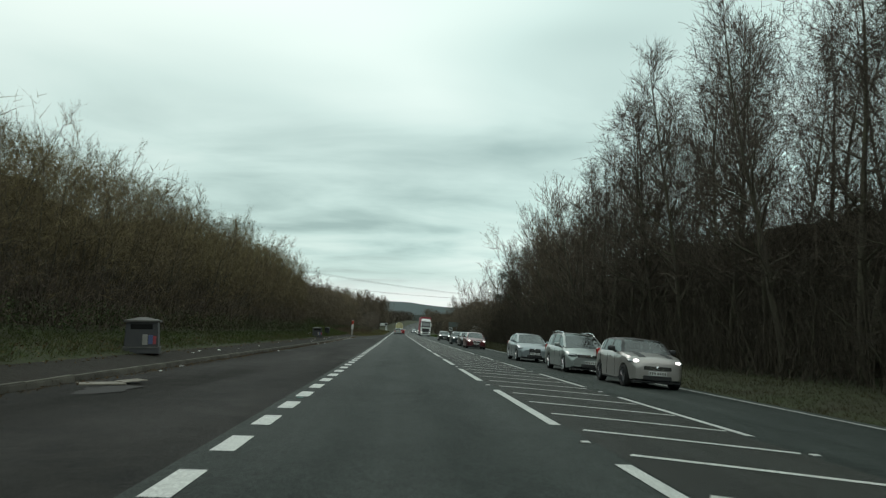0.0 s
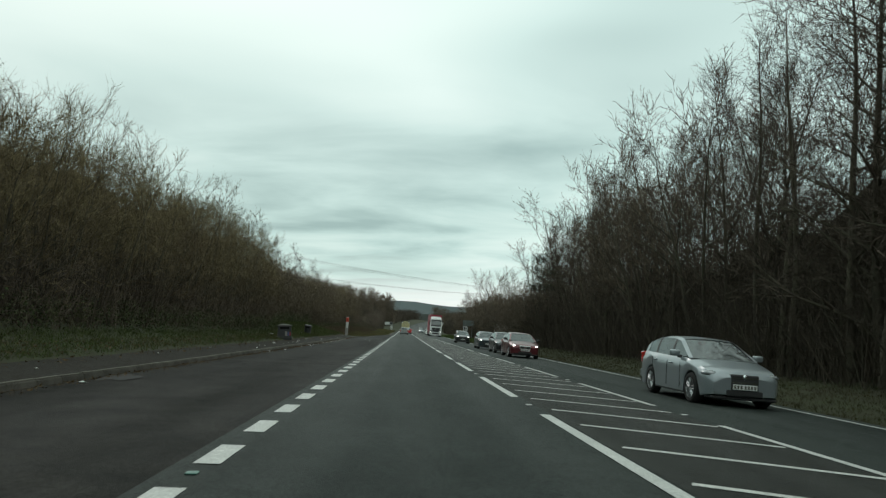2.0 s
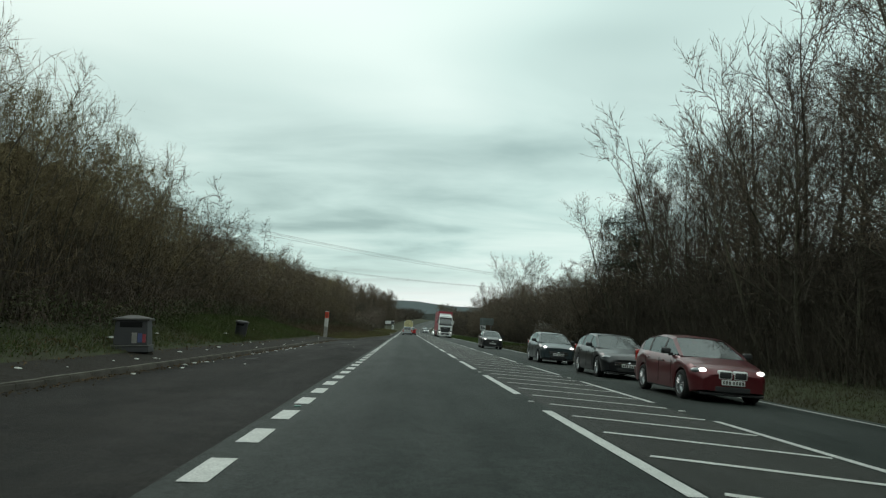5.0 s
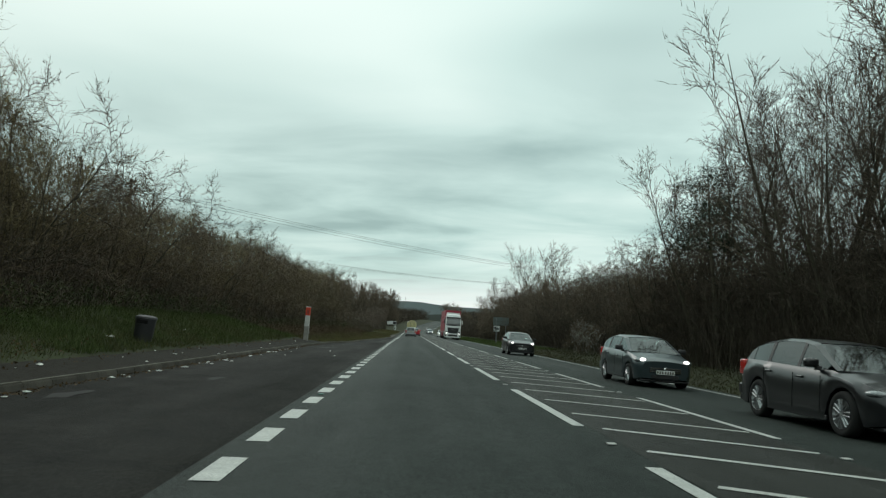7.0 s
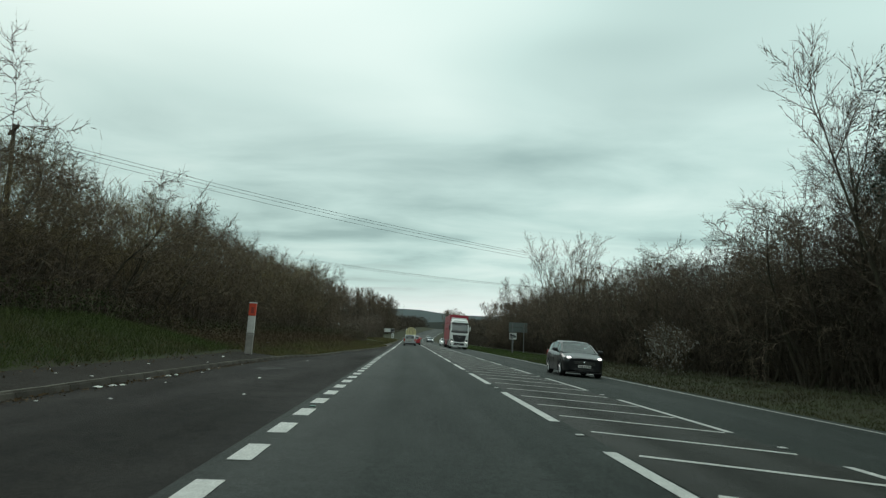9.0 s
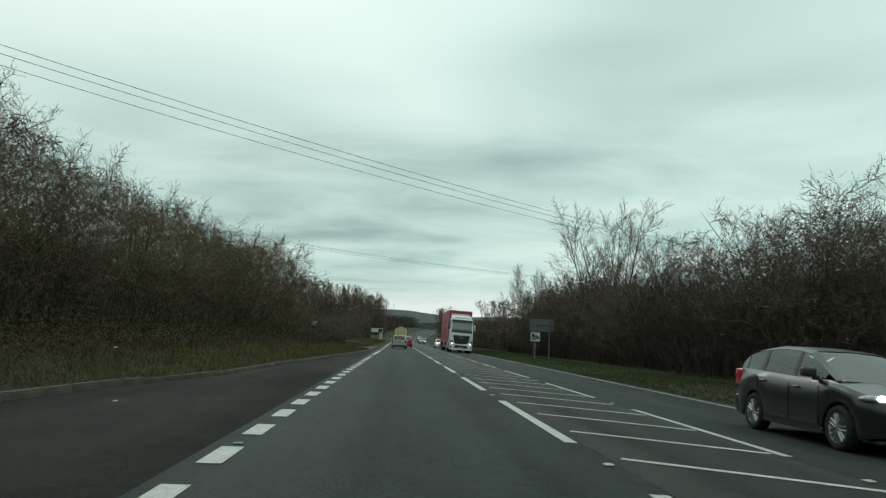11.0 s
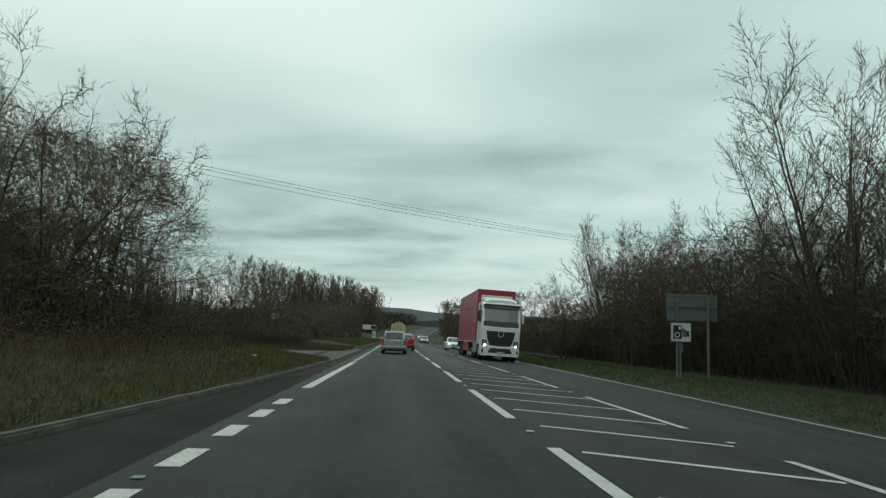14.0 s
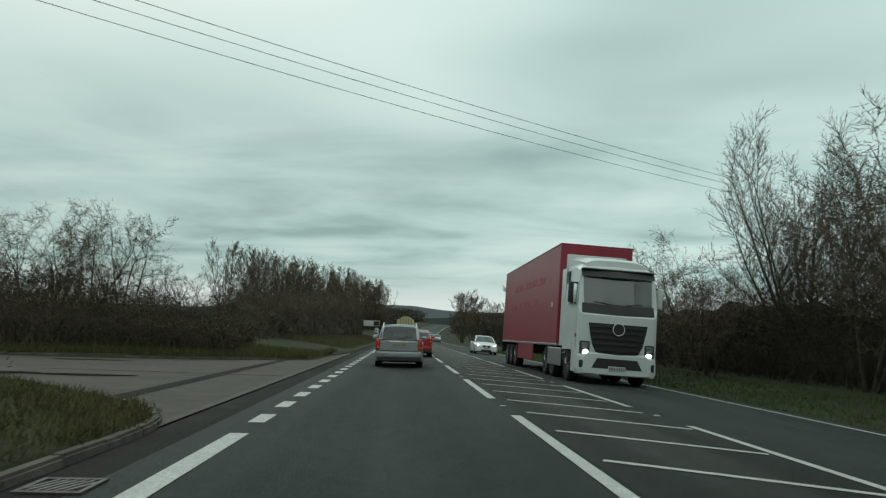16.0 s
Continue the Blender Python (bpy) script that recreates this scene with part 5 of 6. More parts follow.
        for k in range(3):
            z = g0 + (g1 - g0) * (k + 0.7) / 3.4
            box(bm, -gw + 0.03, gw - 0.03, h + 0.008, h + 0.02, z - 0.007, z + 0.007)
        part("grille_bar", bm, CHROME, gr)
        part("badge", blob(bmesh.new(), (0, h + 0.012, g1 - 0.05), (0.055, 0.02, 0.055)), CHROME, gr, smooth=True)
    lw, l0, l1 = lower
    part("air_intake", box(bmesh.new(), -lw, lw, h - 0.25, h + 0.006, l0, l1, 0.03, 2), TRIM, ob)
    part("front_lip", box(bmesh.new(), -0.40 * W, 0.40 * W, h - 0.30, h - 0.03, 0.17, 0.23, 0.02), TRIM, ob)
    plate(ob, h + 0.022, 0.44 if not kidney else 0.46, PLATE_WHITE, 1)
    part("rear_bumper", box(bmesh.new(), -0.46 * W, 0.46 * W, -h - 0.035, -h + 0.25, 0.36, 0.56, 0.04, 3), paint_mat, ob, smooth=True)
    part("bumper_strip", box(bmesh.new(), -0.44 * W, 0.44 * W, -h - 0.03, -h + 0.15, 0.24, 0.37, 0.015), TRIM, ob)
    plate(ob, -h - 0.016, 0.80, PLATE_YELLOW, -1)
    part("tailgate_gap", box(bmesh.new(), -0.40 * W, 0.40 * W, -h - 0.006, -h + 0.01, 0.585, 0.60), SEAM, ob)
    part("plate_trim", box(bmesh.new(), -0.36, 0.36, -h - 0.03, -h + 0.02, 0.885, 0.925, 0.01), CHROME, ob)
    part("exhaust", rod(bmesh.new(), (-0.45, -h + 0.2, 0.24), (-0.45, -h - 0.01, 0.24), 0.03), CHROME, ob)
    # rear wiper on the back window
    ym = (yr + roof_pts[-2][0]) / 2
    part("wiper", rod(bmesh.new(), (0.0, yr - 0.005, belt(yr) + 0.05), (0.42, ym - 0.05, roof(ym) - 0.10), 0.010, sides=5), TRIM, ob)
    if stripes:
        for s in (1, -1):
            bm = strip([[(s * 0.30, y, belt(y) + 0.040), (s * 0.50, y, belt(y) + 0.030)] for y in steps(yw + 0.02, h - 0.18, 0.1)])
            part("bonnet_stripe", bm, TRIM, ob)
    if seats:
        for sx in (-0.36, 0.36):
            for sy in (-0.05, -0.95):
                bm = box(bmesh.new(), sx - 0.22, sx + 0.22, sy - 0.30, sy - 0.17, belt(0) - 0.4, belt(0) + 0.12, 0.05)
                box(bm, sx - 0.12, sx + 0.12, sy - 0.29, sy - 0.19, belt(0) + 0.12, belt(0) + 0.30, 0.04)
                part("seat", bm, SEAT, ob)
        part("dashboard", box(bmesh.new(), -0.62, 0.62, yw - 0.75, yw - 0.25, belt(yw) - 0.15, belt(yw) + 0.02, 0.04), SEAT, ob)
        part("steering_wheel", rod(bmesh.new(), (0.36, yw - 0.80, belt(0) + 0.02), (0.36, yw - 0.77, belt(0) + 0.03), 0.18, sides=14), SEAT, ob)
    for ya in axles:
        for s in (1, -1):
            add_wheel(ob, s * (W / 2 - 0.125), ya, wheel, 0.215, dark_rims)
    part("underbody", box(bmesh.new(), -0.36 * W, 0.36 * W, -h + 0.2, h - 0.2, 0.19, 0.5), TRIM, ob)
    return ob


def stand(x, y, heading, extra=0.0):
    """A pose on the road; heading 0 drives along +y, 180 towards the camera."""
    fall = math.atan(-(cross(x + 0.8) - cross(x - 0.8)) / 1.6)
    return Matrix.Translation((x + road_x(y), y, road_z(y) + cross(x) + extra)) @ Euler((0, 0, radians(heading))).to_matrix().to_4x4() @ Euler((0, fall if abs(heading) < 90 else -fall, 0)).to_matrix().to_4x4()


HATCH = dict(belt=[(2.15, 0.60), (2.06, 0.70), (1.85, 0.78), (1.0, 0.96), (0, 0.97), (-1.3, 1.02), (-1.95, 1.03), (-2.10, 0.97), (-2.15, 0.90)], roof=[(1.10, 0.965), (0.25, 1.39), (-0.1, 1.44), (-0.7, 1.46), (-1.45, 1.38), (-1.75, 1.30), (-2.08, 1.0)])
ESTATE = dict(belt=[(2.25, 0.60), (2.16, 0.70), (1.9, 0.79), (1.1, 0.95), (0, 0.95), (-1.5, 0.99), (-2.1, 1.0), (-2.22, 0.96), (-2.25, 0.90)], roof=[(1.2, 0.955), (0.35, 1.42), (0.0, 1.49), (-0.8, 1.53), (-1.7, 1.50), (-1.98, 1.45), (-2.20, 0.98)])
SMALL = dict(belt=[(1.83, 0.66), (1.78, 0.78), (1.60, 0.87), (0.85, 0.97), (0, 0.97), (-1.0, 0.98), (-1.65, 0.98), (-1.78, 0.93), (-1.83, 0.85)], roof=[(0.82, 0.975), (0.46, 1.31), (0.25, 1.375), (-0.5, 1.40), (-1.25, 1.375), (-1.52, 1.32), (-1.78, 0.99)])
SALOON = dict(belt=[(2.3, 0.58), (2.2, 0.68), (1.95, 0.76), (1.0, 0.93), (0, 0.95), (-1.3, 1.0), (-2.1, 1.0), (-2.26, 0.96), (-2.3, 0.9)], roof=[(1.1, 0.94), (0.3, 1.36), (0.0, 1.41), (-0.6, 1.42), (-1.1, 1.33), (-1.4, 1.22), (-1.85, 1.0)])

GREY_SILVER = car_paint("silver_grey_paint", (0.30, 0.32, 0.325), 0.45)
CHAMPAGNE = car_paint("champagne_paint", (0.33, 0.31, 0.295), 0.5)
PALE_SILVER = car_paint("pale_silver_paint", (0.30, 0.325, 0.315), 0.45)
BLUE_GREY = car_paint("blue_grey_paint", (0.25, 0.28, 0.295), 0.45)
DARK_RED = car_paint("dark_red_paint", (0.10, 0.012, 0.016), 0.3)
BLACK = car_paint("black_paint", (0.006, 0.0065, 0.008), 0.0, 0.3)
GREY_DARK = car_paint("dark_grey_paint", (0.030, 0.044, 0.049), 0.2)
WHITE = car_paint("white_paint", (0.68, 0.70, 0.69), 0.0)
RED = car_paint("red_paint", (0.42, 0.012, 0.022), 0.1)

car(stand(0.25, 186.2, 0), "silver estate car with roof bars driving along the lane", GREY_SILVER, L=4.5, W=1.76, H=1.5, **ESTATE, rails=True, lit=False, axles=(1.38, -1.32), wheel=0.315, tail=(0.62, 1.02), pillars=(0.1, -0.85), group="cars on the road")
car(stand(1.15, 199.5, 0), "bright red hatchback with a dark rear window driving away", RED, L=4.1, W=1.74, **HATCH, lit=False, axles=(1.28, -1.24), wheel=0.31, group="cars on the road")
car(stand(7.25, 22.25, 180), "champagne small hatchback with black roof and bonnet stripes", CHAMPAGNE, L=3.66, W=1.68, **SMALL, roof_mat=TRIM, stripes=True, axles=(1.22, -1.22), wheel=0.31, grille=(0.40, 0.52, 0.64), lower=(0.42, 0.24, 0.38), lamps_z=0.74, dark_rims=True, pillars=(-0.25, -1.0), group="oncoming cars")
car(stand(7.25, 29.8, 180), "pale silver estate car with roof bars and lit fog lamps", PALE_SILVER, L=4.7, W=1.82, **ESTATE, rails=True, lit=False, fogs=True, axles=(1.45, -1.3), wheel=0.325, grille=(0.52, 0.60, 0.72), group="oncoming cars")
car(stand(7.1, 40.2, 180), "blue-grey hatchback with a tall dark grille", BLUE_GREY, L=4.3, W=1.77, **HATCH, lit=False, axles=(1.36, -1.22), wheel=0.325, grille=(0.30, 0.36, 0.70), group="oncoming cars")
car(stand(7.15, 75.3, 180), "black hatchback with silver alloy wheels", BLACK, L=4.3, W=1.82, **HATCH, lit=False, axles=(1.34, -1.30), wheel=0.335, grille=(0.50, 0.40, 0.56), group="oncoming cars")
car(stand(7.0, 67.4, 180), "dark red hatchback with twin rounded grilles and lit headlights", DARK_RED, L=4.3, W=1.80, **HATCH, kidney=True, axles=(1.36, -1.30), wheel=0.325, group="oncoming cars")
car(stand(7.0, 85.6, 180), "dark grey small hatchback with lit headlights", GREY_DARK, L=4.05, W=1.73, **HATCH, lamps_z=0.74, axles=(1.26, -1.22), wheel=0.31, grille=(0.46, 0.42, 0.58), group="oncoming cars")
car(stand(7.0, 111.4, 180), "black small hatchback with bright daytime lamps", BLACK, L=3.97, W=1.74, **HATCH, lamps_z=0.75, axles=(1.24, -1.22), wheel=0.31, grille=(0.44, 0.50, 0.64), group="oncoming cars")
car(stand(6.75, 216.1, 180), "white saloon car with lit headlights", WHITE, L=4.6, W=1.81, **SALOON, kidney=True, axles=(1.42, -1.36), wheel=0.33, group="oncoming cars")
for x, y, turn, mat, lab in ((6.9, 302, 180, BLUE_GREY, "grey oncoming car with lit headlights"), (6.8, 311, 180, GREY_DARK, "dark oncoming car with lit headlights"), (6.9, 366, 178, PALE_SILVER, "pale oncoming car with lit headlights"), (0.6, 275, 0, GREY_DARK, "dark grey car in the queue"), (0.5, 284, 0, BLACK, "black car in the queue"), (0.5, 293, 0, BLUE_GREY, "blue-grey car in the queue"), (0.4, 302, -1, BLACK, "black car in the queue"), (0.4, 314, -2, GREY_DARK, "dark grey car in the queue"), (0.4, 327, -4, PALE_SILVER, "silver car in the queue"), (0.4, 341, -5, BLACK, "black car in the queue")):
    car(stand(x, y, turn), lab, mat, **HATCH, seats=False, lit=turn > 90, group="oncoming cars" if turn > 90 else "cars on the road")

# ---- the articulated lorry ----
LORRY_RED = material("red_trailer_skin", (0.27, 0.010, 0.028), 0.40, grain=[(0.4, 0.6, (0.21, 0.012, 0.026)), ((2, 0.25, 0.3), 0.4, (0.31, 0.035, 0.05))], bump=0.15, bump_scale=2)
LORRY_WHITE = material("white_cab_paint", (0.66, 0.69, 0.68), 0.32, grain=[(1.2, 0.4, (0.56, 0.58, 0.57)), (25, 0.2, (0.42, 0.42, 0.40))], coat=0.4)
FADED = material("faded_lettering", (0.40, 0.10, 0.12), 0.6, grain=[(6, 0.9, (0.29, 0.02, 0.035))])
ALU = material("aluminium", (0.42, 0.42, 0.42), 0.4, 0.9, grain=[(8, 0.5, (0.25, 0.25, 0.25))])


def lorry(at):
    """Forward is +y; the origin lies on the ground under the cab's front."""
    ob = thing("lorry", at, "articulated lorry with white cab and red box trailer", "lorry")
    W = 1.245
    # cab shell: half sections from the front backwards
    rows = []
    for y, w, z0, z1 in ((0.0, 1.10, 0.42, 2.10), (-0.05, 1.20, 0.36, 2.16), (-0.14, W, 0.34, 2.36)):
        rows.append((y, [(0, z0), (w * 0.96, z0), (w, z0 + 0.12), (w, z1 - 0.2), (w * 0.985, z1), (0, z1)]))
    part("cab_front", loft(rows), LORRY_WHITE, ob, smooth=False)
    rows = []
    for y, z0, z1, w in ((-0.14, 2.30, 2.42, W), (-0.30, 1.0, 3.36, W - 0.01), (-0.42, 1.0, 3.62, W - 0.02), (-0.8, 1.0, 3.74, W - 0.03), (-1.5, 1.0, 3.80, W - 0.03), (-2.15, 1.0, 3.80, W - 0.04)):
        rows.append((y, [(0, z0), (w, z0), (w, min(z1 - 0.1, 2.5)), (w * 0.97, z1 - 0.14), (w * 0.86, z1 - 0.02), (0, z1 + 0.02)]))
    part("cab", loft(rows), LORRY_WHITE, ob)
    glass = strip([[(-1.06, -0.125, 2.44), (-0.5, -0.105, 2.44), (0.5, -0.105, 2.44), (1.06, -0.125, 2.44)], [(-1.08, -0.285, 3.28), (-0.5, -0.265, 3.28), (0.5, -0.265, 3.28), (1.08, -0.285, 3.28)]])
    part("windscreen", glass, material("lorry_glass", (0.045, 0.060, 0.057), 0.06, shine=0.9, coat=0.8), ob, "dark windscreen glass")
    part("screen_base", strip([[(-1.13, -0.035, 2.16), (0, -0.02, 2.12), (1.13, -0.035, 2.16)], [(-1.12, -0.125, 2.46), (0, -0.10, 2.46), (1.12, -0.125, 2.46)]]), TRIM, ob)
    part("sun_visor", strip([[(-1.15, -0.20, 3.30), (0, -0.10, 3.30), (1.15, -0.20, 3.30)], [(-1.15, -0.30, 3.52), (0, -0.22, 3.52), (1.15, -0.30, 3.52)]]), TRIM, ob)
    part("visor_edge", box(bmesh.new(), -1.15, 1.15, -0.40, -0.20, 3.50, 3.56, 0.02), TRIM, ob)
    part("roof_fairing", loft([(-0.55, [(0, 3.6), (0.95, 3.6), (0.98, 3.74), (0.7, 3.84), (0, 3.86)]), (-1.1, [(0, 3.6), (1.05, 3.6), (1.08, 3.86), (0.8, 3.98), (0, 4.0)]), (-2.0, [(0, 3.6), (1.12, 3.6), (1.15, 3.98), (0.9, 4.08), (0, 4.10)])]), LORRY_WHITE, ob)
    for s in (1, -1):
        part("wiper", rod(bmesh.new(), (s * 0.25, -0.09, 2.46), (s * 0.75, -0.10, 2.52), 0.012, sides=5), TRIM, ob)
    # grille: a tapering black panel with bars
    gz = [(1.86, 0.92), (1.70, 0.89), (1.45, 0.84), (1.20, 0.78), (0.98, 0.66), (0.88, 0.40)]
    gr = part("grille", strip([[(-w, 0.012, z), (0, 0.035, z), (w, 0.012, z)] for z, w in gz]), TRIM, ob)
    bm = bmesh.new()
    for k in range(5):
        z = 1.77 - 0.175 * k
        w = float(np.interp(-z, [-a for a, _ in gz], [b for _, b in gz])) - 0.03
        for sx in (-1, 1):
            m = Matrix.Translation((sx * w / 2, 0.045, z)) @ Euler((0, 0, -sx * 0.03)).to_matrix().to_4x4()
            bmesh.ops.create_cube(bm, size=1.0, matrix=m @ Matrix.Diagonal((w, 0.05, 0.06, 1)))
    part("grille_bar", bm, material("grille_plastic", (0.03, 0.03, 0.032), 0.4), gr)
    bm = bmesh.new()
    bmesh.ops.create_circle(bm, segments=28, radius=0.19, matrix=Matrix.Translation((0, 0.085, 1.70)) @ Euler((math.pi / 2, 0, 0)).to_matrix().to_4x4())
    bmesh.ops.create_cone(bm, cap_ends=True, segments=28, radius1=0.19, radius2=0.17, depth=0.03, matrix=Matrix.Translation((0, 0.08, 1.70)) @ Euler((math.pi / 2, 0, 0)).to_matrix().to_4x4())
    part("badge", bm, TRIM, gr, "round badge")
    bm = bmesh.new()
    for k in range(28):
        a, b = 6.2832 * k / 28, 6.2832 * (k + 1) / 28
        rod(bm, (0.18 * math.cos(a), 0.10, 1.70 + 0.18 * math.sin(a)), (0.18 * math.cos(b), 0.10, 1.70 + 0.18 * math.sin(b)), 0.014, sides=5)
    # Chrome ring: plain pale paint stands in for its bright reflection.
    part("badge_ring", bm, PLATE_WHITE, gr, "chrome ring painted pale for its shine")
    # bumper with lamps
    part("bumper", loft([(0.06, [(0, 0.32), (0.98, 0.34), (1.04, 0.46), (1.02, 0.80), (0.9, 0.92), (0, 0.90)]), (0.0, [(0, 0.30), (1.16, 0.30), (1.22, 0.44), (1.20, 0.84), (1.05, 0.98), (0, 0.96)]), (-0.35, [(0, 0.30), (1.20, 0.30), (1.25, 0.44), (1.25, 0.9), (1.2, 1.0), (0, 1.0)])]), LORRY_WHITE, ob)
    part("air_intake", strip([[(-0.62, 0.066, 0.80), (0.62, 0.066, 0.80)], [(-0.78, 0.066, 0.50), (0.78, 0.066, 0.50)]]), TRIM, ob)
    plate(ob, 0.085, 0.52, PLATE_WHITE, 1)
    for s in (1, -1):
        housing = part("headlight", box(bmesh.new(), s * 1.0 - 0.16, s * 1.0 + 0.16, -0.25, 0.022, 0.88, 1.30, 0.05, 2), TRIM, ob)
        part("bulb", blob(bmesh.new(), (s * 0.98, 0.025, 0.96), (0.10, 0.04, 0.08)), LAMP_LIT, housing, "lit round headlamp", smooth=True)
        part("lamp_glass", box(bmesh.new(), s * 1.0 - 0.12, s * 1.0 + 0.12, 0.0, 0.03, 1.07, 1.25, 0.02), LAMP_CLEAR, housing)
        part("fog_lamp", box(bmesh.new(), s * 0.99 - 0.17, s * 0.99 + 0.17, -0.1, 0.055, 0.48, 0.72, 0.04, 2), TRIM, ob)
        part("side_window", strip([[(s * (W + 0.004), -0.42, 2.42), (s * (W + 0.004), -1.35, 2.42)], [(s * (W - 0.02), -0.50, 3.12), (s * (W - 0.02), -1.30, 3.12)]]), GLASS, ob)
        part("mirror", box(bmesh.new(), s * (W + 0.17) - 0.08, s * (W + 0.17) + 0.08, -0.55, -0.38, 2.45, 3.10, 0.05, 2), LORRY_WHITE if s < 0 else TRIM, ob, smooth=True)
        part("mirror_arm", rod(bmesh.new(), (s * W * 0.97, -0.45, 3.08), (s * (W + 0.17), -0.45, 3.08), 0.03), TRIM, ob)
        part("wheel_arch", loft([(y, [(0, 1.0), (W + 0.005, 1.0), (W + 0.005, 1.22), (0, 1.22)]) for y in (-0.75, -2.05)]) if s > 0 else box(bmesh.new(), -W - 0.004, W + 0.004, -2.0, -0.8, 1.02, 1.2), LORRY_WHITE, ob)
        bm = box(bmesh.new(), s * W - 0.25 * (s > 0), s * W + 0.25 * (s < 0), -0.74, -0.30, 0.34, 1.05, 0.02)
        part("cab_step", bm, LORRY_WHITE, ob)
        part("side_skirt", box(bmesh.new(), s * W - 0.03, s * W + 0.03, -4.3, -2.15, 0.42, 1.02, 0.02), LORRY_WHITE if s < 0 else ALU, ob)
        part("fuel_tank", rod(bmesh.new(), (s * 0.92, -2.3, 0.68), (s * 0.92, -3.6, 0.68), 0.27, sides=14), ALU, ob)
        part("indicator", box(bmesh.new(), s * W - 0.012, s * W + 0.012, -0.35, -0.2, 1.4, 1.5, 0.008), LAMP_AMBER, ob)
        part("air_deflector", box(bmesh.new(), s * (W - 0.05) - 0.02, s * (W - 0.05) + 0.02, -2.75, -2.15, 1.1, 3.7, 0.015), LORRY_WHITE, ob)
        part("air_intake_side", box(bmesh.new(), s * (W - 0.03) - 0.02, s * (W - 0.03) + 0.02, -1.95, -1.6, 3.15, 3.55, 0.01), TRIM, ob)
    part("chassis", box(bmesh.new(), -0.42, 0.42, -6.3, -0.4, 0.65, 0.98), TRIM, ob)
    for y in (-1.4, -4.95):
        for s in (1, -1):
            add_wheel(ob, s * 1.06, y, 0.51, 0.33, True)
    for s in (1, -1):
        add_wheel(ob, s * 1.06, -3.75, 0.51, 0.33, True)
    # trailer
    y0, y1 = -2.95, -16.55
    part("trailer_box", box(bmesh.new(), -1.275, 1.275, y1, y0, 1.12, 4.62, 0.05, 2), LORRY_RED, ob)
    part("front_panel", box(bmesh.new(), -1.05, 1.05, y0 - 0.01, y0 + 0.03, 2.0, 4.28, 0.02), LORRY_WHITE, ob, "pale panel on the trailer front")
    part("top_rail", box(bmesh.new(), -1.285, 1.285, y1, y0 + 0.004, 4.60, 4.66, 0.015), LORRY_RED, ob)
    part("bottom_rail", box(bmesh.new(), -1.285, 1.285, y1, y0, 1.08, 1.16, 0.01), ALU, ob)
    for s in (1, -1):
        for z, ya, yb in ((3.55, -5.6, -13.0), (2.75, -7.0, -13.4)):
            yy = ya
            k = 0
            while yy > yb:
                wd = (0.55, 0.9, 0.4, 0.7)[k % 4]
                part("faded_bar", box(bmesh.new(), s * 1.284 - 0.004, s * 1.284 + 0.004, yy - wd, yy, z - 0.13, z + 0.13), FADED, ob, "faded pale bar of worn lettering")
                yy -= wd + 0.22
                k += 1
        part("skirt", box(bmesh.new(), s * 1.25 - 0.02, s * 1.25 + 0.02, -11.2, -7.4, 0.42, 1.08, 0.02), LORRY_RED, ob)
        part("landing_leg", box(bmesh.new(), s * 0.8 - 0.06, s * 0.8 + 0.06, -6.9, -6.75, 0.1, 1.1), ALU, ob)
        part("side_marker", box(bmesh.new(), s * 1.285 - 0.01, s * 1.285 + 0.01, -4.0, -3.85, 2.45, 2.62, 0.005), PLATE_WHITE, ob)
        for y in (-12.0, -13.3, -14.6):
            add_wheel(ob, s * 1.08, y, 0.5, 0.36, True)
    part("trailer_chassis", box(bmesh.new(), -0.55, 0.55, -16.4, -6.5, 0.75, 1.1), TRIM, ob)
    part("rear_frame", box(bmesh.new(), -1.27, 1.27, y1 - 0.03, y1 + 0.02, 0.6, 1.1), TRIM, ob)
    return ob


lorry(stand(6.84, 179.9, 180))

# ---- the yellow tank lorry far ahead ----
YELLOW = material("yellow_tank_paint", (0.46, 0.42, 0.22), 0.5, grain=[(1.0, 0.6, (0.40, 0.36, 0.19))])
tanker = thing("tank_lorry", stand(0.75, 258, 0), "lorry carrying a pale yellow ribbed tank", "lorry")
part("tank", rod(bmesh.new(), (0, 0.2, 2.35), (0, 7.6, 2.35), 1.2, sides=28), YELLOW, tanker, smooth=False)
for k in range(7):
    part("tank_rib", rod(bmesh.new(), (0, 0.3 + 1.18 * k, 2.35), (0, 0.42 + 1.18 * k, 2.35), 1.25, sides=28), YELLOW, tanker)
bm = bmesh.new()
for k in (-0.75, -0.38, 0.0, 0.38, 0.75):
    box(bm, k - 0.03, k + 0.03, 0.15, 0.21, 2.35 - math.sqrt(1.3 - k * k), 2.35 + math.sqrt(1.3 - k * k))
part("tank_stripe", bm, TRIM, tanker)
part("chassis", box(bmesh.new(), -1.1, 1.1, 0.1, 9.8, 0.75, 1.12, 0.03), TRIM, tanker)
part("cab", box(bmesh.new(), -1.22, 1.22, 7.9, 9.9, 1.1, 3.3, 0.15, 2), LORRY_WHITE, tanker)
part("rear_bumper", box(bmesh.new(), -1.15, 1.15, 0.0, 0.1, 0.45, 0.75, 0.02), TRIM, tanker)
for s in (1, -1):
    part("tail_light", box(bmesh.new(), s * 0.95 - 0.18, s * 0.95 + 0.18, -0.02, 0.05, 0.82, 1.0, 0.02), LAMP_RED, tanker)
    for y in (1.3, 2.6, 8.9):
        add_wheel(tanker, s * 1.05, y, 0.5, 0.34)


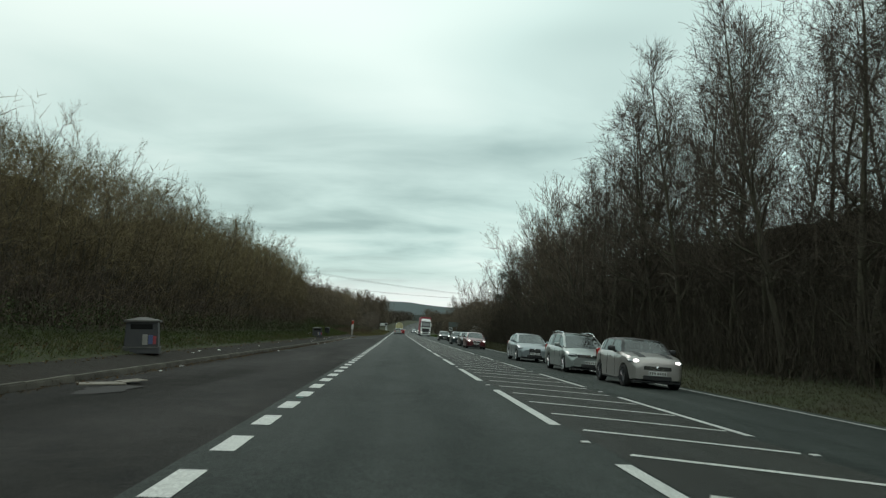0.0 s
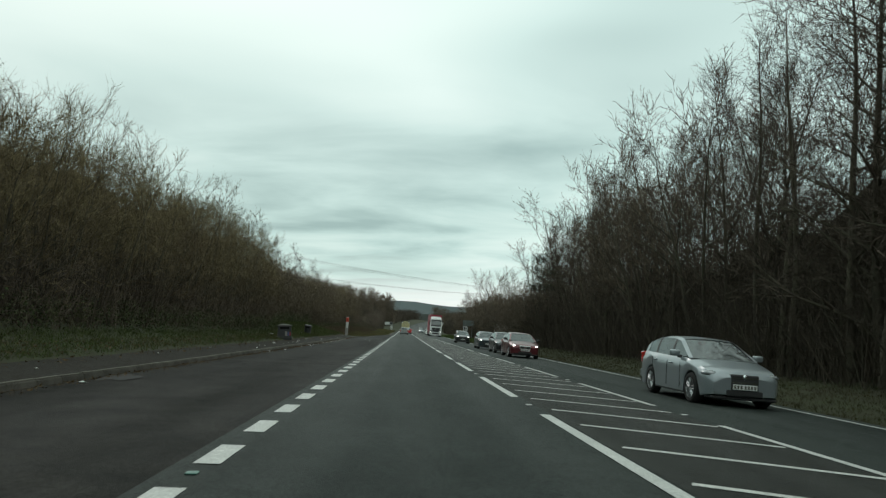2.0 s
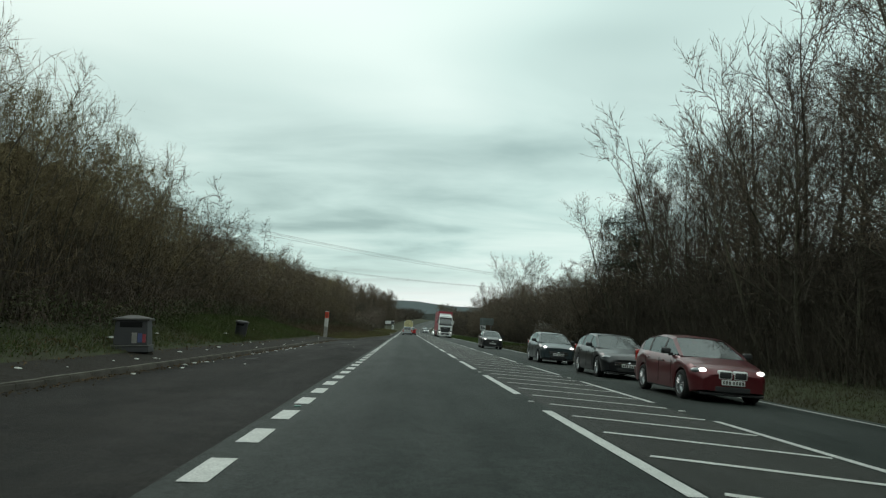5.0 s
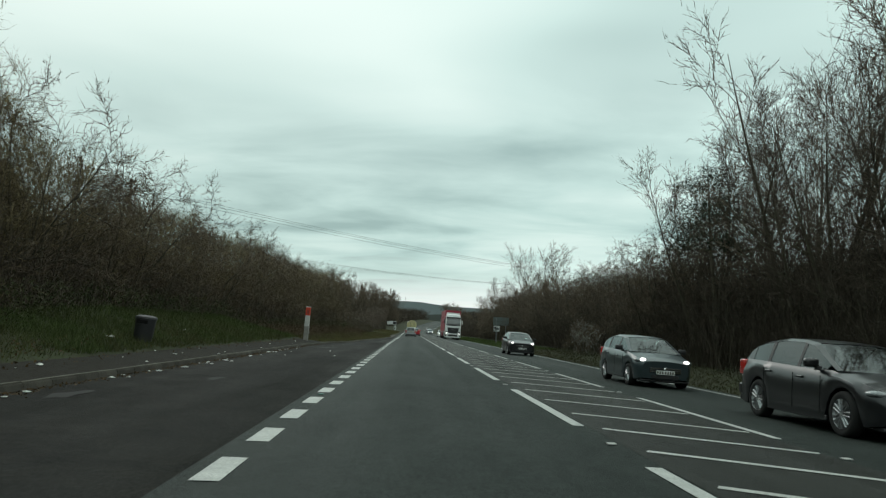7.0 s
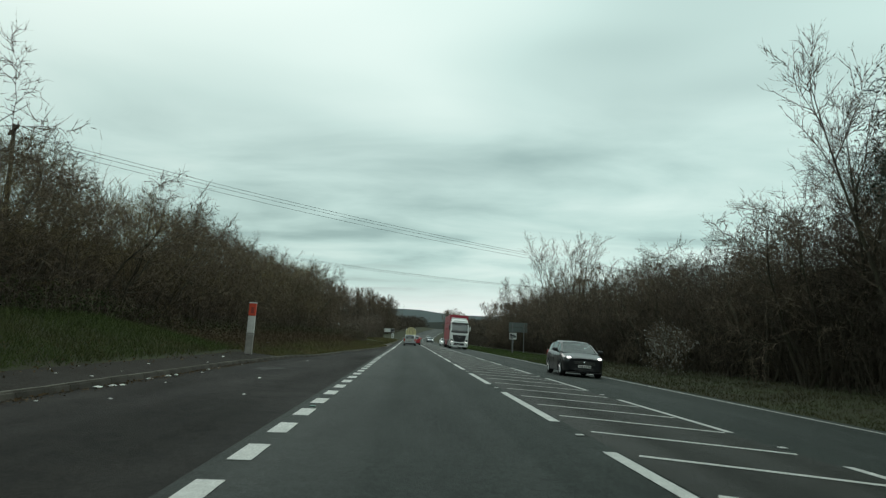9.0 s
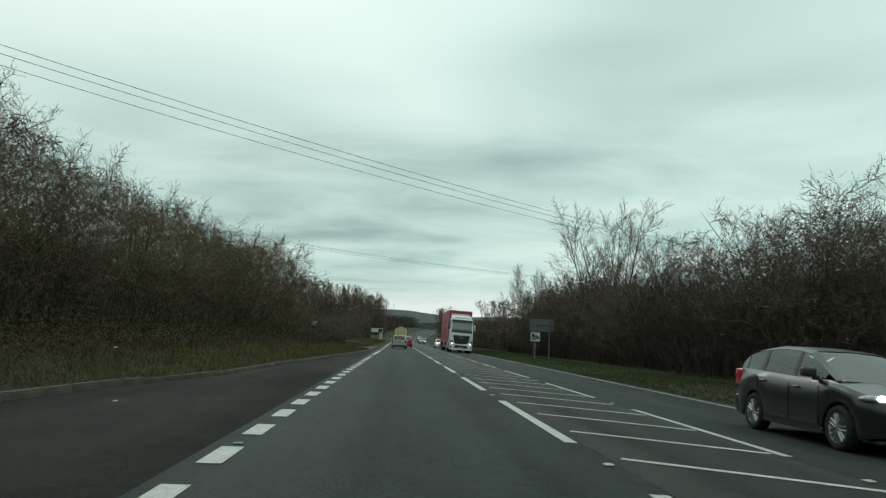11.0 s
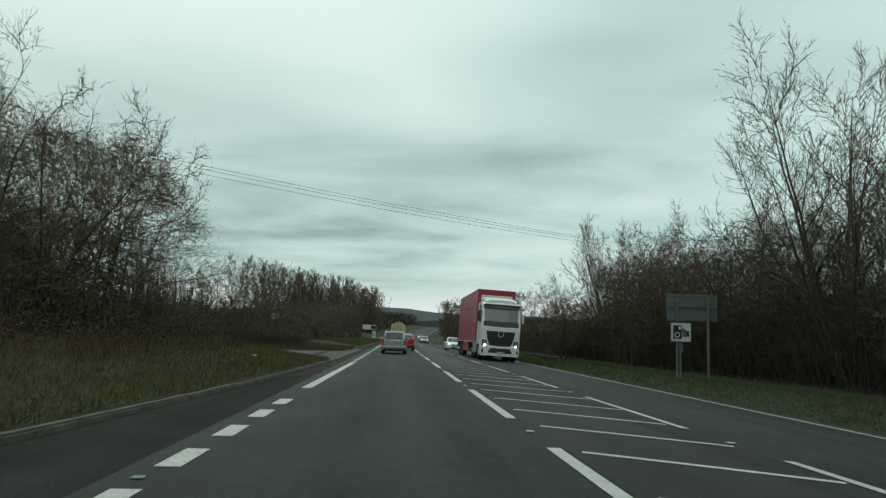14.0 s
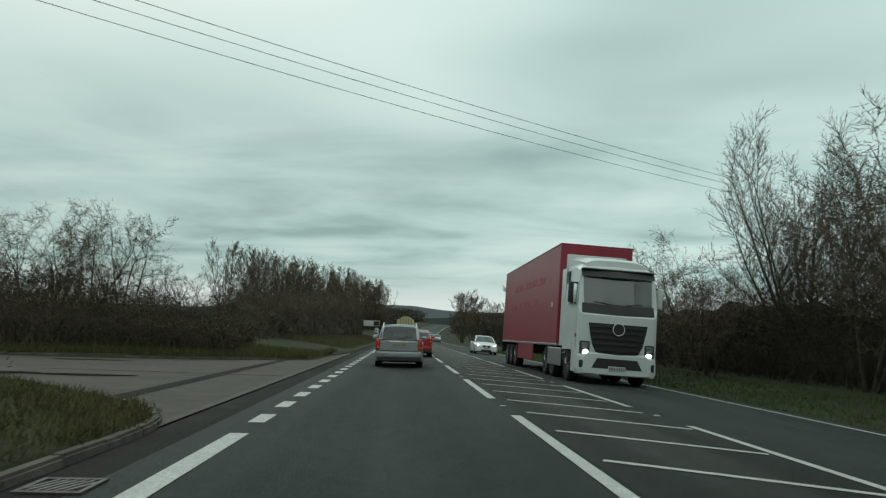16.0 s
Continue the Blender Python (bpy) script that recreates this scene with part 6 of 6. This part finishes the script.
# ---- street furniture ----
GALV = material("galvanised_steel", (0.20, 0.21, 0.21), 0.55, 0.6, grain=[(6, 0.6, (0.13, 0.135, 0.135))])
SIGN_BACK = material("sign_back_grey", (0.11, 0.135, 0.13), 0.6, grain=[(1.5, 0.5, (0.085, 0.105, 0.10))])
SIGN_WHITE = material("sign_white", (0.60, 0.62, 0.61), 0.5, grain=[(4, 0.4, (0.48, 0.50, 0.48))])
SIGN_BLACK = material("sign_black", (0.015, 0.015, 0.017), 0.5)
BIN_BLACK = material("bin_plastic", (0.022, 0.023, 0.026), 0.6, grain=[(3, 0.5, (0.036, 0.035, 0.034))])
BIN_GREY = material("bin_lid_grey", (0.10, 0.098, 0.092), 0.75, grain=[(6, 0.6, (0.06, 0.058, 0.054))])
MARKER_RED = material("marker_red", (0.55, 0.055, 0.02), 0.5, grain=[(8, 0.4, (0.42, 0.05, 0.025))])
MARKER_WHITE = material("marker_white", (0.50, 0.50, 0.48), 0.6, grain=[(5, 0.6, (0.34, 0.33, 0.31))])
MARKER_GREY = material("marker_grey", (0.26, 0.25, 0.23), 0.7, grain=[(5, 0.6, (0.16, 0.155, 0.14))])
POLE_WOOD = material("pole_wood", (0.055, 0.044, 0.034), 0.9, grain=[((8, 8, 0.8), 0.7, (0.035, 0.029, 0.024))], bump=0.5, bump_scale=20)
WIRE = material("wire", (0.03, 0.03, 0.032), 0.5, 0.5)
PAPER = material("litter_paper", (0.52, 0.52, 0.50), 0.8, random_tone=0.35, grain=[(9, 0.5, (0.40, 0.39, 0.37))])
IRON = material("cast_iron", (0.05, 0.05, 0.05), 0.6, 0.6, grain=[(12, 0.6, (0.09, 0.075, 0.06))])
STUD = material("road_stud", (0.36, 0.36, 0.34), 0.6)
STUD_GREEN = material("road_stud_green", (0.06, 0.16, 0.13), 0.5)
NOTICE_BLUE = material("notice_blue", (0.05, 0.07, 0.16), 0.6)
NOTICE_RED = material("notice_red", (0.25, 0.03, 0.04), 0.6)


def upright(x, y, turn=0.0, lift=0.0, lean=0.0):
    return Matrix.Translation((x, y, (road_z(y) + cross(kerb_x(y)) + 0.115 + 0.12 * (-6.15 - x) if -7.62 < x < -6.0 and y < 113 else ground_z(x, y)) + lift)) @ Euler((0, radians(lean), radians(turn))).to_matrix().to_4x4()


def square_bin(at, label, group):
    """A tapering four-sided litter bin with a plinth and a shallow hipped lid."""
    ob = thing("litter_bin", at, label, "litter bin", group)

    def frustum(z0, z1, a0, a1, mat, name, lab=""):
        bm = bmesh.new()
        lo = [bm.verts.new((sx * a0, sy * a0, z0)) for sx, sy in ((-1, -1), (1, -1), (1, 1), (-1, 1))]
        hi = [bm.verts.new((sx * a1, sy * a1, z1)) for sx, sy in ((-1, -1), (1, -1), (1, 1), (-1, 1))]
        bm.faces.new(lo[::-1])
        bm.faces.new(hi)
        for k in range(4):
            bm.faces.new((lo[k], lo[(k + 1) % 4], hi[(k + 1) % 4], hi[k]))
        bmesh.ops.bevel(bm, geom=list(bm.edges), offset=0.012, segments=1, affect="EDGES")
        return part(name, bm, mat, ob, lab)
    frustum(0.0, 0.15, 0.47, 0.46, BIN_BLACK, "plinth")
    frustum(0.15, 0.19, 0.475, 0.47, BIN_GREY, "plinth_band")
    body = frustum(0.19, 0.84, 0.43, 0.40, BIN_BLACK, "body")
    part("slot", box(bmesh.new(), -0.28, 0.28, -0.425, -0.40, 0.66, 0.80, 0.01), SEAM, body)
    frustum(0.84, 0.90, 0.46, 0.47, BIN_GREY, "lid_rim")
    frustum(0.90, 0.985, 0.46, 0.10, BIN_GREY, "lid", "grey hipped lid")
    part("notice", box(bmesh.new(), 0.03, 0.16, -0.437, -0.418, 0.24, 0.52), MARKER_GREY, body, "faded pale notice")
    part("notice", box(bmesh.new(), 0.18, 0.29, -0.434, -0.416, 0.26, 0.50), NOTICE_BLUE, body, "blue notice")
    part("notice", box(bmesh.new(), 0.30, 0.38, -0.431, -0.414, 0.26, 0.48), NOTICE_RED, body, "red notice")
    return ob


def round_bin(at, label, group):
    ob = thing("litter_bin", at, label, "litter bin", group)
    bm = bmesh.new()
    prof = [(0.0, 0.24), (0.04, 0.26), (0.6, 0.29), (0.70, 0.30), (0.72, 0.0)]
    rings = [[bm.verts.new((r * math.cos(6.2832 * k / 18), r * math.sin(6.2832 * k / 18), z)) for k in range(18)] for z, r in prof[:4]]
    for a, b in zip(rings, rings[1:]):
        for k in range(18):
            bm.faces.new((a[k], a[(k + 1) % 18], b[(k + 1) % 18], b[k]))
    bm.faces.new(rings[0][::-1])
    part("body", bm, BIN_BLACK, ob, smooth=True)
    lid = part("lid", rod(bmesh.new(), (0, 0, 0.70), (0, 0, 0.76), 0.33, 0.31, 18), BIN_BLACK, ob)
    part("lid_top", rod(bmesh.new(), (0, 0, 0.76), (0, 0, 0.80), 0.30, 0.18, 18), BIN_BLACK, lid)
    part("slot", box(bmesh.new(), -0.16, 0.16, -0.315, -0.26, 0.56, 0.66, 0.01), SEAM, ob)
    return ob


square_bin(upright(-7.45, 22.1, 14, lean=-1) @ Matrix.Scale(1.06, 4), "black square litter bin with grey hipped lid on the footway", "litter bins")
square_bin(upright(-7.5, 69.9, 10, lean=-1), "black square litter bin with grey lid and notices", "litter bins")
round_bin(upright(-8.1, 85.6, 0, lean=6), "leaning round black litter bin beside the grass", "litter bins")

# red and white marker post
post = thing("marker_post", upright(-6.75, 111.0, 0, lean=2.5), "weathered white marker post with a red head", "marker post")
part("base", box(bmesh.new(), -0.15, 0.15, -0.07, 0.07, -0.1, 0.86, 0.015), MARKER_GREY, post)
part("joint", box(bmesh.new(), -0.165, 0.165, -0.08, 0.08, 0.86, 0.92, 0.01), MARKER_GREY, post)
part("shaft", box(bmesh.new(), -0.15, 0.15, -0.065, 0.065, 0.92, 1.62, 0.015), MARKER_WHITE, post)
head = part("head", box(bmesh.new(), -0.15, 0.15, -0.065, 0.065, 1.622, 2.14, 0.02), MARKER_RED, post, "red reflective head")
part("emblem", box(bmesh.new(), -0.06, 0.07, -0.072, -0.064, 1.72, 1.98, 0.01), material("marker_dark_red", (0.25, 0.03, 0.02), 0.5), head)
part("cap", box(bmesh.new(), -0.16, 0.16, -0.075, 0.075, 2.14, 2.19, 0.015), MARKER_WHITE, post)

# direction sign seen from behind
sign = thing("road_sign", upright(12.4, 163.1), "back of a grey road sign on two steel posts", "road sign", "road signs")
for px0 in (-0.65, 0.65):
    part("post", rod(bmesh.new(), (px0, 0, -0.3), (px0, 0, 3.33), 0.055, sides=12), GALV, sign)
for z0, z1 in ((2.30, 2.83), (2.86, 3.40)):
    part("panel", box(bmesh.new(), -1.06, 1.06, 0.06, 0.085, z0, z1, 0.006), SIGN_BACK, sign)
for z in (2.36, 2.80, 2.90, 3.34):
    part("bracket", box(bmesh.new(), -1.04, 1.04, 0.035, 0.062, z - 0.025, z + 0.025), SIGN_BACK, sign)

# camera warning sign
csign = thing("road_sign", upright(11.78, 162.85), "white square sign with a black camera symbol", "road sign", "road signs")
part("post", rod(bmesh.new(), (0, 0, -0.3), (0, 0, 2.15), 0.045, sides=12), GALV, csign)
part("clip_box", box(bmesh.new(), 0.06, 0.10, -0.03, 0.03, 1.05, 1.42), GALV, csign)
panel = part("panel", box(bmesh.new(), -0.40, 0.40, -0.075, -0.055, 1.50, 2.24, 0.03, 2), SIGN_WHITE, csign)
part("border", box(bmesh.new(), -0.42, 0.42, -0.068, -0.05, 1.48, 2.26, 0.03, 2), SIGN_BACK, csign)
part("symbol_body", box(bmesh.new(), -0.32, 0.03, -0.080, -0.072, 1.60, 2.14, 0.0), SIGN_BLACK, panel)
part("symbol_lens", rod(bmesh.new(), (-0.16, -0.081, 1.76), (-0.16, -0.086, 1.76), 0.115, sides=24), SIGN_WHITE, panel)
part("symbol_lens_core", rod(bmesh.new(), (-0.16, -0.086, 1.76), (-0.16, -0.090, 1.76), 0.075, sides=24), SIGN_BLACK, panel)
part("symbol_window", box(bmesh.new(), -0.11, 0.0, -0.084, -0.079, 1.98, 2.09), SIGN_WHITE, panel)
bm = bmesh.new()
fan = [bm.verts.new(p) for p in ((0.05, -0.079, 1.70), (0.22, -0.079, 1.66), (0.22, -0.079, 1.96), (0.05, -0.079, 2.06))]
bm.faces.new(fan)
part("symbol_flash", bm, SIGN_BACK, panel)
part("symbol_front", box(bmesh.new(), 0.22, 0.33, -0.080, -0.072, 1.70, 1.92), SIGN_BLACK, panel)


def board_sign(x, y, w, h, z, label, turn=0.0, bars=True, posts=1):
    ob = thing("road_sign", upright(x, y, turn), label, "road sign", "road signs")
    for k in range(posts):
        px0 = 0 if posts == 1 else (-0.35 + 0.7 * k) * w
        part("post", rod(bmesh.new(), (px0, 0.05, -0.3), (px0, 0.05, z + h), 0.04, sides=10), GALV, ob)
    p = part("panel", box(bmesh.new(), -w / 2, w / 2, -0.012, 0.012, z, z + h, 0.01), SIGN_WHITE, ob)
    if bars:
        part("dark_bar", box(bmesh.new(), -w * 0.40, w * 0.05, -0.018, -0.010, z + h * 0.58, z + h * 0.78), SIGN_BLACK, p, "illegible dark lettering bar")
        part("dark_bar", box(bmesh.new(), -w * 0.40, w * 0.20, -0.018, -0.010, z + h * 0.22, z + h * 0.42), SIGN_BLACK, p, "illegible dark lettering bar")
    return ob


board_sign(17.3, 238, 2.0, 1.0, 1.55, "white notice board on two posts beyond the verge", posts=2)
arrow = board_sign(-5.3, 292, 2.9, 1.0, 2.0, "white direction sign with a dark arrow end", bars=False, posts=2)
part("arrow_end", box(bmesh.new(), 0.35, 1.4, -0.02, -0.012, 2.1, 2.9), SIGN_BLACK, arrow, "dark arrow block")
board_sign(-4.2, 288, 0.7, 1.3, 0.5, "small white roadside sign with a dark symbol")
board_sign(-13.0, 216, 0.9, 0.55, 1.75, "small white sign with dark bars on the bank")
rubbish = thing("rubbish_sack", upright(-11.5, 284), "pale full rubbish sack on the grass", "sack")
part("sack", blob(blob(bmesh.new(), (0, 0, 0.35), (0.7, 0.5, 0.4)), (-0.3, 0, 0.8), (0.25, 0.25, 0.35)), PAPER, rubbish, smooth=True)


# ---- power lines ----
def power_pole(x, y, h, heading, label):
    ob = thing("power_pole", Matrix.Translation((x, y, ground_z(x, y))) @ Euler((0, 0, heading)).to_matrix().to_4x4(), label, "power pole", "power poles")
    part("pole", rod(bmesh.new(), (0, 0, -0.5), (0, 0, h), 0.15, 0.10, 12), POLE_WOOD, ob)
    part("crossarm", box(bmesh.new(), -1.30, 1.12, -0.06, 0.06, h - 0.35, h - 0.22, 0.01), POLE_WOOD, ob)
    for k in (-1.16, 0.0, 0.98):
        z = h - 0.22
        part("insulator", rod(bmesh.new(), (k, 0, z), (k, 0, z + 0.22), 0.05, 0.035, 10), MARKER_GREY, ob)
    return ob


def wires(a, b, za, zb, sag, label):
    """Three wires between two poles."""
    d = Vector((b[0] - a[0], b[1] - a[1], 0)).normalized()
    side = Vector((d.y, -d.x, 0))
    for k in (-1.16, 0.0, 0.98):
        lift = 0.03 if k == 0 else 0.0
        pts = []
        for i in range(33):
            f = i / 32
            p = Vector((a[0] + (b[0] - a[0]) * f, a[1] + (b[1] - a[1]) * f, za + (zb - za) * f - 4 * sag * f * (1 - f) + lift)) + side * k
            pts.append(p)
        w = Plant(1)
        w.tube([np.array(p) for p in pts], [0.011] * 33, 5)
        tagged(new("power_line", mesh_of("power_line", w.v, w.f, WIRE)), label, "power line", "power lines over the road")


heading1, heading2 = math.atan2(40.7, 51.7) - math.pi / 2, math.atan2(47.86, 70) - math.pi / 2
power_pole(-21.7, 119.32, 10.82, heading1, "dark wooden power pole among the hedgerow trees")
power_pole(30, 160.03, 8.4, heading1, "dark wooden power pole behind the wood")
wires((-21.7, 119.32), (30, 160.03), 11.28, 8.62, 0.907, "thin dark power line spanning the road")
power_pole(-35, 160.4, 12.02, heading2, "dark wooden power pole behind the hedgerow")
power_pole(35, 208.26, 10.1, heading2, "dark wooden power pole beyond the verge")
wires((-35, 160.4), (35, 208.26), 12.43, 10.46, 1.357, "thin dark power line spanning the road")

# ---- studs, drain, litter ----
for k in range(0, 26):
    y = 8.4 + 9.0 * k
    for x in (XC, XR - 0.02):
        s = thing("road_stud", Matrix.Translation((x, y, road_z(y) + cross(x) + 0.004)), "pale reflective road stud in the asphalt", "road stud", "road studs")
        part("housing", box(bmesh.new(), -0.05, 0.05, -0.055, 0.055, 0.0, 0.016, 0.006), STUD, s)
for k in range(0, 9):
    y = 44.8 + 15.85 * (k - 2)
    s = thing("road_stud", Matrix.Translation((XL, y, road_z(y) + 0.004)), "green reflective road stud beside the lay-by line", "road stud", "road studs")
    part("housing", box(bmesh.new(), -0.05, 0.05, -0.05, 0.05, 0.0, 0.014, 0.006), STUD_GREEN, s)

GRATE = material("worn_iron", (0.13, 0.13, 0.12), 0.6, 0.4, grain=[(15, 0.7, (0.07, 0.06, 0.05))])
drain = thing("drain_grate", Matrix.Translation((-2.10, 163.3, road_z(163) + cross(-2.05) + 0.002)), "cast iron drain grate with slanting bars at the kerb", "drain")
frame_bm = bmesh.new()
for a, b, c, d in ((-0.24, 0.24, -0.26, -0.21), (-0.24, 0.24, 0.21, 0.26), (-0.24, -0.20, -0.21, 0.21), (0.20, 0.24, -0.21, 0.21)):
    box(frame_bm, a, b, c, d, -0.01, 0.016)
part("grate_frame", frame_bm, IRON, drain)
part("pit", box(bmesh.new(), -0.21, 0.21, -0.22, 0.22, -0.01, 0.003), SEAM, drain)
for k in range(6):
    m = Matrix.Translation((-0.165 + 0.066 * k, 0, 0.008)) @ Euler((0, 0, radians(72))).to_matrix().to_4x4()
    bm = bmesh.new()
    bmesh.ops.create_cube(bm, size=1.0, matrix=Matrix.Diagonal((0.40, 0.028, 0.016, 1)))
    part("grate_bar", bm, GRATE, drain, at=m)

lrng = random.Random(31)


def scrap(x, y, z, size, label="crumpled white litter by the kerb"):
    """A crumpled flat scrap of paper or plastic."""
    bm = bmesh.new()
    n = 7
    rim = []
    for k in range(n):
        a = 6.283 * k / n
        r = size * lrng.uniform(0.5, 1.0)
        rim.append(bm.verts.new((r * math.cos(a) * 1.4, r * math.sin(a), lrng.uniform(0.004, 0.3) * size)))
    mid = bm.verts.new((0, 0, size * 0.45))
    low = bm.verts.new((0, 0, 0.0))
    for k in range(n):
        bm.faces.new((rim[k], rim[(k + 1) % n], mid))
        bm.faces.new((rim[(k + 1) % n], rim[k], low))
    me = bpy.data.meshes.new("litter")
    bm.to_mesh(me)
    bm.free()
    me.materials.append(PAPER)
    ob = new("litter", me)
    ob.matrix_basis = Matrix.Translation((x, y, z)) @ Euler((0, 0, lrng.uniform(0, 6.28))).to_matrix().to_4x4()
    tagged(ob, label, "litter", "scraps of litter")


for k in range(46):
    y = 64 + 42 * lrng.random() ** 0.8 if k < 40 else lrng.uniform(18, 60)
    x = -5.95 + abs(lrng.gauss(0, 0.22))
    scrap(x, y, road_z(y) + cross(x), lrng.uniform(0.03, 0.10))
for k in range(40):
    y = 62 + 46 * lrng.random() if k < 30 else lrng.uniform(20, 60)
    x = lrng.uniform(-7.5, -6.25)
    scrap(x, y, road_z(y) + cross(-6.1) + 0.118 + 0.12 * (-6.15 - x), lrng.uniform(0.025, 0.075), "white litter scattered on the footway")
for x, y in ((-8.5, 71), (-8.9, 76), (-8.4, 84), (-8.8, 92), (-4.35, 158.8), (-5.6, 136), (-7.8, 121), (-9.2, 190.2), (-14.5, 189), (-4.9, 186.6), (-8.2, 186.4)):
    scrap(x, y, ground_z(x, y) + 0.06, lrng.uniform(0.08, 0.13), "white litter in the grass")
for x, y in ((-5.6, 84), (-4.9, 92), (-3.9, 99), (-4.4, 112), (-3.2, 94), (-4.7, 71), (-5.3, 96)):
    scrap(x, y, road_z(y) + cross(x), lrng.uniform(0.03, 0.06), "small pale scrap on the lay-by asphalt")
card = thing("cardboard", Matrix.Translation((-5.45, 14.2, road_z(14.2) + cross(-5.45) + 0.003)) @ Euler((0, 0, 0.5)).to_matrix().to_4x4(), "flattened wet cardboard lying in the lay-by", "cardboard")
CARD = material("wet_card", (0.20, 0.18, 0.15), 0.8, grain=[(6, 0.6, (0.11, 0.10, 0.085))])
part("sheet", box(bmesh.new(), -0.45, 0.35, -0.28, 0.25, 0.0, 0.02), CARD, card)
part("flap", box(bmesh.new(), 0.30, 0.75, -0.20, 0.22, 0.004, 0.016), CARD, card, at=Euler((0, -0.06, 0.3)).to_matrix().to_4x4())

# tar patches and a puddled hollow
PATCH = material("tar_patch", (0.013, 0.0135, 0.0125), 0.8, grain=[(5, 0.6, (0.015, 0.015, 0.014)), (90, 0.5, (0.02, 0.02, 0.02))])


def patch(x, y, rx, ry, z, seed, label, mat=PATCH):
    n = 22
    verts = [(x, y, z)]
    for k in range(n):
        a = 6.283 * k / n
        r = 1 + 0.9 * noise.noise((math.cos(a) * 1.5, math.sin(a) * 1.5, seed))
        verts.append((x + rx * r * math.cos(a), y + ry * r * math.sin(a), z))
    me = mesh_of("patch", verts, [(0, 1 + k, 1 + (k + 1) % n) for k in range(n)], mat)
    tagged(new("road_patch", me), label, "patch", kind="structure")


for i, (x, y, rx, ry) in enumerate(((-5.2, 74.5, 0.22, 0.5), (-4.2, 79, 0.15, 0.4), (-5.0, 13.2, 0.5, 0.7), (-5.7, 38, 0.3, 0.9), (-4.6, 104, 0.5, 1.0))):
    patch(x, y, rx, ry, road_z(y) + cross(x) + 0.004, i * 3.1, "dark tar patch in the lay-by asphalt")
WET = material("wet_hollow", (0.020, 0.019, 0.017), 0.12, shine=0.5, grain=[(2.0, 0.6, (0.030, 0.028, 0.024))])
patch(-8.6, 175.6, 1.7, 0.42, 0.026, 9.0, "dark wet hollow in the concrete", WET)
patch(-10.5, 183.4, 1.1, 0.30, 0.026, 4.0, "dark wet hollow in the concrete", WET)

# ---- two trees with a shape of their own ----
PINE = material("pine_needles", (0.020, 0.030, 0.018), 0.8, island=0.4)
pine = thing("pine_tree", Matrix.Translation((15.0, 99.0, ground_z(15, 99))), "dark pine with ragged tufts above a bare trunk", "tree")
g = Plant(91)
trunk = g.line(np.array((0, 0, -0.3)), np.array((0.02, 0, 1.0)), 10.0, 9, 0.04, 0.05)
g.tube(trunk, [0.17 * (1 - 0.85 * i / 9) for i in range(10)], 7)
for k in range(16):
    f = 0.58 + 0.42 * k / 16
    i = min(8, int(f * 9))
    p = trunk[i] + (trunk[i + 1] - trunk[i]) * (f * 9 - i)
    limb = g.line(p, np.array((math.cos(k * 2.4), math.sin(k * 2.4), 0.15)), 2.1 * (1.25 - f) + 0.5, 4, 0.1, 0.02)
    g.tube(limb, [0.04, 0.03, 0.025, 0.018, 0.01], 4)
    for q in limb[2:]:
        c = q + g.r.normal(size=(150, 3)) * np.array((0.5, 0.5, 0.25))
        g.needles(c, c + unit(g.r.normal(size=c.shape)) * 0.16, 0.02)
hang("trunk", mesh_of("trunk", g.v, g.f, BARK, True), pine)
hang("crown", tri_mesh("crown", *g.triangles(), PINE), pine)

BLOSSOM = material("white_blossom", (0.50, 0.50, 0.47), 0.8, island=0.3)
bush = thing("blossom_bush", Matrix.Translation((12.2, 114.0, ground_z(12.2, 114))), "bare bush dotted with white blossom on the verge", "bush")
g = grow(95, 2.4, 7, 0.5, 0.03, 6, 5, 5, 2, clear=0.05, reach=0.40, angle=(0.9, 0.6), wander=0.15, twig_w=0.008)
f = Plant(96)
tips = np.concatenate(g.t[1:])[:, 2]
f.leaves(tips[f.r.uniform(size=len(tips)) < 0.30], 0.045)
hang("trunk", mesh_of("trunk", g.v, g.f, BARK, True), bush)
hang("twig_crown", tri_mesh("twig_crown", *g.triangles(), TWIG), bush)
hang("blossom", tri_mesh("blossom", *f.triangles(), BLOSSOM), bush, "small white blossom")

ivy = thing("ivy_tree", Matrix.Translation((-10.8, 148.0, ground_z(-10.8, 148))), "hedgerow tree overgrown with dark green ivy", "tree")
g = grow(97, 7.6, 3, 0.25, 0.10, 9, 7, 6, 2, clear=0.15, reach=0.36, taper=0.45, angle=(1.1, 0.7), lift=0.02, wander=0.17, twig_w=0.0075)
f = Plant(98)
host = np.array(g.v)
host = host[(host[:, 2] > 0.5) & (host[:, 2] < 5.6) & (np.hypot(host[:, 0], host[:, 1]) < 1.9)]
host = np.repeat(host, 12, 0)
f.leaves(host + f.r.normal(size=host.shape) * 0.22, 0.075)
hang("trunk", mesh_of("trunk", g.v, g.f, BARK, True), ivy)
hang("crown", tri_mesh("crown", *g.triangles(), TWIG), ivy)
hang("ivy", tri_mesh("ivy", *f.triangles(), IVY), ivy, "dark green ivy leaves")
